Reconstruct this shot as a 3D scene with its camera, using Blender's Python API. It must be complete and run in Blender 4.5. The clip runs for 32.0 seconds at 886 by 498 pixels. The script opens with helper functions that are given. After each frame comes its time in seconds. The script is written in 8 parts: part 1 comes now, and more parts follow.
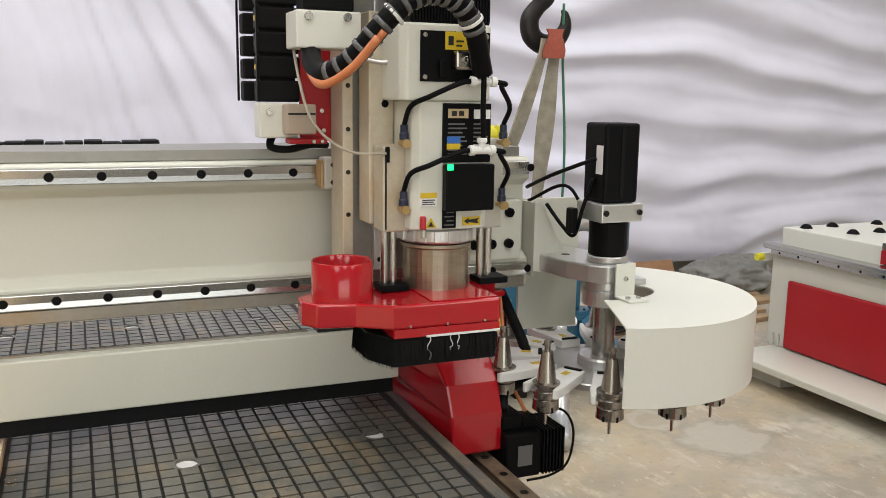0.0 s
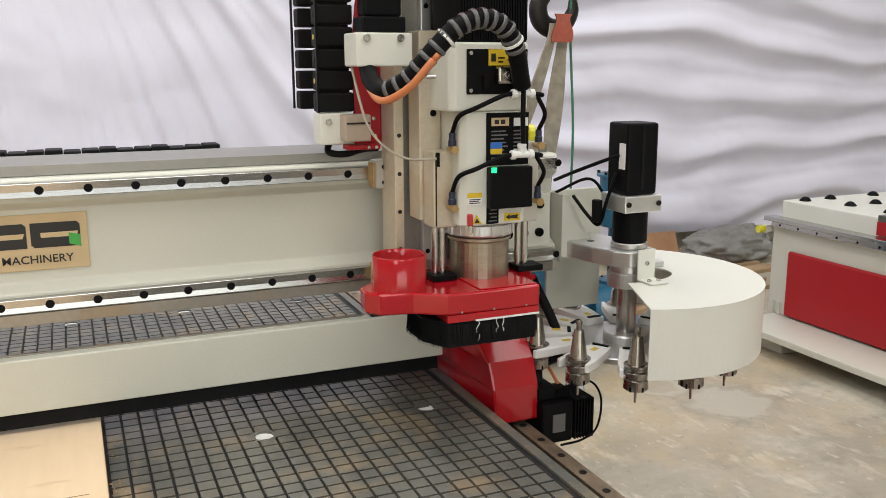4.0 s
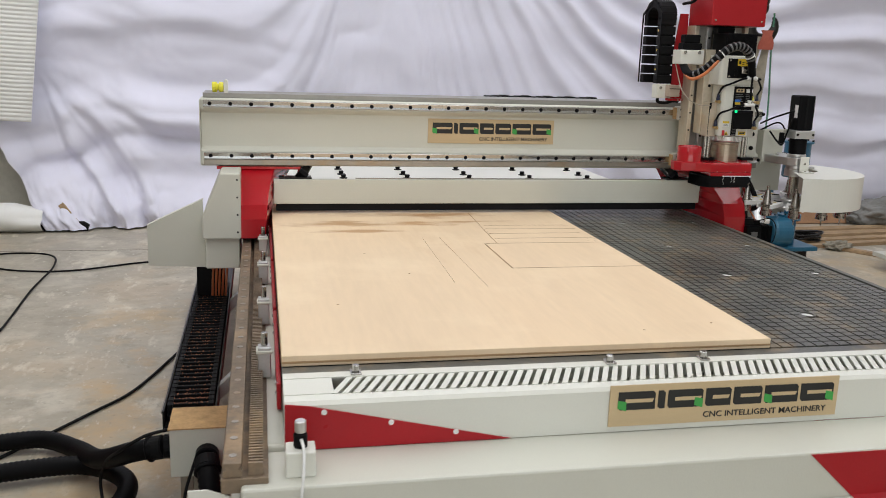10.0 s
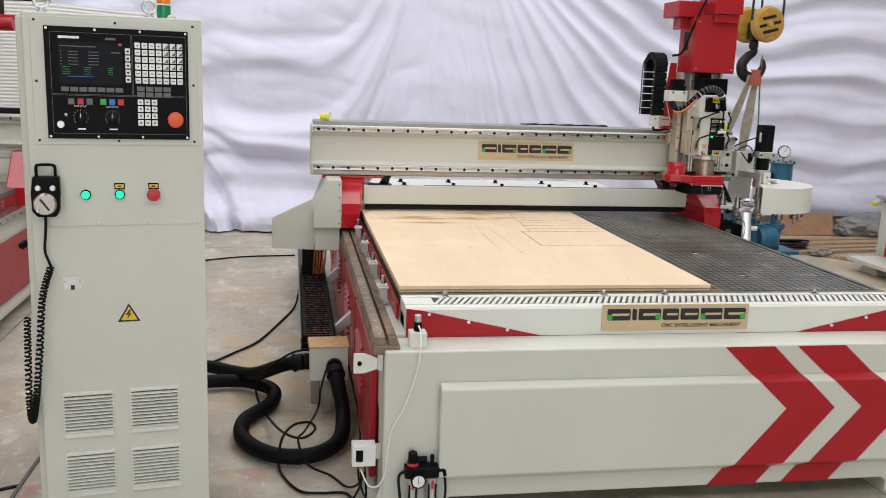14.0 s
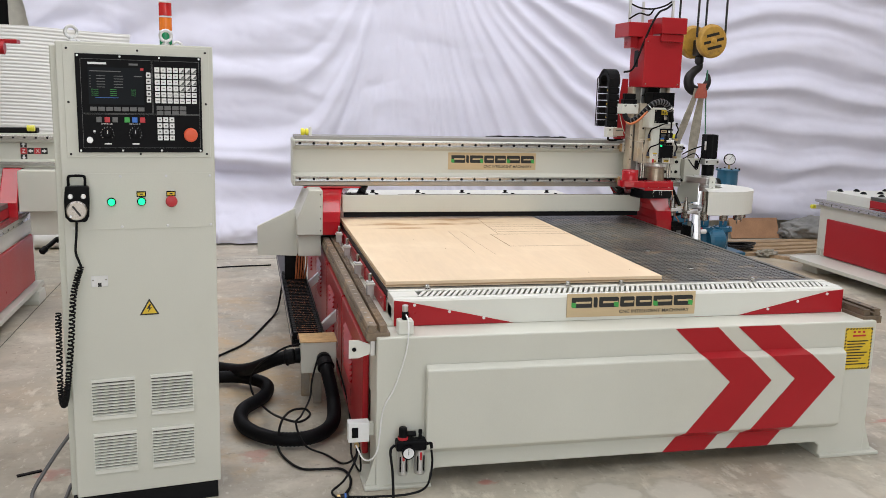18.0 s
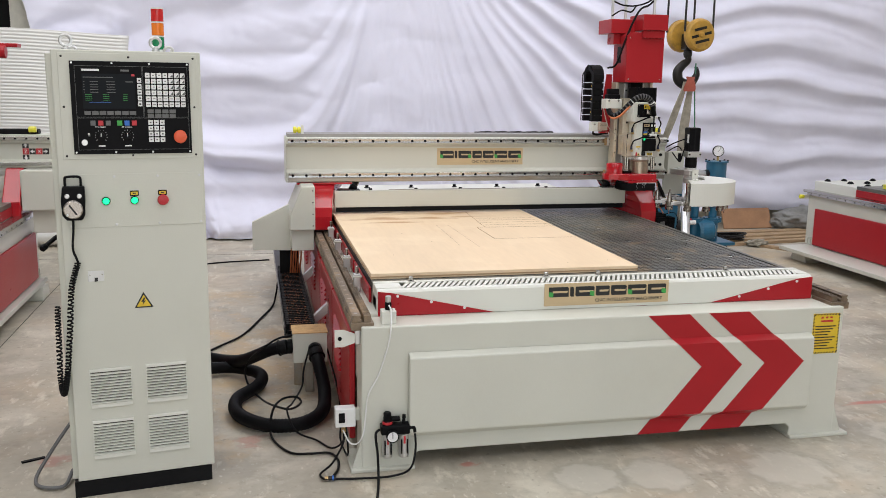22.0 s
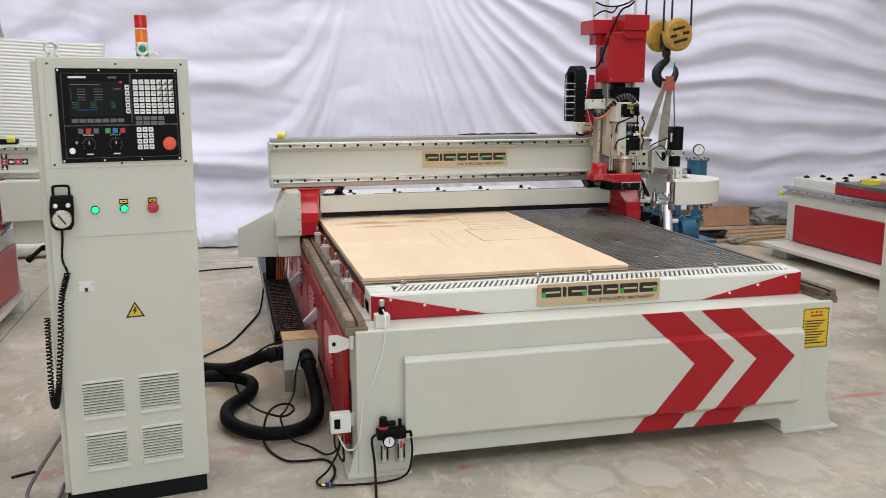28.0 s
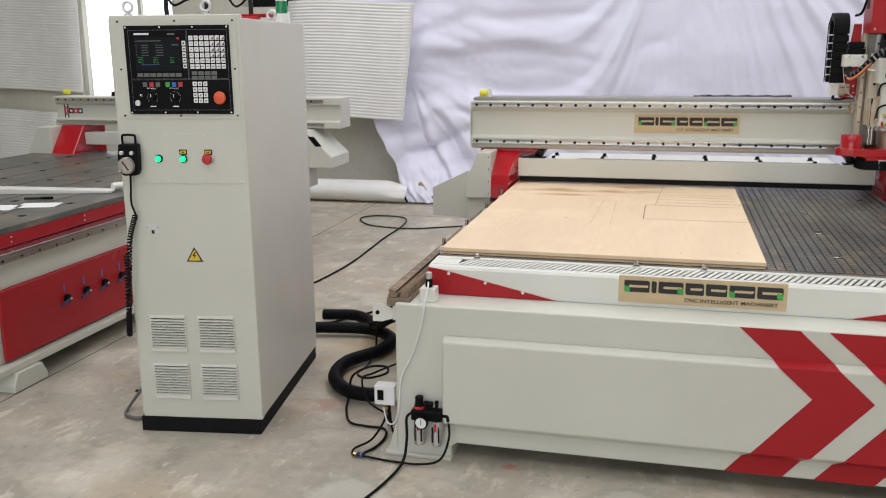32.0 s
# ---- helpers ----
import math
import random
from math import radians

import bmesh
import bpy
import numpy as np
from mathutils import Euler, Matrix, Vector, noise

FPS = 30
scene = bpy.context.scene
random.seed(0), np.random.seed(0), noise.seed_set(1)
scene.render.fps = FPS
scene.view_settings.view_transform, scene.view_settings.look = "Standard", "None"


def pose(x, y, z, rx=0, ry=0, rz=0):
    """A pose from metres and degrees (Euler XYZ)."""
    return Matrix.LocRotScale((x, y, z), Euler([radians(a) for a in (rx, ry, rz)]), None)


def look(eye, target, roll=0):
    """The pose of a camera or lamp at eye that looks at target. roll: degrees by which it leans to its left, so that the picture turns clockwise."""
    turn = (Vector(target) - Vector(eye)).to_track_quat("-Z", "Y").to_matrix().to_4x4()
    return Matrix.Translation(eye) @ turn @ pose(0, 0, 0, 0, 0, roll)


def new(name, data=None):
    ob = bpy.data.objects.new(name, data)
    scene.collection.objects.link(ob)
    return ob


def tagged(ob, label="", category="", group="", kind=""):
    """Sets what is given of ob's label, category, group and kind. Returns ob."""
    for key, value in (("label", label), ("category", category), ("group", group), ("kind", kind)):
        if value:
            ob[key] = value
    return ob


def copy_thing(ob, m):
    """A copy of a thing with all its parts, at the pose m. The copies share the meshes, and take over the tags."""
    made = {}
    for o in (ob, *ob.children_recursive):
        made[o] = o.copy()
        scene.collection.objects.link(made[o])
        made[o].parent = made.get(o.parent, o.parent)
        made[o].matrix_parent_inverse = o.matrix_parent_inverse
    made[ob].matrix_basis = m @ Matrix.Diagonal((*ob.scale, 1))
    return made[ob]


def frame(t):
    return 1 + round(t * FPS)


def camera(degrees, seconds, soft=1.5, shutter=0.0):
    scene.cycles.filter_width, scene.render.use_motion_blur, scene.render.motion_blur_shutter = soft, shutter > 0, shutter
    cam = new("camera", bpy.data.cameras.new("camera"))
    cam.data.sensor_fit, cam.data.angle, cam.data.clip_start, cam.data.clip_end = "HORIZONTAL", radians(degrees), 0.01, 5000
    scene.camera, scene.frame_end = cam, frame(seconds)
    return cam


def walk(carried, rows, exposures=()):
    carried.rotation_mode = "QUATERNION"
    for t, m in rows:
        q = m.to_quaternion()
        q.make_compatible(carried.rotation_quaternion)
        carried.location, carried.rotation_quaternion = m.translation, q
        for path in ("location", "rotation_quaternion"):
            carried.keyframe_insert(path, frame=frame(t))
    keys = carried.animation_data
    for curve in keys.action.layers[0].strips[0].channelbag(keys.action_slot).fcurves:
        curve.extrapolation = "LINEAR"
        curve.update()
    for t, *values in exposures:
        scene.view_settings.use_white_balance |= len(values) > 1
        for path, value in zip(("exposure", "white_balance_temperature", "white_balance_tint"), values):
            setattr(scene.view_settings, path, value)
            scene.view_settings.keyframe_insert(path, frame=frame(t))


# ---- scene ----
cam = camera(53.5, 32.0, soft=0.8, shutter=0.4)
PATH = [
    (0, (1.359, 0.19, 1.315), (2.12, 2.008, 0.971), 0.8),
    (0.5, (1.36, 0.174, 1.334), (2.114, 1.994, 0.986), 0.4),
    (1, (1.362, 0.169, 1.328), (2.109, 1.99, 0.972), 0.1),
    (1.5, (1.375, 0.161, 1.334), (2.097, 1.99, 0.967), -0.3),
    (2, (1.356, 0.112, 1.344), (2.077, 1.943, 0.985), -0.3),
    (3, (1.314, 0.037, 1.36), (2.02, 1.865, 0.963), -0.5),
    (3.5, (1.247, 0.066, 1.378), (2.009, 1.872, 0.98), -0.3),
    (5.5, (1.177, 0.065, 1.43), (1.922, 1.86, 0.956), 0.4),
    (6, (1.136, -0.002, 1.448), (1.81, 1.82, 0.974), 0.3),
    (6.5, (1.042, -0.199, 1.428), (1.479, 1.705, 0.998), 0.0),
    (7, (0.955, -0.491, 1.403), (1.145, 1.461, 1.01), 0.6),
    (7.5, (0.683, -0.735, 1.415), (0.863, 1.217, 1.017), 0.9),
    (8, (0.603, -0.995, 1.392), (0.726, 0.963, 0.999), 0.3),
    (8.5, (0.388, -1.244, 1.42), (0.593, 0.704, 1.015), 0.2),
    (9, (0.128, -1.421, 1.423), (0.477, 0.505, 1.016), 1.3),
    (9.5, (0.091, -1.73, 1.397), (0.43, 0.197, 0.984), 1.6),
    (10, (-0.038, -1.911, 1.41), (0.363, -0.002, 0.97), 1.9),
    (10.5, (-0.192, -2.065, 1.409), (0.278, -0.168, 0.98), 2.5),
    (11, (-0.196, -2.247, 1.414), (0.271, -0.349, 0.988), 2.1),
    (11.5, (-0.189, -2.42, 1.419), (0.243, -0.514, 0.995), 1.2),
    (12, (-0.314, -2.568, 1.436), (0.069, -0.649, 1.026), 1.4),
    (12.5, (-0.427, -2.745, 1.46), (-0.115, -0.81, 1.066), 1.5),
    (13, (-0.42, -2.868, 1.484), (-0.123, -0.925, 1.115), 1.1),
    (13.5, (-0.356, -3.019, 1.482), (-0.063, -1.077, 1.102), 1.3),
    (14, (-0.39, -3.102, 1.49), (-0.049, -1.17, 1.1), 2.1),
    (14.5, (-0.466, -3.159, 1.492), (-0.053, -1.247, 1.076), 2.3),
    (16.5, (-0.475, -3.413, 1.51), (-0.084, -1.488, 1.129), 1.0),
    (17, (-0.53, -3.439, 1.499), (-0.106, -1.519, 1.136), 1.2),
    (17.5, (-0.55, -3.458, 1.497), (-0.12, -1.539, 1.134), 1.5),
    (18, (-0.544, -3.464, 1.496), (-0.112, -1.544, 1.142), 1.5),
    (18.5, (-0.541, -3.468, 1.512), (-0.111, -1.548, 1.152), 1.4),
    (19, (-0.548, -3.485, 1.506), (-0.117, -1.565, 1.145), 1.3),
    (19.5, (-0.548, -3.501, 1.501), (-0.11, -1.583, 1.141), 1.3),
    (20, (-0.549, -3.513, 1.519), (-0.114, -1.597, 1.145), 1.3),
    (20.5, (-0.572, -3.515, 1.515), (-0.13, -1.603, 1.127), 0.9),
    (21, (-0.6, -3.53, 1.497), (-0.156, -1.621, 1.098), 0.3),
    (21.5, (-0.526, -3.596, 1.478), (-0.113, -1.676, 1.102), 0.5),
    (22, (-0.481, -3.637, 1.524), (-0.062, -1.716, 1.155), 0.8),
    (22.5, (-0.528, -3.651, 1.52), (-0.072, -1.733, 1.182), 1.1),
    (23, (-0.532, -3.653, 1.536), (-0.094, -1.736, 1.171), 1.1),
    (23.5, (-0.548, -3.651, 1.531), (-0.118, -1.737, 1.137), 0.8),
    (24, (-0.547, -3.649, 1.531), (-0.116, -1.74, 1.117), 0.3),
    (24.5, (-0.535, -3.659, 1.526), (-0.107, -1.752, 1.101), 0.3),
    (25, (-0.526, -3.662, 1.513), (-0.11, -1.754, 1.078), 0.8),
    (25.5, (-0.539, -3.659, 1.51), (-0.121, -1.751, 1.081), 1.4),
    (27.5, (-0.547, -3.63, 1.526), (-0.094, -1.718, 1.156), 1.2),
    (28, (-0.537, -3.613, 1.517), (-0.068, -1.703, 1.157), -0.1),
    (28.5, (-0.367, -3.569, 1.489), (0.127, -1.665, 1.126), -1.4),
    (29, (-0.143, -3.479, 1.48), (0.306, -1.565, 1.11), -0.9),
    (29.5, (0.105, -3.287, 1.492), (0.427, -1.339, 1.176), 0.4),
    (30, (0.397, -3.247, 1.447), (0.43, -1.271, 1.14), 1.9),
    (30.5, (0.629, -3.158, 1.409), (0.354, -1.207, 1.062), 1.0),
    (31, (0.718, -3.222, 1.466), (0.404, -1.277, 1.122), 0.9),
    (31.5, (0.877, -3.293, 1.442), (0.439, -1.375, 1.083), 0.8),
    (32, (0.856, -3.295, 1.497), (0.369, -1.407, 1.051), -0.5),
]
walk(cam, [(t, look(eye, target, roll)) for t, eye, target, roll in PATH], [(0, 0.15, 6950, 7), (4, 0.15, 6950, 7), (6, 0.12, 7000, 6), (7, -0.1, 6950, 2), (8, -0.22, 6950, 2), (9, -0.18, 6900, 2), (10, -0.2, 6600, 8), (11, -0.1, 6550, 9), (13, 0.0, 6500, 10), (29.5, 0.0, 6500, 10), (31, -0.12, 6500, 10), (32, -0.1, 6500, 10)])

# ---- world and large lights ----
world = bpy.data.worlds.new("sky")
scene.world = world
world.use_nodes = True
wn = world.node_tree.nodes
sky = wn.new("ShaderNodeTexSky")
sky.sky_type, sky.sun_disc, sky.sun_elevation, sky.sun_rotation = "NISHITA", False, radians(48), radians(200)
world.node_tree.links.new(sky.outputs[0], wn["Background"].inputs[0])
wn["Background"].inputs[1].default_value = 0.12

HALL = (-7.2, 8.5, -7.0, 5.45, 5.2)  # x0, x1, y0, y1, eaves height
# assumed roof openings, never in view; each holds a lamp for soft overhead light
ASSUMED_SKYLIGHTS = [(-2.6, 1.3, 7.0, 2.2), (1.2, 1.6, 7.0, 2.2), (5.0, 1.3, 7.0, 2.2), (-2.6, -4.2, 2.6, 2.2), (1.2, -4.2, 2.6, 2.2), (5.0, -4.2, 2.6, 2.2)]


def area_light(name, m, sx, sy, watts, colour):
    lamp = bpy.data.lights.new(name, "AREA")
    lamp.shape, lamp.size, lamp.size_y, lamp.energy, lamp.color = "RECTANGLE", sx, sy, watts, colour
    ob = new(name, lamp)
    ob.matrix_world = m
    return ob


for x, y, ly, lx in ASSUMED_SKYLIGHTS:
    area_light("overhead_fill_lamp", pose(x, y, HALL[4] + 0.05), lx, ly, (8.5 if y < 0 else 10.0 if x < 4 else 7.5) * lx * ly, (1.0, 0.98, 0.96))
ASSUMED_DOOR = (-3.2, 3.4, 3.6)  # assumed wide doorway, unseen behind the walk: x0, x1, height
# fill lamp added in that opening to brighten the faces turned towards it
area_light("front_fill_lamp", pose((ASSUMED_DOOR[0] + ASSUMED_DOOR[1]) / 2, HALL[2] - 0.1, ASSUMED_DOOR[2] / 2, 90, 0, 0), ASSUMED_DOOR[1] - ASSUMED_DOOR[0] - 0.2, ASSUMED_DOOR[2] - 0.2, 95, (0.97, 0.98, 1.0))


# ---- materials ----
def mat(name, rgb, rough=0.5, metal=0.0, var=0.06, scale=6.0, fine=90.0, bump=0.02, rvar=0.08, stain=None, stain_amount=0.0, stain_scale=3.0, coat=0.0, random_tone=0.0, stretch=(1, 1, 1), spec=0.5, world_space=False):
    """A surface with tone variation at two scales, uneven gloss, fine relief and an optional stain colour."""
    m = bpy.data.materials.new(name)
    m.use_nodes = True
    nt = m.node_tree
    n, l = nt.nodes, nt.links
    p = n["Principled BSDF"]
    tc = n.new("ShaderNodeTexCoord")
    mp = n.new("ShaderNodeMapping")
    mp.inputs["Scale"].default_value = stretch
    l.new(n.new("ShaderNodeNewGeometry").outputs["Position"] if world_space else tc.outputs["Object"], mp.inputs[0])
    m["world_space"] = world_space
    big, small = n.new("ShaderNodeTexNoise"), n.new("ShaderNodeTexNoise")
    big.inputs["Scale"].default_value, big.inputs["Detail"].default_value = scale, 5
    small.inputs["Scale"].default_value, small.inputs["Detail"].default_value = fine, 4
    l.new(mp.outputs[0], big.inputs["Vector"])
    l.new(mp.outputs[0], small.inputs["Vector"])
    tone = n.new("ShaderNodeMath")
    tone.operation = "MULTIPLY_ADD"
    l.new(small.outputs[0], tone.inputs[0])
    tone.inputs[1].default_value = 0.4
    l.new(big.outputs[0], tone.inputs[2])
    rng = n.new("ShaderNodeMapRange")
    rng.inputs[1].default_value, rng.inputs[2].default_value = 0.4, 1.0
    rng.inputs[3].default_value, rng.inputs[4].default_value = 1 - var * 2, 1 + var
    l.new(tone.outputs[0], rng.inputs[0])
    value = rng.outputs[0]
    if random_tone:
        info = n.new("ShaderNodeObjectInfo")
        r2 = n.new("ShaderNodeMapRange")
        r2.inputs[3].default_value, r2.inputs[4].default_value = 1 - random_tone, 1 + random_tone
        l.new(info.outputs["Random"], r2.inputs[0])
        mul = n.new("ShaderNodeMath")
        mul.operation = "MULTIPLY"
        l.new(value, mul.inputs[0])
        l.new(r2.outputs[0], mul.inputs[1])
        value = mul.outputs[0]
    hsv = n.new("ShaderNodeHueSaturation")
    hsv.inputs["Color"].default_value = (*rgb, 1)
    l.new(value, hsv.inputs["Value"])
    colour = hsv.outputs[0]
    if stain:
        sn = n.new("ShaderNodeTexNoise")
        sn.inputs["Scale"].default_value, sn.inputs["Detail"].default_value, sn.inputs["Roughness"].default_value = stain_scale, 8, 0.65
        l.new(mp.outputs[0], sn.inputs["Vector"])
        ramp = n.new("ShaderNodeMapRange")
        ramp.inputs[1].default_value, ramp.inputs[2].default_value = 0.52, 0.72
        ramp.inputs[4].default_value = stain_amount
        l.new(sn.outputs[0], ramp.inputs[0])
        mix = n.new("ShaderNodeMix")
        mix.data_type = "RGBA"
        l.new(ramp.outputs[0], mix.inputs["Factor"])
        l.new(colour, mix.inputs["A"])
        mix.inputs["B"].default_value = (*stain, 1)
        colour = mix.outputs["Result"]
    l.new(colour, p.inputs["Base Color"])
    rr = n.new("ShaderNodeMapRange")
    rr.inputs[3].default_value, rr.inputs[4].default_value = max(0.03, rough - rvar), min(1, rough + rvar)
    l.new(big.outputs[0], rr.inputs[0])
    l.new(rr.outputs[0], p.inputs["Roughness"])
    p.inputs["Metallic"].default_value = metal
    p.inputs["Specular IOR Level"].default_value = spec
    p.inputs["Coat Weight"].default_value = coat
    p.inputs["Coat Roughness"].default_value = 0.12
    if bump:
        b = n.new("ShaderNodeBump")
        b.inputs["Strength"].default_value, b.inputs["Distance"].default_value = min(1, bump * 5), 0.002
        l.new(small.outputs[0], b.inputs["Height"])
        l.new(b.outputs[0], p.inputs["Normal"])
    return m


def glow(name, rgb, strength):
    m = mat(name, rgb, 0.3)
    p = m.node_tree.nodes["Principled BSDF"]
    p.inputs["Emission Color"].default_value = (*rgb, 1)
    p.inputs["Emission Strength"].default_value = strength
    return m


CREAM = mat("grey_white_paint", (0.60, 0.60, 0.53), 0.38, var=0.03, bump=0.03, scale=2.5, fine=220, stain=(0.42, 0.38, 0.28), stain_amount=0.12, stain_scale=1.7)
CREAM_SMOOTH = mat("smooth_white_paint", (0.70, 0.70, 0.64), 0.32, var=0.03, bump=0.02, scale=2.5, fine=200)
RED = mat("red_paint", (0.38, 0.017, 0.023), 0.3, var=0.06, bump=0.02, scale=3, fine=160, coat=0.0, spec=0.22)
RED_BRIGHT = mat("bright_red_paint", (0.43, 0.008, 0.016), 0.11, var=0.06, bump=0.012, scale=3, fine=160, rvar=0.05, coat=0.35, spec=0.45)
STEEL = mat("ground_steel", (0.52, 0.51, 0.49), 0.24, 1.0, var=0.05, scale=5, fine=120, rvar=0.05, bump=0.008)
STEEL_DUSTY = mat("dusty_steel", (0.36, 0.33, 0.29), 0.42, 0.8, var=0.12, scale=5, fine=90, stain=(0.42, 0.27, 0.13), stain_amount=0.8, stain_scale=3)
ALU = mat("aluminium", (0.66, 0.66, 0.66), 0.36, 0.9, var=0.06, scale=10, fine=200)
RAIL_DUST = mat("dust_caked_rail", (0.22, 0.165, 0.115), 0.55, 0.35, var=0.3, scale=9, fine=60, bump=0.1, stain=(0.50, 0.34, 0.19), stain_amount=0.8, stain_scale=5)
COLUMN = mat("dusty_grey_metal", (0.34, 0.33, 0.30), 0.45, 0.4, var=0.1, scale=5, fine=80, stain=(0.50, 0.41, 0.29), stain_amount=0.6, stain_scale=6)
TOOL = mat("tool_steel", (0.40, 0.37, 0.34), 0.25, 1.0, var=0.1)
BLACK = mat("black_plastic", (0.006, 0.006, 0.007), 0.45, var=0.15, bump=0.03, spec=0.08)
BLACK_MATT = mat("black_rubber", (0.009, 0.009, 0.010), 0.6, var=0.2, bump=0.06, spec=0.12)
BED = mat("grey_phenolic_board", (0.098, 0.098, 0.088), 0.38, var=0.20, scale=4, fine=140, bump=0.05, stain=(0.24, 0.185, 0.12), stain_amount=0.4, stain_scale=2.2, world_space=True)
# bed board darkened to hold the shade between blocks, with some sawdust stain
GROOVE_SHADE = mat("groove_shadow_board", (0.018, 0.018, 0.019), 0.6, var=0.2, spec=0.3, stain=(0.30, 0.20, 0.10), stain_amount=0.3, stain_scale=2.2)
PLY = mat("birch_plywood", (0.77, 0.595, 0.405), 0.55, spec=0.3, var=0.06, scale=2.2, fine=60, bump=0.03, stretch=(1, 0.12, 1), stain=(0.60, 0.40, 0.24), stain_amount=0.22, stain_scale=1.6)
PLY_EDGE = mat("plywood_edge", (0.42, 0.26, 0.13), 0.7, var=0.2, scale=10, stretch=(1, 1, 30))
SAWDUST = mat("sawdust", (0.50, 0.32, 0.15), 0.9, var=0.2, scale=20, bump=0.15)
GROOVE = mat("cut_line", (0.30, 0.17, 0.08), 0.8, var=0.3)
WHITE_PLASTIC = mat("white_plastic", (0.78, 0.78, 0.77), 0.35, var=0.03)
BLUE = mat("blue_paint", (0.018, 0.12, 0.21), 0.35, var=0.12, scale=6, stain=(0.05, 0.05, 0.05), stain_amount=0.4)
YELLOW = mat("yellow_paint", (0.72, 0.50, 0.03), 0.4, var=0.1)
YELLOW_RUBBER = mat("yellow_buffer", (0.75, 0.70, 0.05), 0.3, var=0.1)
HOIST = mat("worn_yellow_paint", (0.48, 0.27, 0.04), 0.5, var=0.15, scale=14, stain=(0.05, 0.04, 0.03), stain_amount=0.7, stain_scale=9)
IRON = mat("dark_iron", (0.03, 0.028, 0.027), 0.4, 0.7, var=0.2)
WEBBING = mat("worn_webbing", (0.34, 0.31, 0.25), 0.9, var=0.2, scale=20, fine=300, bump=0.1, stain=(0.12, 0.1, 0.08), stain_amount=0.5, stain_scale=8)
CONCRETE = mat("floor_concrete", (0.44, 0.40, 0.325), 0.5, var=0.13, scale=2.2, fine=26, bump=0.05, rvar=0.2, spec=0.4)
WALL = mat("rough_plaster", (0.60, 0.58, 0.51), 0.85, var=0.12, scale=1.2, fine=30, bump=0.1)
CLOTH = mat("white_cloth", (0.775, 0.775, 0.91), 0.75, var=0.03, scale=3, fine=300, bump=0.04)
FOAM = mat("white_foam_sheet", (0.80, 0.80, 0.78), 0.7, var=0.03, bump=0.03)
CARD = mat("brown_board", (0.40, 0.22, 0.12), 0.8, var=0.15)
TIMBER = mat("raw_timber", (0.42, 0.29, 0.17), 0.8, var=0.2, scale=6, stretch=(1, 8, 8))
TARP = mat("grey_tarpaulin", (0.25, 0.25, 0.24), 0.6, var=0.2)
SIGN = mat("sign_wood_print", (0.58, 0.44, 0.26), 0.5, var=0.07, scale=3, stretch=(1, 1, 9))
INK = mat("black_print", (0.012, 0.012, 0.012), 0.5)
GREEN_INK = mat("green_print", (0.05, 0.36, 0.07), 0.5)
WHITE_INK = mat("white_print", (0.85, 0.85, 0.85), 0.5)
GREY_KEY = mat("grey_key", (0.13, 0.13, 0.13), 0.5)
SCREEN = mat("dark_screen", (0.010, 0.012, 0.015), 0.4, spec=0.08)
# grey-brown that paints the shade in the gaps between vent slats
VENT_SHADE = mat("vent_gap_shade", (0.10, 0.085, 0.07), 0.8)
GREEN_GLOW = glow("green_lamp", (0.0, 0.8, 0.25), 1.6)
ESTOP = mat("orange_red_plastic", (0.75, 0.10, 0.03), 0.35)
RED_BUTTON = mat("red_plastic", (0.50, 0.02, 0.03), 0.4)
BLUE_KEY = mat("blue_key", (0.03, 0.15, 0.55), 0.4)
COPPER = mat("orange_wire", (0.60, 0.20, 0.08), 0.4)
BRASS = mat("brass", (0.60, 0.42, 0.2), 0.3, 0.9)
CLEAR = mat("clear_bowl", (0.55, 0.55, 0.55), 0.15)


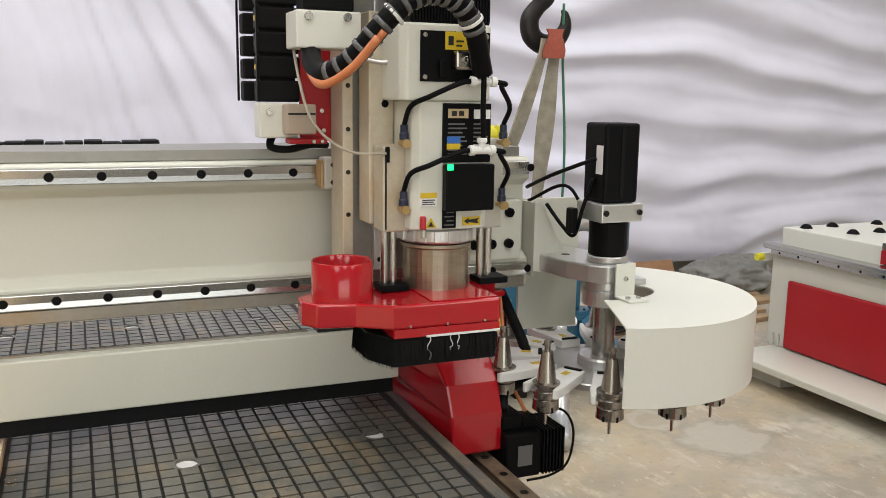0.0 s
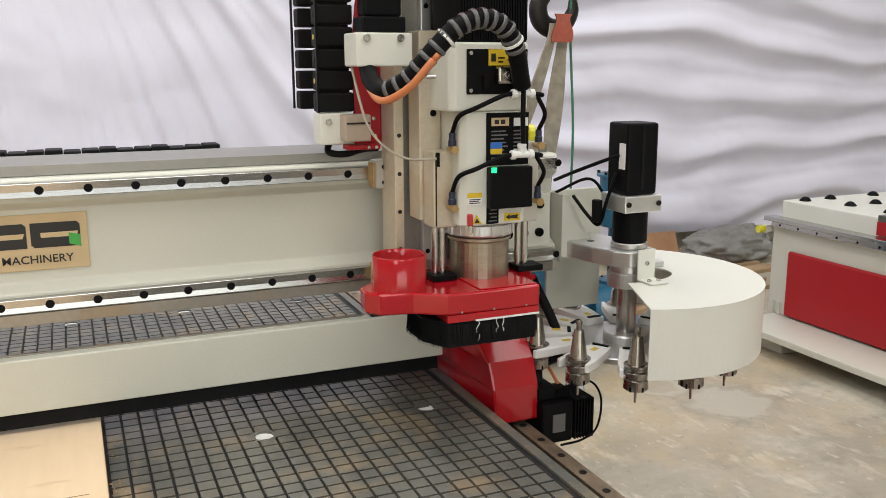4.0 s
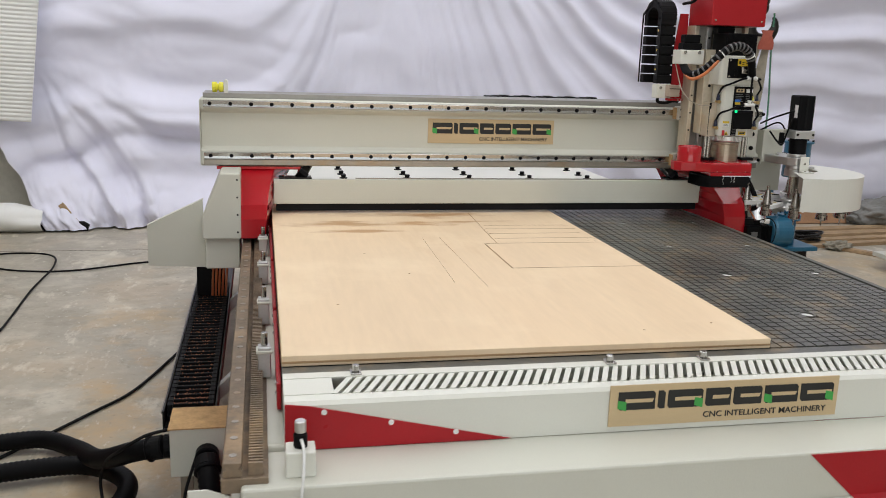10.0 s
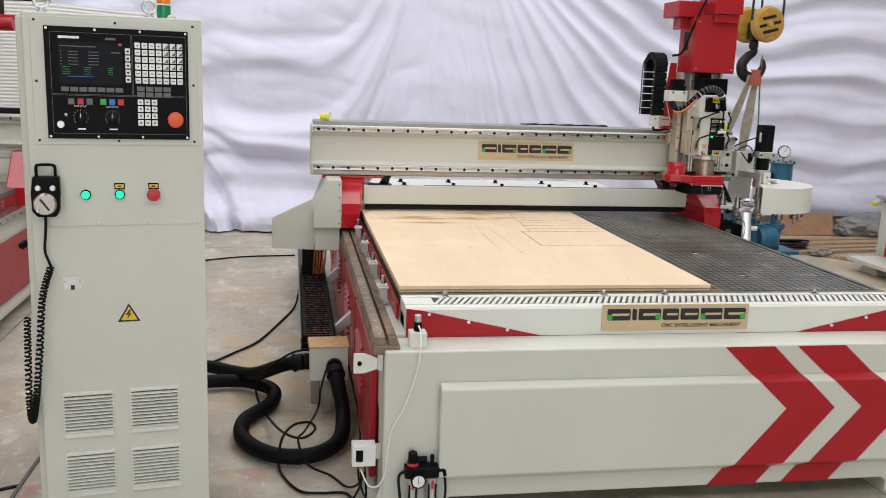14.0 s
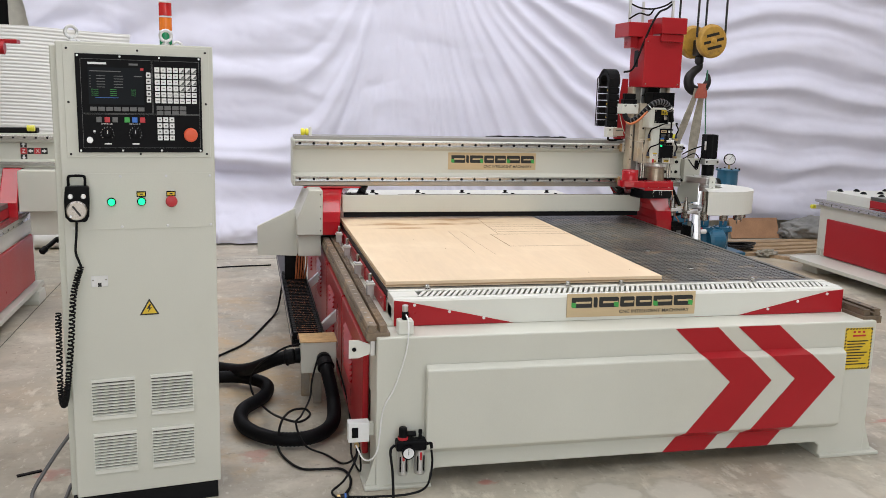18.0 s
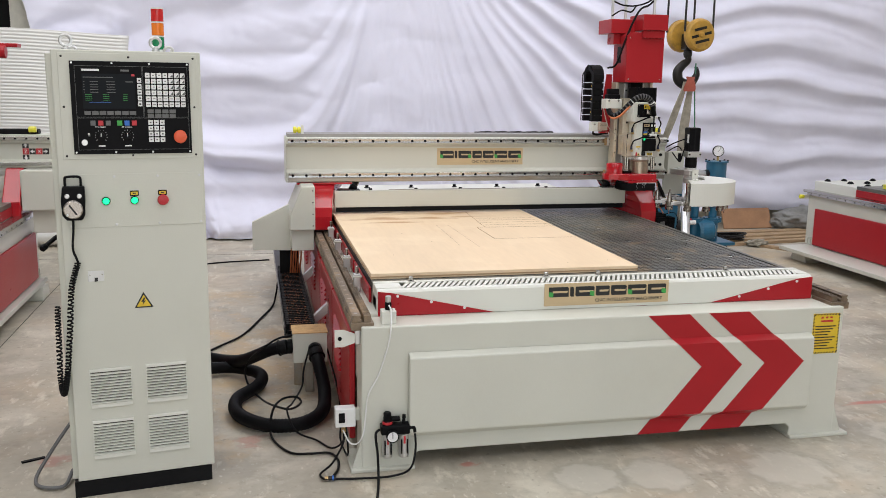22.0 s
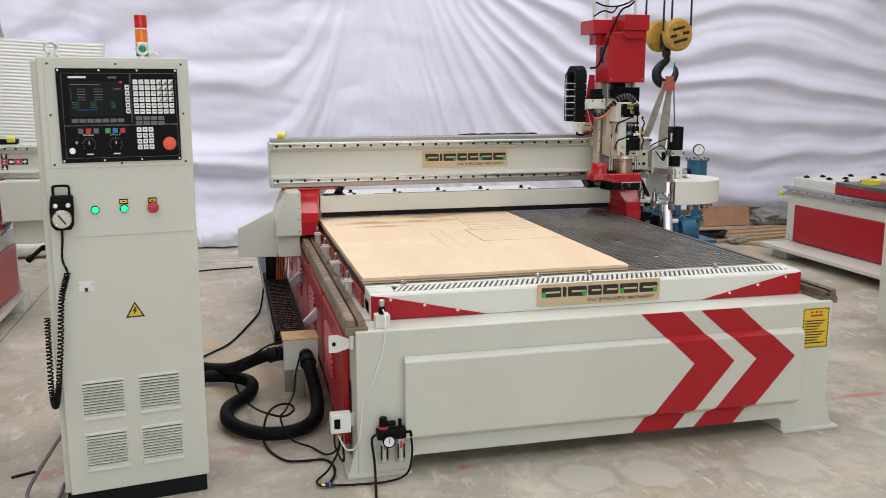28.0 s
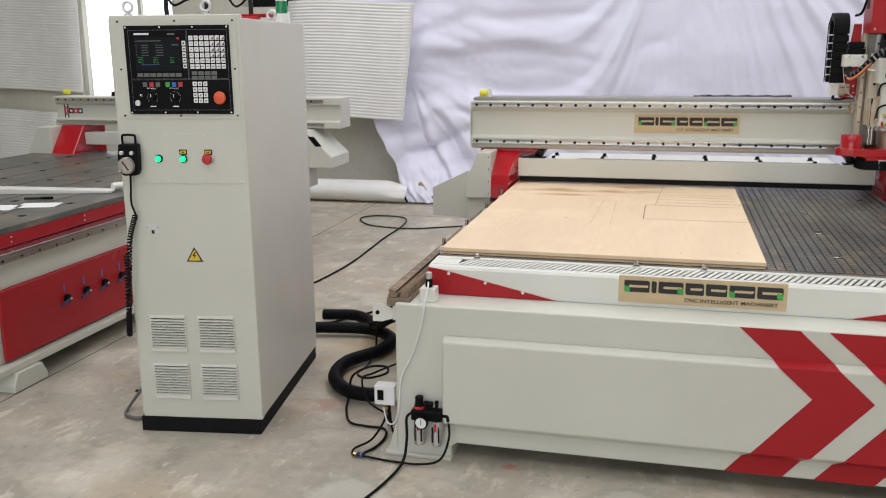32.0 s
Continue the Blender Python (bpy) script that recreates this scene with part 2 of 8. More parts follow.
def overlay(m, colour, amount, lo, hi, scale=3.0, stretch=(1, 1, 1), centre=None, radius=1.0, squash=(1, 1, 1), seed=0.0, detail=8):
    """Lays a stain of its own ragged shape over a material; with a centre it fades out round that place."""
    nt = m.node_tree
    n, l = nt.nodes, nt.links
    p = n["Principled BSDF"]
    old = p.inputs["Base Color"].links[0].from_socket
    place = n.new("ShaderNodeNewGeometry").outputs["Position"] if m["world_space"] else n.new("ShaderNodeTexCoord").outputs["Object"]
    mp, tx = n.new("ShaderNodeMapping"), n.new("ShaderNodeTexNoise")
    mp.inputs["Scale"].default_value, mp.inputs["Location"].default_value = stretch, (seed, seed * 0.7, 0)
    tx.inputs["Scale"].default_value, tx.inputs["Detail"].default_value, tx.inputs["Roughness"].default_value = scale, detail, 0.62
    l.new(place, mp.inputs[0])
    l.new(mp.outputs[0], tx.inputs["Vector"])
    rg = n.new("ShaderNodeMapRange")
    rg.inputs[1].default_value, rg.inputs[2].default_value, rg.inputs[4].default_value = lo, hi, amount
    value = tx.outputs[0]
    if centre:
        m2, ln, fall = n.new("ShaderNodeMapping"), n.new("ShaderNodeVectorMath"), n.new("ShaderNodeMapRange")
        m2.vector_type = "TEXTURE"
        m2.inputs["Location"].default_value, m2.inputs["Scale"].default_value = centre, squash
        ln.operation = "LENGTH"
        l.new(place, m2.inputs[0])
        l.new(m2.outputs[0], ln.inputs[0])
        fall.inputs[1].default_value, fall.inputs[2].default_value = radius, 0.0
        fall.inputs[3].default_value, fall.inputs[4].default_value = -0.32, 0.12
        l.new(ln.outputs["Value"], fall.inputs[0])
        add = n.new("ShaderNodeMath")
        l.new(value, add.inputs[0])
        l.new(fall.outputs[0], add.inputs[1])
        value = add.outputs[0]
    l.new(value, rg.inputs[0])
    mix = n.new("ShaderNodeMix")
    mix.data_type = "RGBA"
    l.new(rg.outputs[0], mix.inputs["Factor"])
    l.new(old, mix.inputs["A"])
    mix.inputs["B"].default_value = (*colour, 1)
    l.new(mix.outputs["Result"], p.inputs["Base Color"])


# floor: trowel blotches, pale scuffs, dark damp patches, sawdust and red paint traces
overlay(CONCRETE, (0.30, 0.27, 0.215), 0.7, 0.47, 0.64, 1.3, seed=3)
overlay(CONCRETE, (0.58, 0.54, 0.45), 0.75, 0.50, 0.64, 2.6, seed=9)
overlay(CONCRETE, (0.46, 0.37, 0.26), 0.55, 0.50, 0.64, 1.7, seed=21)
overlay(CONCRETE, (0.25, 0.225, 0.18), 0.6, 0.55, 0.68, 5.0, seed=5)
overlay(CONCRETE, (0.66, 0.62, 0.52), 0.6, 0.57, 0.65, 9.0, stretch=(1, 0.4, 1), seed=14)
overlay(CONCRETE, (0.52, 0.36, 0.19), 0.75, 0.46, 0.66, 4.0, centre=(-0.55, 1.0, 0), radius=1.3, squash=(0.8, 1.8, 1), seed=2)
overlay(CONCRETE, (0.50, 0.36, 0.20), 0.65, 0.50, 0.68, 3.0, centre=(-0.7, 2.7, 0), radius=0.9, seed=4)
overlay(CONCRETE, (0.48, 0.35, 0.20), 0.65, 0.50, 0.66, 4.0, centre=(2.5, 0.7, 0), radius=1.0, squash=(0.6, 1.6, 1), seed=6)
overlay(CONCRETE, (0.50, 0.38, 0.22), 0.65, 0.44, 0.66, 2.0, centre=(3.7, 3.2, 0), radius=2.2, seed=8)
overlay(CONCRETE, (0.48, 0.12, 0.10), 0.75, 0.46, 0.62, 5.0, stretch=(0.4, 2, 1), centre=(2.45, -0.04, 0), radius=0.75, squash=(1.0, 0.09, 1), seed=1)
overlay(CONCRETE, (0.48, 0.12, 0.10), 0.6, 0.50, 0.62, 8.0, centre=(0.35, -0.37, 0), radius=0.09, squash=(1.4, 0.6, 1), seed=16)
overlay(CONCRETE, (0.45, 0.18, 0.15), 0.5, 0.54, 0.64, 6.0, centre=(-0.5, 0.0, 0), radius=0.35, seed=7)
overlay(CONCRETE, (0.45, 0.18, 0.15), 0.5, 0.54, 0.64, 7.0, centre=(-1.32, -0.05, 0), radius=0.3, seed=12)

overlay(CONCRETE, (0.22, 0.20, 0.16), 0.6, 0.60, 0.70, 26.0, seed=51)
overlay(CONCRETE, (0.63, 0.60, 0.52), 0.6, 0.60, 0.68, 34.0, stretch=(1, 0.5, 1), seed=53)
overlay(CONCRETE, (0.30, 0.28, 0.235), 0.35, 0.54, 0.64, 3.4, stretch=(0.5, 1, 1), seed=57)


def worn_disc(m, cx, cy, r, colour, amount, rings=0.0):
    """A round ground patch with a ragged rim, crossed by faint circular strokes."""
    nt = m.node_tree
    n, l = nt.nodes, nt.links
    p = n["Principled BSDF"]
    old = p.inputs["Base Color"].links[0].from_socket
    tc, mp, ln, tx = n.new("ShaderNodeTexCoord"), n.new("ShaderNodeMapping"), n.new("ShaderNodeVectorMath"), n.new("ShaderNodeTexNoise")
    mp.vector_type, ln.operation = "TEXTURE", "LENGTH"
    mp.inputs["Location"].default_value, mp.inputs["Scale"].default_value = (cx, cy, 0), (r, r, 1)
    tx.inputs["Scale"].default_value, tx.inputs["Detail"].default_value = 14, 6
    l.new(tc.outputs["Object"], mp.inputs[0])
    l.new(tc.outputs["Object"], tx.inputs["Vector"])
    l.new(mp.outputs[0], ln.inputs[0])
    mad = n.new("ShaderNodeMath")
    mad.operation = "MULTIPLY_ADD"
    l.new(tx.outputs[0], mad.inputs[0])
    mad.inputs[1].default_value = 0.9
    l.new(ln.outputs["Value"], mad.inputs[2])
    rg = n.new("ShaderNodeMapRange")
    rg.inputs[1].default_value, rg.inputs[2].default_value, rg.inputs[3].default_value, rg.inputs[4].default_value = 1.30, 1.5, amount, 0.0
    l.new(mad.outputs[0], rg.inputs[0])
    value = rg.outputs[0]
    if rings:
        lo = n.new("ShaderNodeMapRange")
        lo.inputs[1].default_value, lo.inputs[2].default_value, lo.inputs[3].default_value, lo.inputs[4].default_value = rings, rings + 0.25, 0.15, 1.0
        l.new(mad.outputs[0], lo.inputs[0])
        mul = n.new("ShaderNodeMath")
        mul.operation = "MULTIPLY"
        l.new(value, mul.inputs[0])
        l.new(lo.outputs[0], mul.inputs[1])
        value = mul.outputs[0]
    mix = n.new("ShaderNodeMix")
    mix.data_type = "RGBA"
    l.new(value, mix.inputs["Factor"])
    l.new(old, mix.inputs["A"])
    mix.inputs["B"].default_value = (*colour, 1)
    l.new(mix.outputs["Result"], p.inputs["Base Color"])


for cx, cy, r, rings in ((1.63, -0.65, 0.165, 0), (1.06, -0.61, 0.13, 0), (0.787, -0.585, 0.125, 0), (3.66, 2.79, 0.17, 0), (3.51, 3.06, 0.12, 0.95), (2.35, -0.42, 0.15, 0.9), (-1.85, 0.75, 0.13, 0), (-0.15, -0.75, 0.15, 0)):
    worn_disc(CONCRETE, cx, cy, r * 1.26, (0.30, 0.28, 0.235), 0.45)
    worn_disc(CONCRETE, cx, cy, r, (0.56, 0.53, 0.46), 0.5, rings)
# plywood: brown smears left along the far end of the cut, faint streaks down the middle
for cx, cy, r, sq, sd in ((-0.25, 0.47, 0.62, (1, 0.20, 1), 3), (-0.30, 0.33, 0.45, (1, 0.14, 1), 5), (0.20, 0.50, 0.5, (1, 0.16, 1), 8), (0.05, 0.66, 0.7, (1, 0.22, 1), 11)):
    overlay(PLY, (0.45, 0.25, 0.11), 0.85, 0.42, 0.58, 3.6, stretch=(0.9, 2.4, 1), centre=(cx, cy, 0.026), radius=r, squash=sq, seed=sd)
overlay(PLY, (0.66, 0.48, 0.30), 0.35, 0.50, 0.62, 6.0, stretch=(3.0, 0.5, 1), centre=(-0.05, 0.2, 0.026), radius=0.9, squash=(0.5, 1, 1), seed=31)
overlay(PLY, (0.84, 0.68, 0.48), 0.5, 0.52, 0.66, 2.4, seed=37)
# sawdust lying on the bed beside the sheet and at its front
for cx, cy, r, sq, sd in ((1.30, 1.45, 0.42, (1.2, 0.4, 1), 3), (1.27, 1.0, 0.6, (0.16, 1, 1), 4), (1.55, 1.45, 0.5, (1, 0.12, 1), 6), (1.32, 0.9, 0.45, (1, 0.5, 1), 9)):
    overlay(BED, (0.40, 0.28, 0.16), 0.45, 0.45, 0.70, 6.0, centre=(cx, cy, 0.70), radius=r, squash=sq, seed=sd)
overlay(BED, (0.055, 0.058, 0.056), 0.7, 0.47, 0.62, 2.3, seed=41)
overlay(BED, (0.19, 0.185, 0.165), 0.55, 0.50, 0.66, 3.1, stretch=(1, 0.5, 1), seed=43)
overlay(BED, (0.30, 0.22, 0.13), 0.6, 0.52, 0.68, 9.0, seed=47)
ROOF = mat("roof_sheet", (0.55, 0.56, 0.56), 0.6)

# ---- building blocks ----
BASE = {}


def thing(name, at, label, category, group="", kind="", rz=0.0):
    ob = new(name)
    ob.empty_display_size = 0.05
    ob.matrix_world = pose(*at, 0, 0, rz)
    BASE[ob] = pose(*at, 0, 0, rz)
    return tagged(ob, label, category, group, kind)


def part(name, bm, material, parent=None, label="", smooth=False):
    """Links a bmesh, made in world coordinates, as one mesh under a thing or a part."""
    me = bpy.data.meshes.new(name)
    base = BASE.get(parent)
    if base is not None:
        bm.transform(base.inverted())
    bmesh.ops.recalc_face_normals(bm, faces=bm.faces)
    bm.to_mesh(me)
    bm.free()
    me.materials.append(material)
    if smooth:
        for f in me.polygons:
            f.use_smooth = True
    ob = new(name, me)
    if parent is not None:
        ob.parent = parent
        BASE[ob] = base
    if label:
        ob["label"] = label
    return ob


def setting(name, bm, material, label, category, smooth=False):
    return tagged(part(name, bm, material, None, "", smooth), label, category, "", "structure")


def finish(bm, bevel, seg=2, angle=40):
    if bevel:
        edges = [e for e in bm.edges if len(e.link_faces) == 2 and e.calc_face_angle(0) > radians(angle)]
        bmesh.ops.bevel(bm, geom=edges, offset=bevel, segments=seg, profile=0.5, affect="EDGES", clamp_overlap=True)
    return bm


def box(x0, x1, y0, y1, z0, z1, bevel=0.003, seg=2, m=None):
    bm = bmesh.new()
    bmesh.ops.create_cube(bm, size=1)
    bm.transform(Matrix.Translation(((x0 + x1) / 2, (y0 + y1) / 2, (z0 + z1) / 2)) @ Matrix.Diagonal((abs(x1 - x0), abs(y1 - y0), abs(z1 - z0), 1)))
    finish(bm, bevel, seg)
    if m is not None:
        bm.transform(m)
    return bm


def prism(poly, axis, a, b, bevel=0.003, seg=2, m=None):
    """A flat outline pushed along an axis from a to b. x: (y, z) outline; y: (x, z); z: (x, y)."""
    bm = bmesh.new()
    put = {"x": lambda u, v, w: (w, u, v), "y": lambda u, v, w: (u, w, v), "z": lambda u, v, w: (u, v, w)}[axis]
    lo = [bm.verts.new(put(u, v, a)) for u, v in poly]
    hi = [bm.verts.new(put(u, v, b)) for u, v in poly]
    bm.faces.new(lo)
    bm.faces.new(hi)
    for i in range(len(poly)):
        j = (i + 1) % len(poly)
        bm.faces.new((lo[i], lo[j], hi[j], hi[i]))
    bmesh.ops.recalc_face_normals(bm, faces=bm.faces)
    finish(bm, bevel, seg)
    if m is not None:
        bm.transform(m)
    return bm


def lathe(profile, at, axis=(0, 0, 1), seg=28):
    """A turned body: (radius, height) pairs round an axis through at."""
    bm = bmesh.new()
    rings = []
    for r, h in profile:
        rings.append([bm.verts.new((r * math.cos(2 * math.pi * k / seg), r * math.sin(2 * math.pi * k / seg), h)) for k in range(seg)] if r > 1e-5 else [bm.verts.new((0, 0, h))])
    for a, b in zip(rings, rings[1:]):
        for k in range(seg):
            j = (k + 1) % seg
            if len(a) == 1 and len(b) > 1:
                bm.faces.new((a[0], b[k], b[j]))
            elif len(b) == 1 and len(a) > 1:
                bm.faces.new((a[k], a[j], b[0]))
            elif len(a) > 1:
                bm.faces.new((a[k], a[j], b[j], b[k]))
    turn = Vector(axis).to_track_quat("Z", "Y").to_matrix().to_4x4()
    bm.transform(Matrix.Translation(at) @ turn)
    return bm


def rod(p, q, r, seg=16, chamfer=0.0):
    p, q = Vector(p), Vector(q)
    h = (q - p).length
    c = chamfer
    prof = [(0, 0), (r - c, 0), (r, c), (r, h - c), (r - c, h), (0, h)] if c else [(0, 0), (r, 0), (r, h), (0, h)]
    return lathe(prof, p, q - p, seg)


def curve_points(points, steps=8):
    pts = [Vector(p) for p in points]
    pts = [pts[0] * 2 - pts[1]] + pts + [pts[-1] * 2 - pts[-2]]
    out = []
    for i in range(1, len(pts) - 2):
        for k in range(steps):
            t = k / steps
            a, b, c, d = pts[i - 1 : i + 3]
            out.append(0.5 * (2 * b + (c - a) * t + (2 * a - 5 * b + 4 * c - d) * t * t + (3 * b - a - 3 * c + d) * t**3))
    out.append(pts[-2])
    return out


def tube(points, r, seg=10, steps=8, rings=0.0, ring_pitch=0.012, smooth_path=True):
    """A hose along a smooth line; rings raises ribs on it."""
    path = curve_points(points, steps) if smooth_path else [Vector(p) for p in points]
    if rings:
        length = [0]
        for a, b in zip(path, path[1:]):
            length.append(length[-1] + (b - a).length)
        count = max(8, int(length[-1] / (ring_pitch / 2)))
        even = []
        k = 0
        for i in range(count + 1):
            s = length[-1] * i / count
            while k < len(length) - 2 and length[k + 1] < s:
                k += 1
            f = (s - length[k]) / max(1e-9, length[k + 1] - length[k])
            even.append(path[k].lerp(path[k + 1], min(1, f)))
        path = even
    bm = bmesh.new()
    up = Vector((0, 0, 1))
    side = None
    prev = None
    for i, p in enumerate(path):
        d = (path[min(i + 1, len(path) - 1)] - path[max(i - 1, 0)]).normalized()
        side = d.orthogonal().normalized() if side is None else (side - d * side.dot(d)).normalized()
        other = d.cross(side)
        rr = r * (1 + (rings if i % 2 else 0))
        ring = [bm.verts.new(p + rr * (math.cos(2 * math.pi * k / seg) * side + math.sin(2 * math.pi * k / seg) * other)) for k in range(seg)]
        if prev:
            for k in range(seg):
                j = (k + 1) % seg
                bm.faces.new((prev[k], prev[j], ring[j], ring[k]))
        else:
            bm.faces.new(ring)
        prev = ring
    bm.faces.new(prev)
    return bm


def joined(*bms):
    """Several bmeshes as one."""
    out = bmesh.new()
    for bm in bms:
        me = bpy.data.meshes.new("tmp")
        bm.to_mesh(me)
        bm.free()
        out.from_mesh(me)
        bpy.data.meshes.remove(me)
    return out


def bolt(at, axis, r=0.008, h=0.008):
    """A socket-head screw."""
    return lathe([(0, 0), (r, 0), (r, h * 0.85), (r * 0.9, h), (r * 0.55, h), (r * 0.5, h * 0.5), (0, h * 0.5)], at, axis, 12)


def lettering(name, text, size, m, material, parent, label="", thick=0.0006, bold=0.0, width=None):
    cu = bpy.data.curves.new(name, "FONT")
    cu.body, cu.size, cu.extrude, cu.offset = text, size, thick, bold
    cu.resolution_u = 3
    tmp = bpy.data.objects.new("tmp_text", cu)
    me = bpy.data.meshes.new_from_object(tmp)
    bpy.data.objects.remove(tmp)
    bm = bmesh.new()
    bm.from_mesh(me)
    bpy.data.meshes.remove(me)
    if width:
        xs = [v.co.x for v in bm.verts]
        bm.transform(Matrix.Diagonal((width / (max(xs) - min(xs)), 1, 1, 1)))
    bm.transform(m)
    return part(name, bm, material, parent, label)


# A wall-facing pose: text and plates built in x-y stand upright and face -y.
def facing(x, y, z, rz=0):
    return pose(x, y, z, 90, 0, rz)

# ---- hall ----
X0, X1, Y0, Y1, ZH = HALL
setting("floor", box(X0 - 0.2, X1 + 0.2, Y0 - 0.2, Y1 + 0.2, -0.2, 0.0, 0), CONCRETE, "grey worn concrete workshop floor with dust and stains", "floor")
WIN = (-5.58, -4.36, 0.95, 2.12)  # bright window in the far wall
GAP = (-3.55, -2.65, 1.93, 2.6)  # dark opening beside it
cuts = [WIN, GAP]
xs = sorted({X0 - 0.2, X1 + 0.2, WIN[0], WIN[1], GAP[0], GAP[1]})
pieces = []
for xa, xb in zip(xs, xs[1:]):
    hole = [c for c in cuts if c[0] <= xa and xb <= c[1]]
    if hole:
        pieces += [box(xa, xb, Y1, Y1 + 0.2, 0, hole[0][2], 0), box(xa, xb, Y1, Y1 + 0.2, hole[0][3], ZH, 0)]
    else:
        pieces.append(box(xa, xb, Y1, Y1 + 0.2, 0, ZH, 0))
setting("wall_north", joined(*pieces), WALL, "stained pale plaster wall of the workshop", "wall")
setting("wall_south", joined(box(X0 - 0.2, ASSUMED_DOOR[0], Y0 - 0.2, Y0, 0, ZH, 0), box(ASSUMED_DOOR[1], X1 + 0.2, Y0 - 0.2, Y0, 0, ZH, 0), box(ASSUMED_DOOR[0], ASSUMED_DOOR[1], Y0 - 0.2, Y0, ASSUMED_DOOR[2], ZH, 0)), WALL, "unseen pale plaster wall with an assumed doorway for the fill light", "wall")
# side walls out of view, added to close the hall
setting("wall_east", box(X1, X1 + 0.2, Y0, Y1, 0, ZH, 0), WALL, "plain pale plaster wall, unseen, added to enclose the hall", "wall")
setting("wall_west", box(X0 - 0.2, X0, Y0, Y1, 0, ZH, 0), WALL, "plain pale plaster wall, unseen, added to enclose the hall", "wall")
win = thing("window_1", ((WIN[0] + WIN[1]) / 2, Y1 + 0.1, WIN[2]), "bright window with a thin steel frame in the far wall", "window", kind="structure")
part("window_frame", joined(box(WIN[0], WIN[0] + 0.05, Y1 + 0.05, Y1 + 0.1, WIN[2], WIN[3]), box(WIN[1] - 0.05, WIN[1], Y1 + 0.05, Y1 + 0.1, WIN[2], WIN[3]), box(WIN[0], WIN[1], Y1 + 0.05, Y1 + 0.1, WIN[3] - 0.05, WIN[3]), box(WIN[0], WIN[1], Y1 + 0.05, Y1 + 0.1, WIN[2], WIN[2] + 0.05), box(-4.83, -4.79, Y1 + 0.05, Y1 + 0.1, WIN[2], WIN[3])), CREAM, win)
setting("backdrop", box(WIN[0] - 0.6, WIN[1] + 0.6, Y1 + 0.5, Y1 + 0.52, 0.9, 2.7, 0), glow("outdoor_haze", (0.9, 0.92, 0.95), 1.6), "bright hazy daylight outside the window", "backdrop")
# black lining paints the unlit depth behind the opening
setting("dark_recess", joined(box(GAP[0] - 0.1, GAP[1] + 0.1, Y1 + 0.45, Y1 + 0.5, 1.9, 2.7, 0), box(GAP[0] - 0.1, GAP[1] + 0.1, Y1 + 0.2, Y1 + 0.5, 2.66, 2.7, 0), box(GAP[0] - 0.1, GAP[1] + 0.1, Y1 + 0.2, Y1 + 0.5, 1.9, 1.94, 0)), BLACK_MATT, "black sheets that give the wall opening its dark depth", "wall")

# unseen roof added round the assumed openings to shape the overhead light
xs = sorted({X0 - 0.2, X1 + 0.2} | {v for x, y, ly, lx in ASSUMED_SKYLIGHTS for v in (x - lx / 2, x + lx / 2)})
ys = sorted({Y0 - 0.2, Y1 + 0.2} | {v for x, y, ly, lx in ASSUMED_SKYLIGHTS for v in (y - ly / 2, y + ly / 2)})
pieces = []
for xa, xb in zip(xs, xs[1:]):
    for ya, yb in zip(ys, ys[1:]):
        cx, cy = (xa + xb) / 2, (ya + yb) / 2
        if not any(abs(cx - x) < lx / 2 and abs(cy - y) < ly / 2 for x, y, ly, lx in ASSUMED_SKYLIGHTS):
            pieces.append(box(xa, xb, ya, yb, ZH, ZH + 0.08, 0))
setting("ceiling", joined(*pieces), ROOF, "unseen light metal sheet roof with assumed skylight openings", "ceiling")


JOINT = mat("floor_joint_dirt", (0.13, 0.12, 0.105), 0.85, var=0.3, scale=12)
for x0, x1, y0, y1 in ((-1.93, -1.924, Y0, Y1), (X0, X1, 4.30, 4.306), (X0, X1, -1.85, -1.844)):
    setting("floor_joint", box(x0, x1, y0, y1, 0.0, 0.0008, 0), JOINT, "thin dark joint between floor slabs", "floor joint")

# ---- white cloth backdrop: one hanging sheet with folds ----
def fold(f):
    """One fold from crest to tuck: a long swell that turns under quickly."""
    return math.sin(math.pi * f / 1.24) ** 1.4 if f < 0.62 else math.cos(math.pi * (f - 0.62) / 0.76) ** 2


def ramp(v, a, b):
    """0 at a, 1 at b, eased at both ends."""
    f = min(1.0, max(0.0, (v - a) / (b - a)))
    return f * f * (3 - 2 * f)


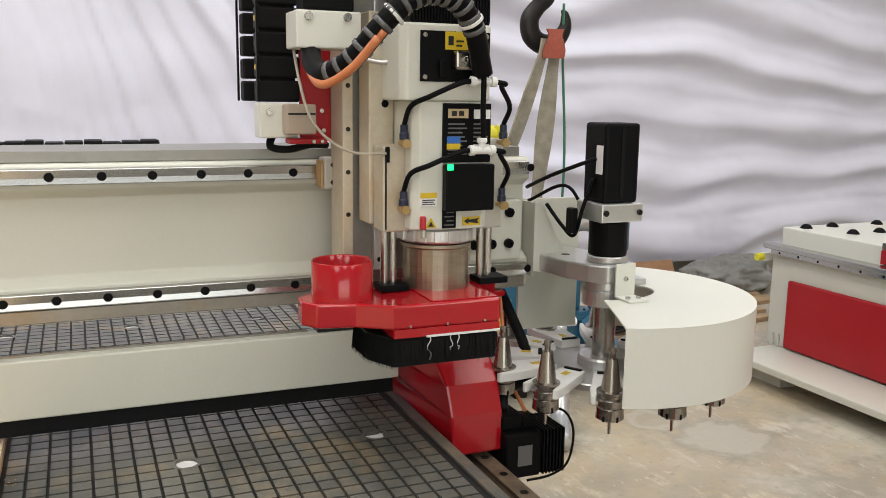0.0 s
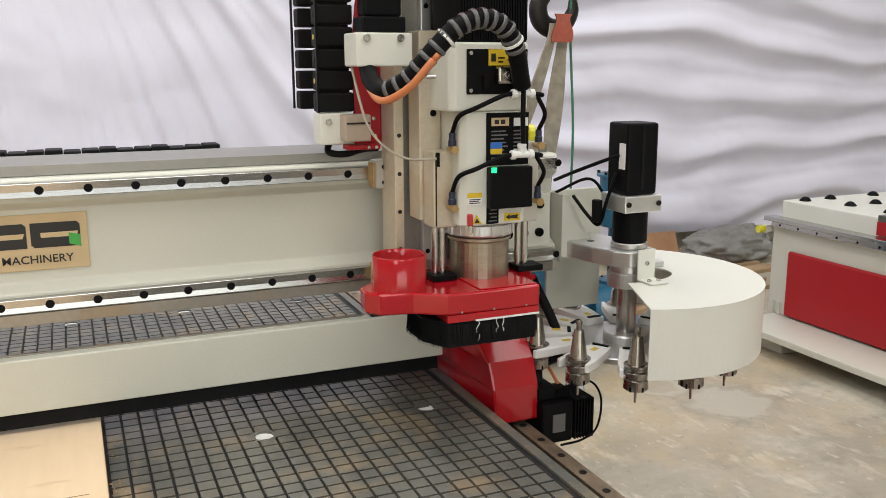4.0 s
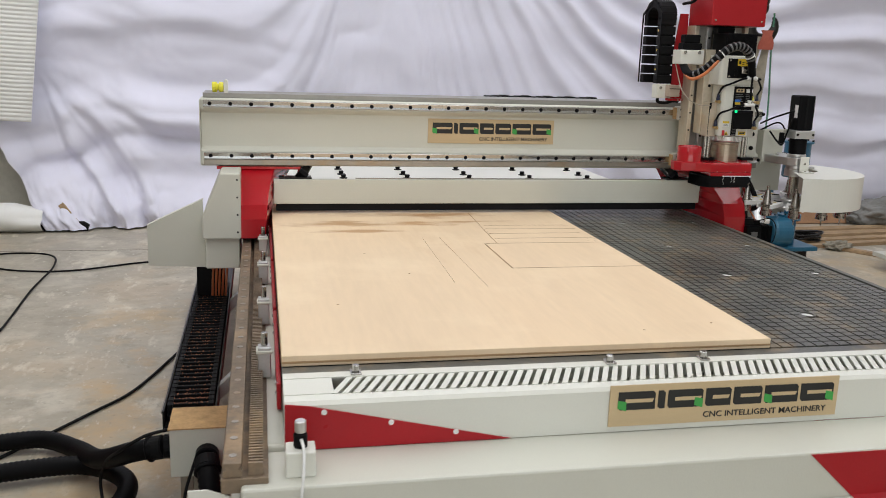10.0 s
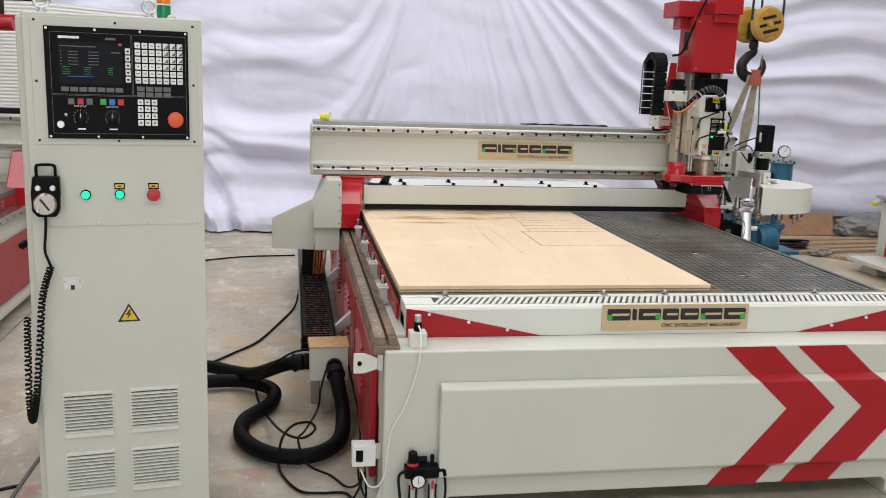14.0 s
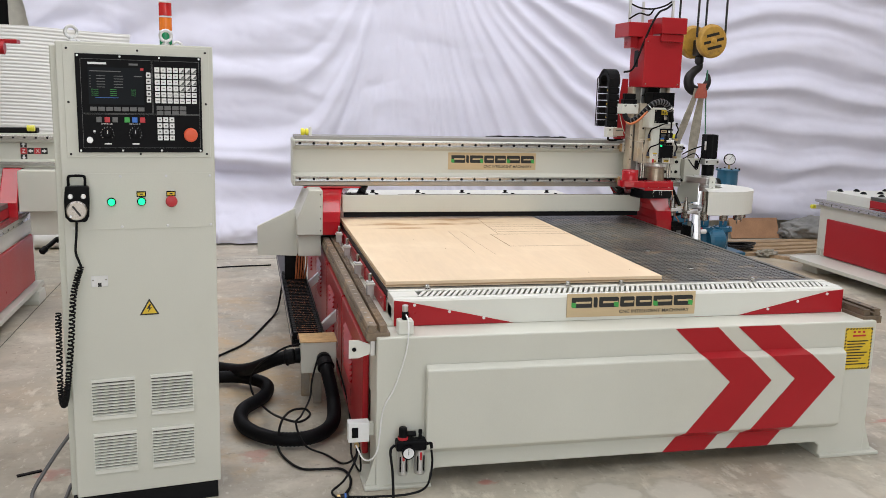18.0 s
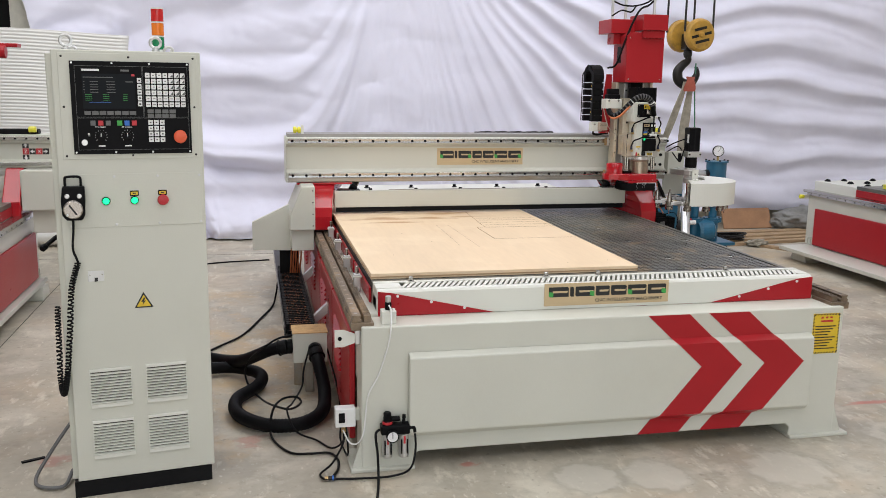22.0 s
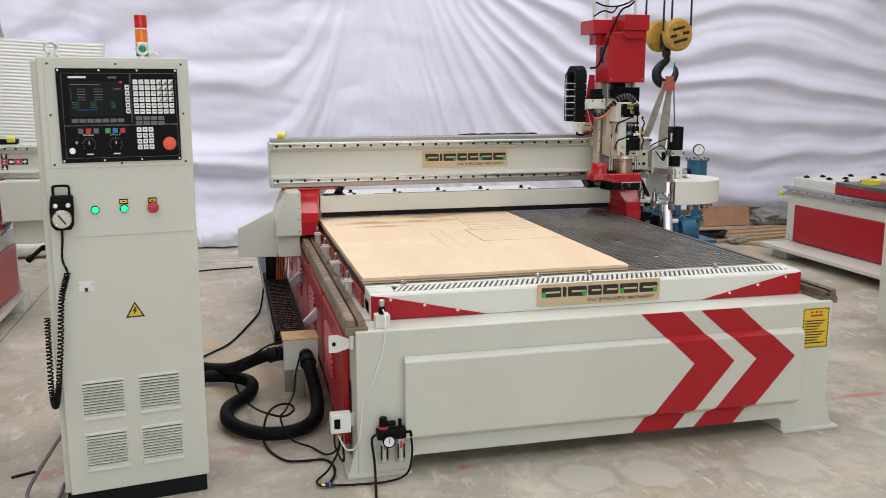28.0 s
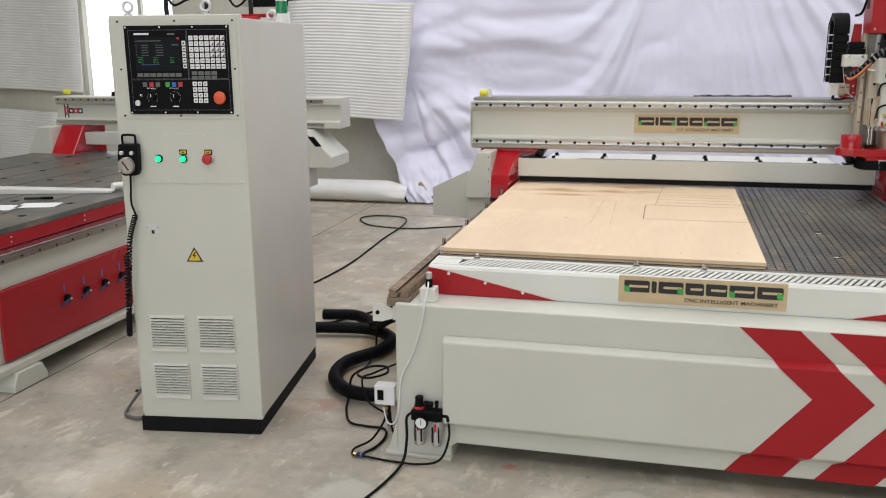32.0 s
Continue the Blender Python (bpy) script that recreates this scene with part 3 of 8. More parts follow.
def curtain():
    bm = bmesh.new()
    nx, nz = 520, 240
    xa, xb, top = -2.9, 8.6, 5.0
    xc, zc = 0.95, 3.9  # where the cloth is tied up
    grid = []
    for i in range(nx + 1):
        x = xa + (xb - xa) * i / nx
        col = []
        hem = 0.015 + 0.155 * min(1, max(0, (x - 2.6) / 1.6))
        right = ramp(x, xc - 0.3, xc + 0.3)
        reach = min(1.0, abs(x - xc) / (3.6 if x > xc else 2.3))
        g = max(0.012, 1 - (1 - reach) ** (2 + 3.4 * (1 - right)))
        calm = min(1, max(0.10, (abs(x - xc) - 0.15) / (1.6 if x > xc else 1.0)))
        for k in range(nz + 1):
            z = hem + (top - hem) * k / nz
            n0 = noise.noise((x * 0.22, z * 0.35, 8.0))
            n1 = noise.noise((x * 0.5, z * 0.5, 2.0))
            n2 = noise.noise((x * 1.6, z * 2.4, 5.0))
            n3 = noise.noise((x * 1.9 + 0.6 * n1, z * 7.5 + 1.5 * n2, 1.7))
            n4 = noise.noise((x * 9 + 2 * n2, z * 15, 4.1))
            # folds hang as swags from the tie and fan out below it
            drop = (zc - z) / g + 0.30 * n1 + 0.22 * n0
            drop -= 0.10 * max(0, -0.9 - x) ** 2
            y = 5.28
            for rate, size, seed in ((2.7 * right + 1.42 * (1 - right), 0.088 * right + 0.085 * (1 - right), 1.0), (5.3 * right + 3.6 * (1 - right), 0.020 + 0.020 * (1 - right), 9.0)):
                v = abs(drop) * rate if abs(drop) < 3.4 else 3.4 * rate * (1 + 0.7 * math.log(abs(drop) / 3.4))
                v += 0.30 * n2 + 0.5 * n0 + seed * 0.37
                j = math.floor(v)
                keep = max(0.08, 0.72 + 0.85 * noise.noise((j * 1.31, x * 0.30, seed)))
                y -= size * keep * calm * fold(v - j)
            # upright creases below the tie: few, thin, uneven
            fan = math.atan2(x - xc, zc - z)
            near = max(0, 1 - abs(x - xc) / 1.3)
            y -= 0.030 * near * max(0, noise.noise((fan * 13.0, 0.25 * z, 3.3))) + 0.012 * near * max(0, noise.noise((fan * 34.0, 0.3 * z, 7.1)))
            # long dents and handling creases
            y -= 0.022 * n2 + 0.0065 * n3 + 0.0022 * n4 + 0.010 * abs(noise.noise((x * 1.1 + 2.2 * z, z * 1.9 - x, 6.2))) + (1 - right) * (0.030 * abs(noise.noise((x * 0.7 + 0.5 * z, z * 2.6 - 0.9 * x, 3.4))) + 0.016 * abs(noise.noise((x * 1.3, z * 5.5 + 0.8 * x, 7.7))))
            # the free corner is pulled down: folds run from it to the floor
            px, pz = x + 2.15, 1.30 - z
            turn = math.atan2(pz, max(0.02, px))
            far = math.hypot(px, pz)
            pulled = ramp(z, 1.25, 0.75) * ramp(x, 0.1, -0.7)
            y -= pulled * min(1, far) * (0.085 * fold((turn * 2.3 + 0.45 * n2 + 0.5 * n1) % 1.0) * (0.6 + 0.8 * n1 + 0.4) + 0.035 * max(0, noise.noise((turn * 9.0, far * 0.8, 2.2))))
            # crumpled heap near the floor
            low = ramp(z, 0.50, 0.0) * ramp(x, 0.6, -0.5)
            c1, c2 = noise.noise((x * 5, z * 7, 2.5)), noise.noise((x * 11, z * 13, 6.5))
            y -= low * (0.13 + 0.10 * n2 + 0.075 * abs(c1) + 0.035 * abs(c2))
            # the free edge runs in towards the floor
            edge = -1.60 - 0.62 * z + 0.10 * z * z if z < 1.2 else -2.20 - 0.28 * (z - 1.2)
            edge += 0.02 * noise.noise((z * 4, 0, 1)) + 0.012 * noise.noise((z * 11, 0, 5))
            xs = x if x > -0.8 else -0.8 + (x + 0.8) * (max(xa, edge) + 0.8) / (xa + 0.8)
            col.append(bm.verts.new((xs, y, z)))
        grid.append(col)
    for i in range(nx):
        for k in range(nz):
            bm.faces.new((grid[i][k], grid[i + 1][k], grid[i + 1][k + 1], grid[i][k + 1]))
    return bm


tagged(part("cloth_backdrop", curtain(), CLOTH, None, "", True), "white cloth hung as a backdrop, creased and sagging in folds", "curtain")


def foam_sheet(x0, x1, z0, z1, y, pitch=0.030, tilt=0.0):
    """A hanging sheet of ribbed packing foam."""
    bm = bmesh.new()
    n = int((z1 - z0) / pitch * 6)
    rows = []
    for k in range(n + 1):
        z = z0 + (z1 - z0) * k / n
        bulge = -0.0065 * abs(math.sin(math.pi * (z - z0) / pitch))
        row = []
        for i in range(13):
            x = x0 + (x1 - x0) * i / 12
            row.append(bm.verts.new((x + tilt * (z - z0), y + bulge + 0.018 * math.sin(i * 0.9 + z), z + 0.015 * math.sin(i * 0.35 + 0.5) - 0.02 * i / 12)))
        rows.append(row)
    for a, b in zip(rows, rows[1:]):
        for i in range(12):
            bm.faces.new((a[i], a[i + 1], b[i + 1], b[i]))
    back = bmesh.ops.extrude_face_region(bm, geom=bm.faces[:])
    for v in (g for g in back["geom"] if isinstance(g, bmesh.types.BMVert)):
        v.co.y += 0.012
    return bm


for x0, x1, z0, z1, y, tilt in ((-2.99, -1.69, 0.838, 1.955, 5.05, 0.12), (-4.6, -2.7, 0.55, 1.86, 5.44, 0.03), (-7.1, -5.52, 1.08, 2.3, 5.38, 0.02), (-7.1, -5.78, 0.0, 0.86, 5.36, -0.1)):
    tagged(part("foam_sheet", foam_sheet(x0, x1, z0, z1, y, tilt=tilt), FOAM, None, "", True), "white ribbed packing foam sheet hung against the wall", "foam sheet", "foam sheets")
tc_ = thing("tool_case", (-1.48, 5.0, 0), "black flat tool case lying at the cloth's hem", "tool case")
part("shell", prism([(-1.66, 0.0), (-1.32, 0.0), (-1.31, 0.05), (-1.35, 0.075), (-1.63, 0.085), (-1.67, 0.05)], "y", 4.95, 5.10, 0.008), BLACK_MATT, tc_)
part("carry_handle", tube([(-1.55, 5.02, 0.08), (-1.54, 5.01, 0.115), (-1.49, 5.00, 0.125), (-1.44, 5.01, 0.11), (-1.43, 5.02, 0.078)], 0.008, 8), BLACK, tc_, smooth=True)
stk = thing("timber_stick", (-1.42, 4.98, 0), "short brown timber stick leaning on the cloth", "stick")
part("stick", box(-0.02, 0.02, -0.012, 0.012, 0.0, 0.26, 0.002, m=Matrix.Translation((-1.35, 4.97, 0.0)) @ Matrix.Rotation(radians(-38), 4, "Y")), TIMBER, stk)
roll = thing("foam_roll", (-2.2, 4.99, 0), "rolled white ribbed foam sheet lying on the floor", "foam roll")
bm = bmesh.new()
rings = []
for i in range(25):
    x = -2.95 + i * 0.055
    ring = []
    for k in range(24):
        a = 2 * math.pi * k / 24
        r = 0.125 * (1 + 0.03 * math.cos(12 * a)) * (1.0 if i < 21 else 1 - 0.12 * (i - 20) * (math.sin(a) > 0))
        ring.append(bm.verts.new((x, 4.99 + 1.25 * r * math.cos(a), 0.105 + 0.84 * r * math.sin(a))))
    rings.append(ring)
for a, b in zip(rings, rings[1:]):
    for k in range(24):
        bm.faces.new((a[k], a[(k + 1) % 24], b[(k + 1) % 24], b[k]))
bm.faces.new(rings[0])
part("roll", bm, FOAM, roll, smooth=True)


# ---- the router's frame ----
router = thing("cnc_router", (1.0, 1.3, 0), "large white and red router table machine standing on the concrete floor", "cnc machine")
BYF, BYR, BZ, FZ = -0.36, 3.55, 0.605, 0.592
ST0, ST1 = -0.085, 2.035
face = [(ST0, 0.0), (0.125, 0.0), (0.125, 0.05), (0.145, 0.066), (1.795, 0.066), (1.815, 0.05), (1.815, 0.0), (ST1, 0.0), (ST1, FZ), (ST0, FZ)]
part("front_beam", prism(face, "y", BYF, BYF + 0.16, 0.006), CREAM, router)
pan = [(BYF - 0.002, 0.132), (-0.398, 0.160), (-0.398, 0.470), (BYF - 0.002, 0.486)]
part("front_panel", prism(pan, "x", 0.10, 1.878, 0.006), CREAM, router)


def panel_y(z):
    """The front surface of beam and raised panel at a height."""
    for (z0, y0), (z1, y1) in (((0.0, BYF), (0.132, BYF)), ((0.132, BYF), (0.160, -0.398)), ((0.160, -0.398), (0.470, -0.398)), ((0.470, -0.398), (0.486, BYF)), ((0.486, BYF), (0.7, BYF))):
        if z <= z1:
            return y0 + (y1 - y0) * (z - z0) / (z1 - z0)


def chevron(top, tip, bottom, width):
    zs = [0.068, 0.132, 0.146, 0.160, 0.25, 0.368, 0.470, 0.486, 0.588]
    bm = bmesh.new()
    rows = []
    for z in zs:
        a = bottom + (tip - bottom) * (z - 0.068) / 0.30 if z <= 0.368 else tip + (top - tip) * (z - 0.368) / 0.22
        y = panel_y(z) - 0.0022
        rows.append([bm.verts.new((a, y, z)), bm.verts.new((a + width, y, z)), bm.verts.new((a + width, y + 0.0018, z)), bm.verts.new((a, y + 0.0018, z))])
    for p, q in zip(rows, rows[1:]):
        for k in range(4):
            bm.faces.new((p[k], p[(k + 1) % 4], q[(k + 1) % 4], q[k]))
    bm.faces.new(rows[0])
    bm.faces.new(rows[-1])
    return bm


part("chevron", chevron(1.112, 1.348, 1.092, 0.188), RED, router, "red painted arrow stripe")
part("chevron", chevron(1.388, 1.643, 1.380, 0.188), RED, router, "red painted arrow stripe")
for xa, xb in ((-0.13, 0.128), (1.812, 2.10)):
    part("foot_plate", box(xa, xb, BYF - 0.02, BYF + 0.2, 0.0, 0.014, 0.003), CREAM, router)
for xa in (-0.085, 2.025):
    part("foot_gusset", prism([(xa - (0.038 if xa < 1 else 0), 0.014), (xa + (0.05 if xa > 1 else 0), 0.014), (xa + (0.01 if xa > 1 else 0), 0.13), (xa - (0.002 if xa < 1 else 0), 0.13)], "y", BYF + 0.002, BYF + 0.012, 0.001), CREAM, router)
part("anchor_bolt", bolt((-0.108, BYF + 0.02, 0.014), (0, 0, 1), 0.009, 0.014), IRON, router)
for xa, xb in ((ST0, ST0 + 0.12), (ST1 - 0.12, ST1)):
    part("side_beam", box(xa, xb, BYF + 0.16, BYR, 0.33, BZ, 0.006), CREAM, router)
    for y in (1.2, 2.3, 3.35):
        part("leg", box(xa + 0.01, xb - 0.01, y, y + 0.14, 0.0, 0.335, 0.005), CREAM, router)
part("rear_beam", box(ST0 + 0.12, ST1 - 0.12, BYR - 0.16, BYR, 0.1, BZ, 0.006), CREAM, router)
part("table_plate", box(0.0, 1.95, -0.16, BYR, 0.606, 0.66, 0.004), CREAM, router)

# red sheet panels with louvres down the left flank
for y0, y1 in ((-0.17, 0.62), (0.64, 1.43), (1.45, 2.24), (2.26, 3.05)):
    panel = part("side_panel", box(-0.112, -0.088, y0, y1, 0.06, 0.52, 0.006), RED, router, "red sheet side panel with pressed louvres")
    for k in range(8):
        z = 0.24 + 0.026 * k
        part("louvre", prism([(-0.113, z), (-0.125, z + 0.002), (-0.113, z + 0.016)], "y", y0 + 0.35, y0 + 0.62, 0), RED, panel)
for y0, y1 in ((-0.17, 1.4), (1.42, 3.0)):
    part("side_panel", box(ST1 + 0.003, ST1 + 0.02, y0, y1, 0.06, 0.52, 0.006), RED, router)

# guide rails and racks on both sides
for x0, x1, hand in ((-0.118, -0.083, 1), (2.033, 2.068, -1)):
    rail = part("guide_rail", prism([(x0, BZ + 0.001), (x1, BZ + 0.001), (x1, BZ + 0.012), (x1 - 0.006, BZ + 0.018), (x1, BZ + 0.03), (x0, BZ + 0.03), (x0 + 0.006, BZ + 0.018), (x0, BZ + 0.012)], "y", -0.335, 3.5, 0.001, 1), RAIL_DUST, router, "steel guide rail coated with sawdust")
    for k in range(48):
        part("rail_hole", lathe([(0, 0), (0.008, 0), (0.008, 0.0008), (0.006, 0.0008), (0, 0.0002)], ((x0 + x1) / 2, -0.30 + 0.08 * k, BZ + 0.0302), (0, 0, 1), 10), IRON if hand < 0 else STEEL_DUSTY, rail)
    part("rail_seat", box(x0 - 0.004, x1 + 0.05 * (hand > 0), -0.34, 3.5, BZ - 0.03, BZ + 0.0005, 0.002) if hand > 0 else box(x0 - 0.05, x1 + 0.004, -0.34, 3.5, BZ - 0.03, BZ + 0.0005, 0.002), RAIL_DUST, router)
    rx = x1 + 0.012 if hand > 0 else x0 - 0.042
    teeth = [box(rx, rx + 0.028, -0.33, 3.5, BZ + 0.001, BZ + 0.02, 0)]
    for k in range(300):
        y = -0.33 + k * 0.0126
        teeth.append(box(rx, rx + 0.028, y, y + 0.006, BZ + 0.0195, BZ + 0.027, 0))
    part("gear_rack", joined(*teeth), RAIL_DUST, router, "toothed steel rack, dusty")

# red strips under the bed edge and pneumatic stops on the ledge
for k in range(5):
    y = -0.03 + 0.6 * k
    strip = part("edge_strip", box(-0.012, -0.002, y, y + 0.57, 0.61, 0.672, 0.002), RED, router)
    for yy in (y + 0.06, y + 0.5):
        for zz in (0.628, 0.652):
            part("screw", bolt((-0.012, yy, zz), (-1, 0, 0), 0.004, 0.003), STEEL, strip)
stop = thing("stop_cylinder", (-0.038, 0.19, 0.61), "small aluminium pneumatic stop cylinder on the bed ledge, dusty", "cylinder", "stop cylinders")
part("cylinder_body", box(-0.054, -0.022, 0.172, 0.208, 0.61, 0.688, 0.003), ALU, stop)
part("bracket", box(-0.058, -0.018, 0.168, 0.212, 0.672, 0.680, 0.002), CREAM, stop)
part("rod", rod((-0.038, 0.19, 0.688), (-0.038, 0.19, 0.722), 0.008, 14, 0.001), STEEL, stop)
for y in (0.62, 1.08, 1.50, 1.93):
    copy_thing(stop, pose(-0.038, y, 0.61))

# front cover with slanted air slots
cover = part("front_cover", joined(
    prism([(-0.052, 0.655), (-0.052, 0.704), (-0.085, 0.7045), (-0.085, 0.7005), (-0.055, 0.7)], "x", 0.0, 1.975, 0),
    prism([(-0.205, 0.593), (-0.205, 0.690), (-0.198, 0.698), (-0.172, 0.7005), (-0.172, 0.6965), (-0.196, 0.694), (-0.201, 0.688), (-0.201, 0.593)], "x", 0.0, 1.975, 0),
    box(0.0, 0.105, -0.1725, -0.0845, 0.6985, 0.7025, 0), box(1.925, 1.975, -0.1725, -0.0845, 0.6985, 0.7025, 0)), CREAM_SMOOTH, router, "white sheet cover with a row of slanted slots")
for k in range(79):
    x = 0.098 + 0.0231 * k
    part("slot_bar", prism([(x, -0.1725), (x + 0.0135, -0.1725), (x + 0.0135 + 0.04, -0.0845), (x + 0.04, -0.0845)], "z", 0.6985, 0.7023, 0), CREAM_SMOOTH, cover)
part("cover_end", box(0.0, 0.004, -0.2, -0.055, 0.593, 0.697, 0.001), CREAM_SMOOTH, cover)
part("cover_end", box(1.971, 1.975, -0.2, -0.055, 0.593, 0.697, 0.001), RED, cover)
for poly in ([(0.001, 0.5935), (0.485, 0.5935), (0.05, 0.690), (0.001, 0.696)], [(1.974, 0.5935), (1.478, 0.5935), (1.90, 0.687), (1.974, 0.694)]):
    tri = part("corner_panel", prism(poly, "y", -0.2085, -0.2055, 0.0008, 1), RED, cover, "red triangular corner panel")
    d = 1 if poly[0][0] < 1 else -1
    for u in (0.08, 0.22, 0.36):
        part("screw", bolt((poly[0][0] + d * u, -0.2085, 0.6885 - 0.21 * (u - 0.02)), (0, -1, 0), 0.006, 0.003), WHITE_PLASTIC, tri)
for x in (0.16, 0.76, 1.0, 1.62):
    clip = part("hold_down", box(x - 0.012, x + 0.012, -0.082, -0.05, 0.7047, 0.709, 0.001), STEEL, router)
    part("hold_down_screw", rod((x, -0.066, 0.709), (x, -0.066, 0.724), 0.009, 12, 0.002), STEEL, clip)


def logo(x, y, z, w, h, at):
    """A wooden-print sign: plain block shapes for the maker's mark, and the line of words below."""
    sign = thing("maker_sign", at, "wood-coloured printed sign with black and green block mark", "sign", "maker signs")
    part("plate", box(x, x + w, y, y + 0.003, z, z + h, 0.0008, 1), SIGN, sign)
    zz, hh = z + 0.40 * h, 0.44 * h
    xa = x + 0.035 * w
    for k, wide in enumerate((0.155, 0.03, 0.15, 0.11, 0.125, 0.15, 0.15)):
        xb = xa + wide * w
        c = 0.12 * hh
        part("mark_block", prism([(xa + c, zz), (xb, zz), (xb, zz + hh - c), (xb - c, zz + hh), (xa, zz + hh), (xa, zz + c)], "y", y - 0.0012, y - 0.0002, 0), INK, sign)
        if wide > 0.1:
            part("mark_slit", prism([(xa + 0.03 * w, zz + 0.40 * hh), (xb - 0.012 * w, zz + 0.40 * hh), (xb - 0.006 * w, zz + 0.60 * hh), (xa + 0.03 * w, zz + 0.60 * hh)], "y", y - 0.0016, y - 0.0013, 0), SIGN, sign)
        if k in (0, 2, 5, 6):
            xg = xa if k in (0, 5) else xb - 0.034 * w
            part("mark_accent", prism([(xg - 0.001, zz + 0.10 * hh), (xg + 0.034 * w, zz - 0.002), (xg + 0.034 * w, zz + 0.45 * hh), (xg - 0.001, zz + 0.55 * hh)], "y", y - 0.0021, y - 0.0017, 0), GREEN_INK, sign)
        xa = xb + 0.012 * w
    lettering("caption_line", "CNC INTELLIGENT MACHINERY", 0.20 * h, facing(x + 0.40 * w, y - 0.0008, z + 0.13 * h), INK, sign, width=0.55 * w, bold=0.0002)
    return sign


logo(0.706, -0.2095, 0.607, 0.566, 0.097, (0.98, -0.2095, 0.604))

# yellow warning label at the right end of the front beam
lab = thing("warning_label", (1.95, BYF - 0.001, 0.386), "yellow warning notice with black striped border and red heading", "label")
part("sheet", box(1.888, 2.018, BYF - 0.0016, BYF - 0.0002, 0.383, 0.564, 0), YELLOW, lab)
for k in range(12):
    z = 0.387 + 0.0148 * k
    for x in (1.888, 2.011):
        part("stripe", prism([(x + 0.0005, z), (x + 0.0065, z + 0.004), (x + 0.0065, z + 0.011), (x + 0.0005, z + 0.007)], "y", BYF - 0.0024, BYF - 0.0017, 0), INK, lab)
for k in range(9):
    x = 1.892 + 0.0142 * k
    for z in (0.384, 0.557):
        part("stripe", prism([(x, z), (x + 0.007, z), (x + 0.011, z + 0.006), (x + 0.004, z + 0.006)], "y", BYF - 0.0024, BYF - 0.0017, 0), INK, lab)
for k in range(3):
    part("heading_mark", box(1.925 + 0.022 * k, 1.937 + 0.022 * k, BYF - 0.0022, BYF - 0.0017, 0.542, 0.550, 0), RED_BUTTON, lab)
part("heading", box(1.925, 1.985, BYF - 0.0022, BYF - 0.0017, 0.526, 0.534, 0), RED_BUTTON, lab)
for k in range(9):
    part("text_line", box(1.90, 1.90 + 0.10 - 0.012 * (k * 7 % 4), BYF - 0.0022, BYF - 0.0017, 0.404 + 0.0125 * k, 0.409 + 0.0125 * k, 0), INK, lab)

# sensor box and its cable on the front ledge
sensor = thing("tool_setter", (0.03, -0.29, FZ), "small white box with a silver plug and white cable", "sensor")
part("block", box(0.0, 0.058, -0.325, -0.27, FZ, FZ + 0.052, 0.003), CREAM_SMOOTH, sensor)
part("plug", rod((0.029, -0.297, FZ + 0.052), (0.029, -0.297, FZ + 0.082), 0.0135, 18, 0.002), BLACK, sensor, "black plug collar")
part("plug_cap", rod((0.029, -0.297, FZ + 0.083), (0.029, -0.297, FZ + 0.108), 0.0115, 18, 0.002), ALU, sensor, "knurled silver plug end")
cable = thing("white_cable", (-0.02, -0.37, 0.3), "thin white cable running down the front beam", "cable")
part("cable", tube([(0.03, -0.31, 0.665), (0.034, -0.335, 0.65), (0.03, -0.368, 0.60), (0.018, -0.37, 0.52), (-0.02, -0.369, 0.40), (-0.06, -0.368, 0.32), (-0.072, -0.368, 0.22), (-0.08, -0.368, 0.16), (-0.10, -0.36, 0.12), (-0.13, -0.34, 0.115), (-0.155, -0.31, 0.16)], 0.0032, 8), WHITE_PLASTIC, cable, smooth=True)

# lug on the left corner
lug = thing("corner_lug", (-0.12, -0.3, 0.53), "white bolted sheet lug at the machine corner", "bracket")
part("plate", joined(prism([(-0.185, 0.505), (-0.15, 0.505), (-0.09, 0.525), (-0.09, 0.552), (-0.15, 0.575), (-0.185, 0.575)], "y", -0.318, -0.314, 0.001)), CREAM_SMOOTH, lug)
part("eye", rod((-0.165, -0.322, 0.54), (-0.165, -0.312, 0.54), 0.008, 14), BLACK, lug)
part("clamp", box(-0.105, -0.0865, -0.325, -0.30, 0.515, 0.575, 0.002), ALU, lug)

# pressure switch on the side
psw = thing("pressure_switch", (-0.135, -0.3, 0.17), "small white pressure switch box with dark window", "switch")
part("case", box(-0.185, -0.105, -0.325, -0.275, 0.175, 0.252, 0.003), WHITE_PLASTIC, psw)
part("dial_window", box(-0.172, -0.148, -0.3275, -0.3252, 0.195, 0.235, 0), BLACK, psw)
part("mount", box(-0.106, -0.0865, -0.31, -0.29, 0.195, 0.245, 0.001), CREAM, psw)
part("fitting", lathe([(0, 0), (0.010, 0), (0.010, 0.012), (0.006, 0.014), (0.006, 0.028), (0, 0.028)], (-0.15, -0.3, 0.148), (0, 0, 1), 12), BRASS, psw)

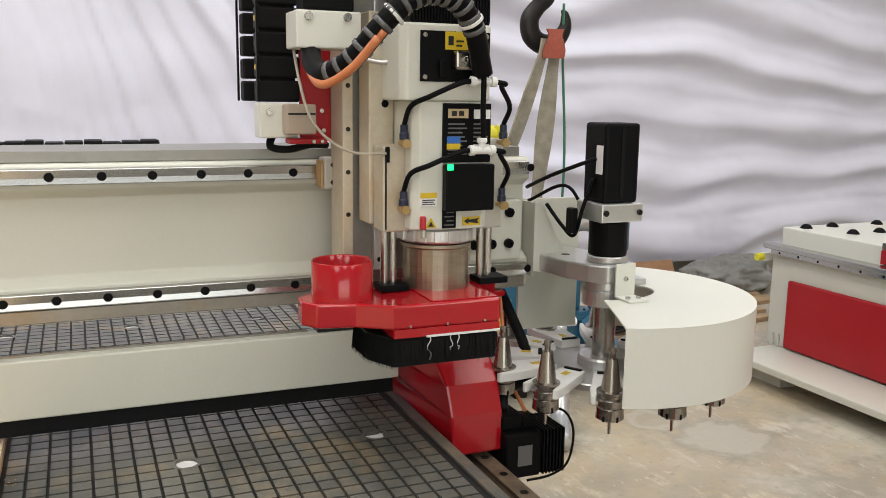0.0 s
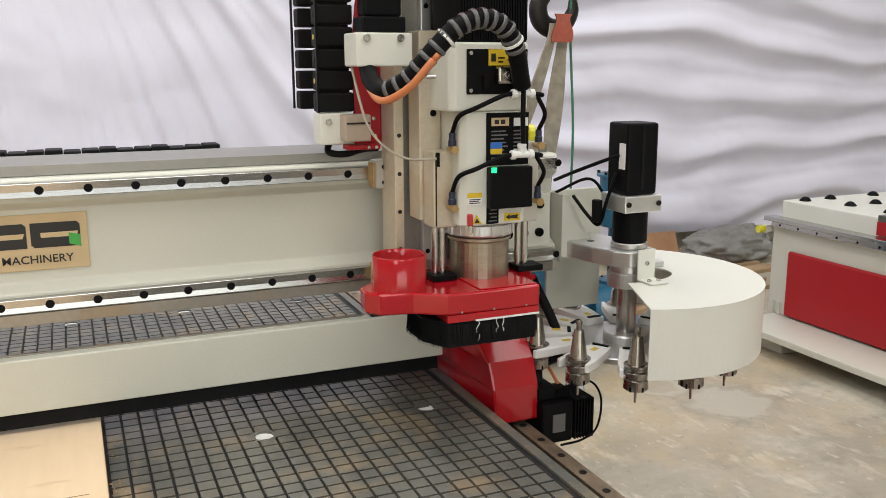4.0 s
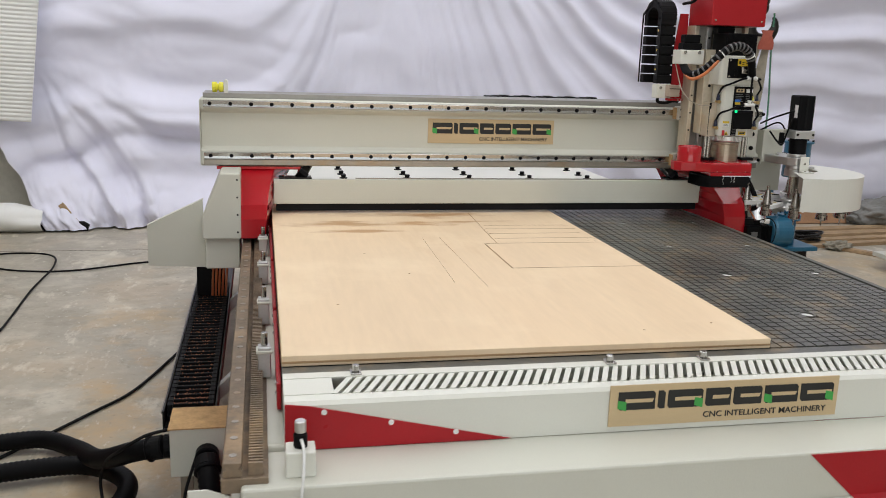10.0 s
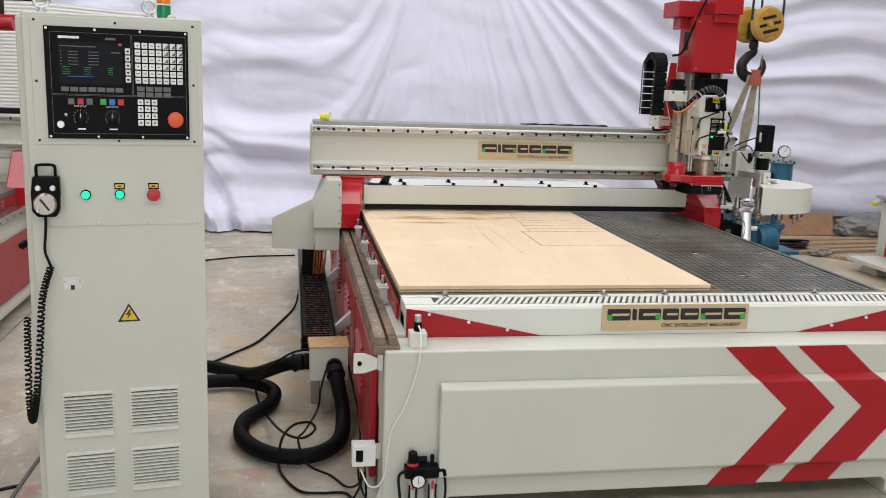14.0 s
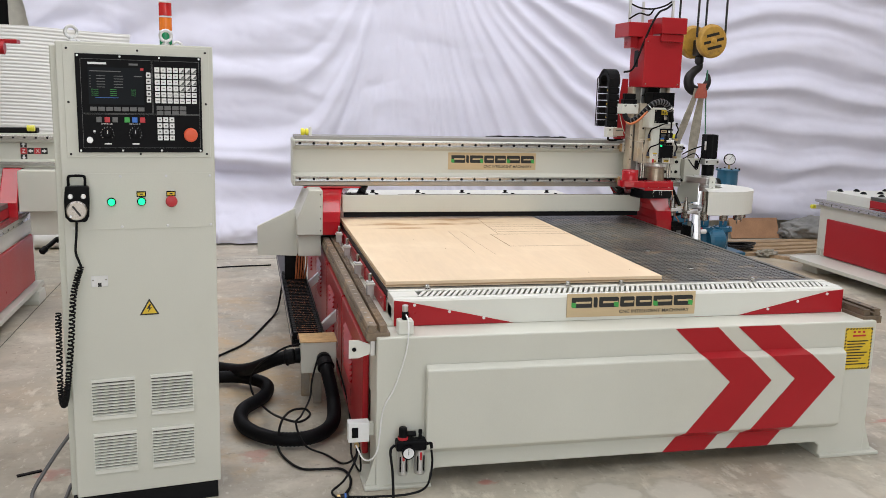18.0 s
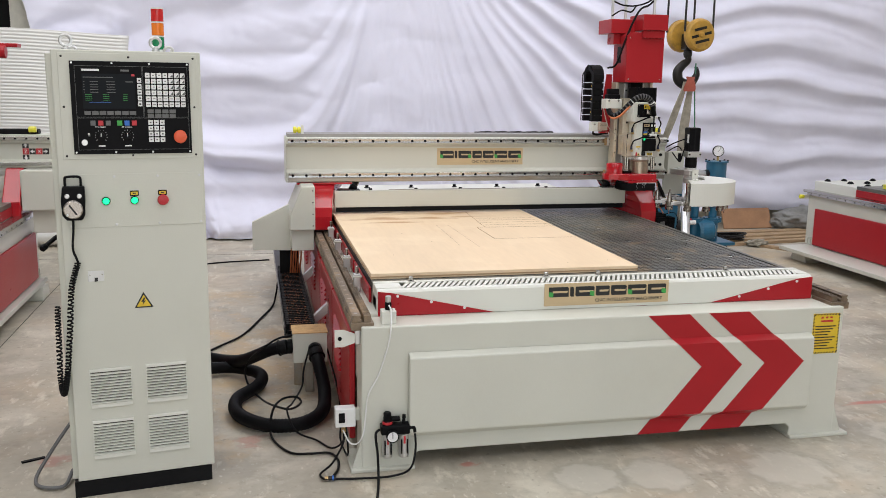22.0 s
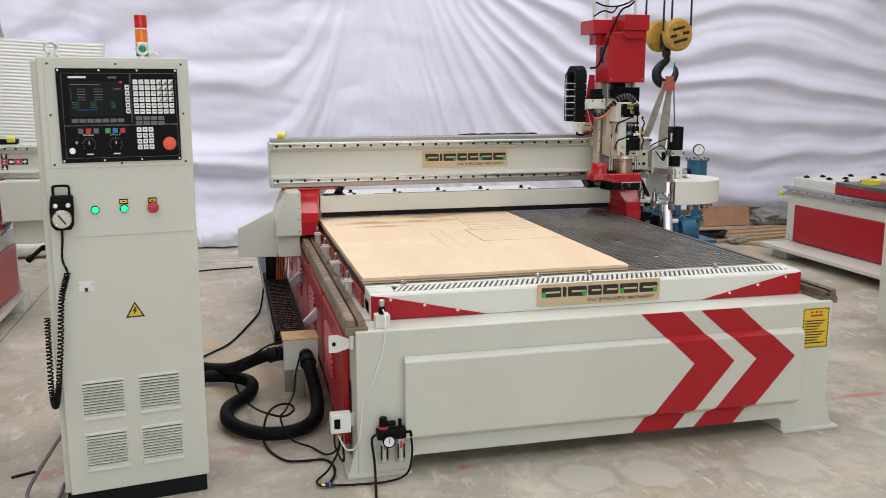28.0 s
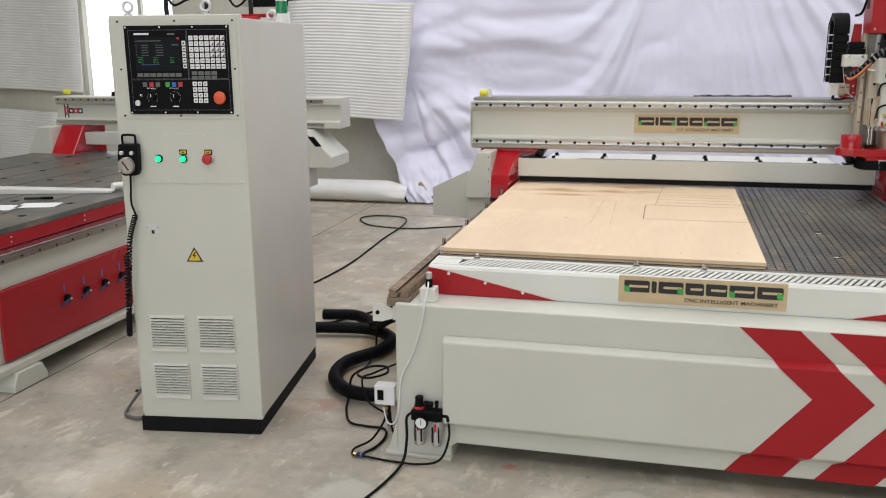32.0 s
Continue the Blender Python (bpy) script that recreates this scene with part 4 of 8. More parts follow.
# air treatment unit on the front foot
air = thing("air_regulator", (0.04, -0.39, 0.06), "black air filter and regulator with gauge and clear bowls", "air regulator")
part("body", box(-0.015, 0.10, -0.415, -0.368, 0.165, 0.205, 0.006), BLACK, air)
part("bracket", box(0.0, 0.085, -0.37, -0.3605, 0.175, 0.20, 0.001), STEEL, air)
part("regulator_knob", lathe([(0, 0), (0.018, 0), (0.018, 0.012), (0.0155, 0.014), (0.0155, 0.044), (0.012, 0.048), (0, 0.048)], (0.012, -0.392, 0.206), (0, 0, 1), 20), BLACK, air)
part("red_ring", lathe([(0.0185, 0), (0.02, 0.001), (0.02, 0.010), (0.0185, 0.011)], (0.012, -0.392, 0.206), (0, 0, 1), 20), RED_BUTTON, air, "red locking ring")
part("gauge", lathe([(0, 0), (0.024, 0), (0.025, 0.004), (0.025, 0.016), (0.021, 0.018), (0.021, 0.015), (0, 0.015)], (0.028, -0.416, 0.165), (0, -1, 0), 28), BLACK, air)
part("gauge_face", lathe([(0, 0), (0.0205, 0), (0.0205, 0.0012), (0, 0.0012)], (0.028, -0.4315, 0.165), (0, -1, 0), 24), WHITE_INK, air)
part("gauge_needle", box(0.0268, 0.0292, -0.4338, -0.4329, 0.158, 0.182, 0), INK, air)
for x in (0.012, 0.078):
    bowl = part("bowl", lathe([(0, 0), (0.018, 0.0), (0.021, 0.006), (0.021, 0.098), (0, 0.098)], (x, -0.392, 0.066), (0, 0, 1), 20), ALU, air, "slotted metal bowl")
    for dx in (-0.012, 0.0, 0.012):
        part("bowl_slot", box(x + dx - 0.0025, x + dx + 0.0025, -0.4145, -0.4125, 0.085, 0.145, 0), BLACK if dx else CLEAR, bowl)
    part("red_tab", box(x - 0.004, x + 0.004, -0.4155, -0.413, 0.128, 0.158, 0), RED_BUTTON, bowl)
part("oil_knob", lathe([(0, 0), (0.008, 0), (0.006, 0.02), (0.008, 0.022), (0.007, 0.034), (0, 0.034)], (0.078, -0.392, 0.206), (0, 0, 1), 14), BLACK, air)
part("side_valve", rod((0.028, -0.385, 0.222), (0.062, -0.385, 0.222), 0.011, 14, 0.002), BLACK, air)
part("elbow", tube([(0.10, -0.392, 0.185), (0.118, -0.392, 0.185), (0.122, -0.392, 0.165)], 0.009, 10), BLACK, air, smooth=True)
hoses = [
    ("air_hose", [(0.122, -0.392, 0.165), (0.125, -0.40, 0.10), (0.10, -0.43, 0.03), (0.03, -0.45, 0.012), (-0.09, -0.445, 0.009), (-0.205, -0.428, 0.009)], 0.0055),
    ("air_hose", [(-0.018, -0.392, 0.185), (-0.035, -0.40, 0.165), (-0.03, -0.42, 0.09), (-0.034, -0.47, 0.02), (-0.06, -0.62, 0.008), (-0.12, -0.85, 0.007), (-0.2, -1.2, 0.007)], 0.0065),
    ("black_cable", [(-0.15, -0.3, 0.148), (-0.155, -0.31, 0.10), (-0.20, -0.33, 0.03), (-0.25, -0.38, 0.012), (-0.24, -0.43, 0.012), (-0.215, -0.428, 0.012)], 0.0055),
    ("black_cable", [(-0.30, 0.60, 0.30), (-0.38, 0.58, 0.29), (-0.448, 0.58, 0.25), (-0.513, 0.70, 0.16), (-0.544, 0.76, 0.07), (-0.525, 0.68, 0.02), (-0.464, 0.39, 0.05), (-0.405, 0.09, 0.125), (-0.345, 0.05, 0.125), (-0.296, 0.16, 0.11), (-0.315, 0.21, 0.12), (-0.376, 0.167, 0.13), (-0.42, 0.07, 0.12), (-0.435, 0.06, 0.03), (-0.416, -0.026, 0.008), (-0.356, -0.148, 0.008), (-0.279, -0.171, 0.008), (-0.20, -0.178, 0.008), (-0.171, -0.249, 0.008), (-0.178, -0.34, 0.008), (-0.21, -0.425, 0.012)], 0.0065),
    ("black_cable", [(-0.235, 0.53, 0.24), (-0.263, 0.484, 0.16), (-0.277, 0.43, 0.09), (-0.335, 0.12, 0.125), (-0.362, 0.03, 0.125), (-0.325, 0.0, 0.04), (-0.242, -0.034, 0.008), (-0.187, -0.157, 0.02), (-0.15, -0.26, 0.09), (-0.145, -0.29, 0.172)], 0.0055),
    ("black_cable", [(-0.14, 0.60, 0.22), (-0.11, 0.35, 0.08), (-0.12, 0.15, 0.010), (-0.14, -0.05, 0.008), (-0.13, -0.26, 0.03), (-0.14, -0.285, 0.172)], 0.005),
    ("floor_cable", [(-0.30, 2.10, 0.33), (-0.325, 2.28, 0.24), (-0.345, 2.38, 0.08), (-0.37, 2.34, 0.012), (-0.44, 2.07, 0.009), (-0.565, 1.655, 0.009), (-0.70, 1.43, 0.009), (-0.925, 1.089, 0.009), (-1.08, 0.9, 0.009)], 0.008),
    ("floor_cable", [(-0.36, 3.96, 0.010), (-0.782, 3.90, 0.009), (-1.153, 3.72, 0.009), (-1.40, 3.70, 0.009), (-1.65, 3.80, 0.009), (-1.80, 4.05, 0.009), (-1.70, 4.20, 0.009), (-1.42, 4.12, 0.016), (-1.32, 3.80, 0.020), (-1.33, 3.25, 0.009), (-1.30, 2.5, 0.009), (-1.33, 2.0, 0.009), (-1.40, 1.6, 0.009)], 0.0075),
]
for name, pts, r in hoses:
    t = thing(name, (pts[-1][0], pts[-1][1], 0), "thin black rubber cable lying loosely on the floor" if "cable" in name else "black rubber air hose from the regulator", "cable" if "cable" in name else "hose", "loose cables")
    part("line", tube(pts, r * 0.8, 8, 10), BLACK_MATT, t, smooth=True)
tee = thing("hose_tee", (-0.21, -0.428, 0), "blue and brass hose tee lying on the floor", "hose fitting")
part("body", rod((-0.225, -0.428, 0.013), (-0.195, -0.428, 0.013), 0.009, 12, 0.002), IRON, tee)
part("blue_ring", rod((-0.210, -0.428, 0.013), (-0.203, -0.428, 0.013), 0.0098, 12, 0.001), BLUE_KEY, tee)
part("brass_stem", rod((-0.238, -0.428, 0.013), (-0.225, -0.428, 0.013), 0.008, 10), BRASS, tee)

# cable tray with chain, junction box and thick conduits
tray = thing("chain_tray", (-0.26, 2.0, 0.26), "steel cable tray with a black dusty drag chain", "cable tray")
part("trough", joined(box(-0.345, -0.34, 0.70, 3.3, 0.262, 0.312, 0), box(-0.19, -0.185, 0.70, 3.3, 0.262, 0.312, 0), box(-0.345, -0.185, 0.70, 3.3, 0.256, 0.262, 0)), IRON, tray)
part("edge_line", box(-0.349, -0.3455, 0.70, 3.3, 0.304, 0.313, 0), STEEL_DUSTY, tray)
for y in (0.9, 1.9, 2.9):
    part("tray_arm", prism([(-0.185, 0.26), (-0.09, 0.34), (-0.09, 0.40), (-0.185, 0.31)], "y", y, y + 0.04, 0.002), ALU, tray)
part("tray_post", box(-0.30, -0.26, 0.71, 0.75, 0.0, 0.26, 0.002), STEEL_DUSTY, tray)
part("tray_post", box(-0.30, -0.26, 2.9, 2.94, 0.0, 0.26, 0.002), STEEL_DUSTY, tray)
chain = part("drag_chain", box(-0.33, -0.20, 0.72, 2.2, 0.268, 0.284, 0), BLACK_MATT, tray, "black plastic drag chain with sawdust")
for k in range(40):
    y = 0.735 + 0.037 * k
    part("chain_link", joined(box(-0.335, -0.318, y, y + 0.031, 0.268, 0.318, 0.002), box(-0.212, -0.195, y, y + 0.031, 0.268, 0.318, 0.002), box(-0.318, -0.212, y + 0.009, y + 0.022, 0.306, 0.316, 0.001)), BLACK_MATT, chain)
def tray_dust():
    rng = random.Random(4)
    verts, faces = [], []
    for k in range(1500):
        x, y = rng.uniform(-0.318, -0.212), 0.73 + 1.45 * rng.random() ** 1.5
        z = 0.3165 if (y - 0.735) % 0.037 < 0.022 and (y - 0.735) % 0.037 > 0.009 else 0.2845
        r, a = rng.uniform(0.0015, 0.004), rng.random() * 6.28
        b = len(verts)
        verts += [(x + r * math.cos(a + k2 * 2.1), y + r * math.sin(a + k2 * 2.1), z) for k2 in range(3)] + [(x, y, z + r * 0.7)]
        faces += [(b, b + 1, b + 3), (b + 1, b + 2, b + 3), (b + 2, b, b + 3)]
    me = bpy.data.meshes.new("wood_chips")
    me.from_pydata(verts, [], faces)
    me.materials.append(mat("reddish_chips", (0.36, 0.15, 0.08), 0.9, var=0.3, scale=40))
    return tagged(new("wood_chips", me), "reddish wood chips caught in the drag chain", "wood chips", "", "stuff")


tray_dust()
jbox = thing("junction_box", (-0.225, 0.62, 0.0), "grey sheet junction box with dusty brown top", "junction box")
part("case", box(-0.31, -0.145, 0.545, 0.698, 0.17, 0.318, 0.003), CREAM, jbox)
part("lid", box(-0.314, -0.141, 0.541, 0.70, 0.3185, 0.323, 0.001), SAWDUST, jbox, "lid covered with sawdust")
part("post", box(-0.25, -0.21, 0.60, 0.64, 0.0, 0.17, 0.002), STEEL_DUSTY, jbox)
part("gland", rod((-0.335, 0.62, 0.235), (-0.31, 0.62, 0.235), 0.036, 20, 0.003), BLACK, jbox)
part("gland", rod((-0.205, 0.51, 0.24), (-0.205, 0.545, 0.24), 0.034, 20, 0.003), BLACK, jbox)
conduits = [
    [(-0.335, 0.62, 0.235), (-0.42, 0.64, 0.215), (-0.55, 0.80, 0.12), (-0.66, 1.02, 0.055), (-0.80, 1.14, 0.045), (-0.98, 1.12, 0.045)],
    [(-0.205, 0.51, 0.24), (-0.195, 0.44, 0.20), (-0.175, 0.36, 0.09), (-0.20, 0.20, 0.046), (-0.30, 0.08, 0.042), (-0.45, 0.09, 0.042), (-0.57, 0.24, 0.042), (-0.58, 0.44, 0.042), (-0.48, 0.62, 0.042), (-0.47, 0.78, 0.046), (-0.58, 0.90, 0.046), (-0.72, 0.92, 0.046), (-0.95, 0.88, 0.046)],
]
for pts in conduits:
    c = thing("conduit_hose", (pts[4][0], pts[4][1], 0), "thick black ribbed conduit hose curled on the floor", "hose", "conduit hoses")
    part("hose", tube(pts, 0.029, 14, 10, rings=0.10, ring_pitch=0.016), BLACK, c, smooth=True)
    p0, p1 = Vector(pts[0]), Vector(pts[1])
    part("coupling", rod(p0, p0 + (p1 - p0).normalized() * 0.035, 0.036, 20, 0.003), BLACK_MATT, c, "black threaded coupling")
    part("coupling_ring", rod(p0 + (p1 - p0).normalized() * 0.036, p0 + (p1 - p0).normalized() * 0.046, 0.040, 20, 0.002), BLACK, c)

# ---- plywood sheet ----
ply = thing("plywood_sheet", (0.61, 1.05, 0.70), "pale birch plywood sheet with shallow cut lines and sawdust", "plywood")
part("sheet", box(0.0, 1.22, 0.0, 2.1, 0.7005, 0.726, 0.0012, 1), PLY, ply)
part("edge_ply", box(0.0005, 1.2195, -0.0012, -0.0002, 0.7075, 0.7125, 0), PLY_EDGE, ply, "darker glue layer along the edge")
part("edge_ply", box(1.2202, 1.2212, 0.001, 2.09, 0.7075, 0.7125, 0), PLY_EDGE, ply)
part("edge_ply", box(-0.0012, -0.0002, 0.001, 2.09, 0.7075, 0.7125, 0), PLY_EDGE, ply)
lines = [((0.757, 1.132), (0.758, 0.766), 0.0022), ((0.758, 0.766), (1.219, 0.766), 0.0013), ((0.758, 1.138), (1.21, 1.138), 0.0012), ((0.822, 1.223), (1.215, 1.223), 0.0010), ((0.818, 1.312), (1.187, 1.311), 0.0012), ((0.82, 1.402), (1.198, 1.393), 0.0008), ((0.838, 1.470), (1.192, 1.466), 0.0007), ((0.804, 1.139), (0.836, 1.75), 0.0010), ((0.62, 0.55), (0.61, 1.25), 0.0004), ((0.53, 0.6), (0.545, 1.25), 0.0004)]
for (xa, ya), (xb, yb), w in lines:
    d = Vector((xb - xa, yb - ya)).normalized() * w
    n = Vector((-d.y, d.x))
    part("cut_line", prism([(xa + n.x, ya + n.y), (xb + n.x, yb + n.y), (xb - n.x, yb - n.y), (xa - n.x, ya - n.y)], "z", 0.7262, 0.7266, 0), GROOVE, ply, "shallow router cut")
for x, y in [(0.808 + 0.012 * (k % 2), 1.155 + 0.021 * k) for k in range(12)] + [(1.17 + 0.009 * k, 1.17 + 0.03 * (k % 3)) for k in range(5)]:
    part("drill_mark", lathe([(0, 0), (0.0022, 0), (0.002, 0.0004), (0, 0.0004)], (x, y, 0.7261), (0, 0, 1), 7), GROOVE, ply)
for x, y in ((0.41, 0.72), (0.16, 0.4), (0.92, 0.1), (1.13, 0.14), (0.3, 1.0)):
    part("knot", lathe([(0, 0), (0.0035, 0), (0.003, 0.0004), (0, 0.0004)], (x, y, 0.7261), (0, 0, 1), 8), GROOVE, ply)


def dust_patch(x0, x1, y0, y1, z, seed, count=1400, thick=0.003):
    """Sawdust swept into a ragged streak."""
    rng = random.Random(seed)
    verts, faces = [], []
    while len(faces) < count:
        u, v = rng.random(), rng.random()
        x, y = x0 + (x1 - x0) * u, y0 + (y1 - y0) * v
        n = noise.noise((x * 5, y * 14, seed)) + 0.5 * noise.noise((x * 16, y * 30, seed))
        edge = min(u, 1 - u) * 3
        if n + min(0.35, edge) - abs(v - 0.5) * 1.0 < 0.12:
            continue
        r = rng.uniform(0.0008, 0.0028)
        a = rng.random() * 6.28
        h = z + rng.uniform(0.0006, thick)
        b = len(verts)
        verts += [(x + r * math.cos(a + k * 2.1), y + r * math.sin(a + k * 2.1), z + 0.0002) for k in range(3)] + [(x, y, h)]
        faces += [(b, b + 1, b + 3), (b + 1, b + 2, b + 3), (b + 2, b, b + 3)]
    me = bpy.data.meshes.new("sawdust")
    me.from_pydata(verts, [], faces)
    me.materials.append(SAWDUST)
    return tagged(new("sawdust", me), "loose brown sawdust swept into a streak on the board", "sawdust", "", "stuff")



# ---- vacuum bed: block grid with holes ----
bed = thing("vacuum_bed", (0.97, 1.3, 0.66), "dark grey grooved vacuum table board dusted with sawdust", "machine bed")
# board below the blocks takes the dark groove-shade colour
part("board", box(0.0, 1.955, -0.045, 2.80, 0.662, 0.6945, 0.003), GROOVE_SHADE, bed)
part("rim", joined(box(1.934, 1.955, -0.045, 2.80, 0.6948, 0.7, 0), box(0.0, 1.934, -0.045, -0.004, 0.6948, 0.7, 0), box(0.0, 1.934, 2.782, 2.80, 0.6948, 0.7, 0)), BED, bed)
P = 0.0331
HOLES = [(1.503, 0.27), (1.503, 0.727), (1.503, 1.18), (1.503, 1.64), (1.84, 0.27), (1.84, 0.727), (1.84, 1.166), (1.84, 1.65), (0.81, 2.59), (1.17, 2.59), (1.472, 2.59), (1.795, 2.58), (1.503, 2.1), (1.84, 2.1)]


def free_of_holes(x, y):
    return all((x - hx) ** 2 + (y - hy) ** 2 > 0.021**2 for hx, hy in HOLES)


block_mesh = None
rest_v, rest_f = [], []
half = P / 2 - 0.0026
for i in range(59):
    x = 0.0 + P * (i + 0.5)
    if x + half > 1.934:
        continue
    for j in range(84):
        y = 0.003 + P * (j + 0.5)
        if x < 1.235 and y < 2.08:
            continue
        if x < 0.95 and 0.9 < x and y > 2.0:
            continue
        if y + half > 2.78 or not free_of_holes(x, y):
            continue
        if 0.78 < y < 1.22:
            if block_mesh is None:
                bm = box(-half, half, -half, half, 0.0, 0.0056, 0)
                ob = part("bed_block", bm, BED, bed)
                block_mesh = ob.data
            else:
                ob = new("bed_block", block_mesh)
                ob.parent = bed
            ob.matrix_parent_inverse = Matrix.Identity(4)
            ob.location = BASE[bed].inverted() @ Vector((x, y, 0.6944))
            if len(block_mesh.vertices) and ob.data.users == 1:
                for v in block_mesh.vertices:
                    v.co = v.co + BASE[bed].translation
        else:
            b = len(rest_v)
            rest_v += [(x + sx * half, y + sy * half, z) for z in (0.6944, 0.7) for sx, sy in ((-1, -1), (1, -1), (1, 1), (-1, 1))]
            rest_f += [(b + 4, b + 5, b + 6, b + 7)] + [(b + k, b + (k + 1) % 4, b + 4 + (k + 1) % 4, b + 4 + k) for k in range(4)]
me = bpy.data.meshes.new("block_field")
me.from_pydata(rest_v, [], rest_f)
me.transform(BASE[bed].inverted())
me.materials.append(BED)
ob = tagged(new("block_field", me), kind="stuff")
ob.parent = bed
for hx, hy in HOLES:
    part("port_seat", lathe([(0.0195, 0.0), (0.0195, 0.0056), (0.0255, 0.0056), (0.0255, 0.0)], (hx, hy, 0.6946), (0, 0, 1), 24), BED, bed)
    part("vacuum_port", lathe([(0.0, 0.0002), (0.0185, 0.0002), (0.019, 0.0012), (0.0194, 0.0012), (0.0194, 0.0)], (hx, hy, 0.6946), (0, 0, 1), 24), WHITE_PLASTIC, bed, "pale vacuum port")
part("bed_seam", box(0.91, 0.99, 2.1, 2.78, 0.6948, 0.7003, 0.001), BED, bed, "wide T-slot land")
part("t_slot", box(0.945, 0.955, 2.1, 2.78, 0.7004, 0.7009, 0), STEEL, bed)
dust_patch(1.223, 1.245, 0.35, 1.75, 0.70, 9, 900, 0.002)

# rear loading plate with studs, and the rear slotted edge
rear = thing("rear_loading_plate", (1.05, 3.1, 0.66), "white sheet loading plate with rows of black knobs", "plate")
part("plate", prism([(0.0, 2.815), (1.955, 2.815), (1.955, 3.45), (0.0, 3.45)], "z", 0.662, 0.708, 0.002), CREAM_SMOOTH, rear)
for x in (0.05, 0.40, 0.755, 1.11, 1.465, 1.815):
    for y in (2.9, 3.05, 3.26):
        part("knob", lathe([(0, 0), (0.022, 0), (0.022, 0.004), (0.012, 0.006), (0.014, 0.018), (0.011, 0.022), (0, 0.022)], (x, y, 0.708), (0, 0, 1), 14), BLACK, rear)

# ---- gantry ----
TOP_STEEL = mat("dull_steel_plate", (0.30, 0.29, 0.27), 0.4, 0.7, var=0.12, scale=4, fine=60, stain=(0.45, 0.36, 0.25), stain_amount=0.3)
GY, GX0, GX1 = 1.79, -0.28, 2.222
gantry = thing("gantry", (0.97, 1.9, 0.64), "white steel gantry beam on red legs over the router bed", "gantry")
prof = [(GY + 0.02, 0.918), (GY + 0.004, 0.926), (GY + 0.004, 0.983), (GY + 0.03, 0.998), (GY + 0.03, 1.135), (GY + 0.004, 1.150), (GY + 0.004, 1.188), (GY + 0.012, 1.193), (GY + 0.24, 1.193), (GY + 0.24, 0.918)]
part("beam", prism(prof, "x", GX0, GX1, 0.0025), CREAM, gantry)
for z in (1.158, 0.948):
    rail = part("guide_rail", prism([(GY + 0.003, z), (GY - 0.009, z + 0.002), (GY - 0.007, z + 0.0125), (GY - 0.009, z + 0.027), (GY + 0.003, z + 0.029)], "x", GX0 + 0.012, GX1 - 0.008, 0.0008, 1), STEEL, gantry, "polished steel guide rail with black bolt holes")
    for k in range(31):
        part("bolt_hole", lathe([(0, 0.0006), (0.006, 0.0006), (0.008, 0.0), (0.0082, -0.001)], (-0.242 + 0.082 * k, GY - 0.0083, z + 0.0145), (0, -1, 0), 12), BLACK, rail)
part("top_strip", box(GX0 + 0.01, GX1 - 0.01, GY + 0.034, GY + 0.235, 1.1935, 1.213, 0.001), TOP_STEEL, gantry, "dull steel plate along the beam top")
part("bottom_strip", box(GX0 + 0.01, GX1 - 0.01, GY - 0.003, GY + 0.0035, 0.924, 0.9465, 0.001), STEEL_DUSTY, gantry)
part("end_cap", box(GX0 - 0.004, GX0 - 0.0005, GY + 0.006, GY + 0.235, 0.92, 1.188, 0.001), CREAM, gantry)
plate = part("end_plate", box(2.066, 2.20, GY - 0.006, GY + 0.029, 0.984, 1.106, 0.002), CREAM, gantry)
for x in (2.093, 2.132, 2.171):
    for z in (1.018, 1.082):
        part("socket_bolt", bolt((x, GY - 0.006, z), (0, -1, 0), 0.010, 0.009), BLACK, plate)
part("paint_mark", box(2.07, 2.09, GY + 0.0288, GY + 0.0296, 1.107, 1.113, 0), YELLOW_RUBBER, gantry)
part("lower_beam", box(0.008, 1.926, GY - 0.028, GY + 0.005, 0.765, 0.868, 0.003), CREAM, gantry, "long grey-white box beam low over the bed")
# solid black strip fills the gap over the bed as painted shadow
part("beam_shadow_strip", box(0.018, 1.916, GY - 0.02, GY + 0.0, 0.735, 0.7645, 0), BLACK_MATT, gantry, "black strip standing in for the shadow below the beam")
part("beam_trim", box(0.35, 1.75, GY - 0.004, GY + 0.004, 0.8685, 0.8715, 0), STEEL_DUSTY, gantry)
for x, hand in ((0.13, -1), (1.80, 1)):
    foot = part("strut_foot", box(min(x - 0.035 * hand, x + 0.10 * hand), max(x - 0.035 * hand, x + 0.10 * hand), GY - 0.02, GY + 0.045, 0.8685, 0.875, 0.001), IRON, gantry, "dark steel foot plate")
    part("strut", rod((x, GY + 0.012, 0.886), (x - 0.040 * hand, GY + 0.075, 0.946), 0.023, 4, 0.003), IRON, gantry, "dark grey square air cylinder leaning under the beam")
    for dx in (-0.021, 0.021):
        part("strut_rod", rod((x + dx, GY + 0.004, 0.894), (x + dx - 0.040 * hand, GY + 0.067, 0.954), 0.0035, 8), STEEL, gantry)
    part("strut_cap", rod((x - 0.040 * hand, GY + 0.075, 0.946), (x - 0.049 * hand, GY + 0.089, 0.959), 0.030, 4, 0.003), BLACK, gantry)
    part("strut_cap", rod((x + 0.010 * hand, GY - 0.004, 0.8765), (x, GY + 0.012, 0.888), 0.029, 4, 0.003), BLACK, gantry)
    part("strut_bolt", bolt((x + 0.075 * hand, GY + 0.01, 0.875), (0, 0, 1), 0.007, 0.006), STEEL, foot)



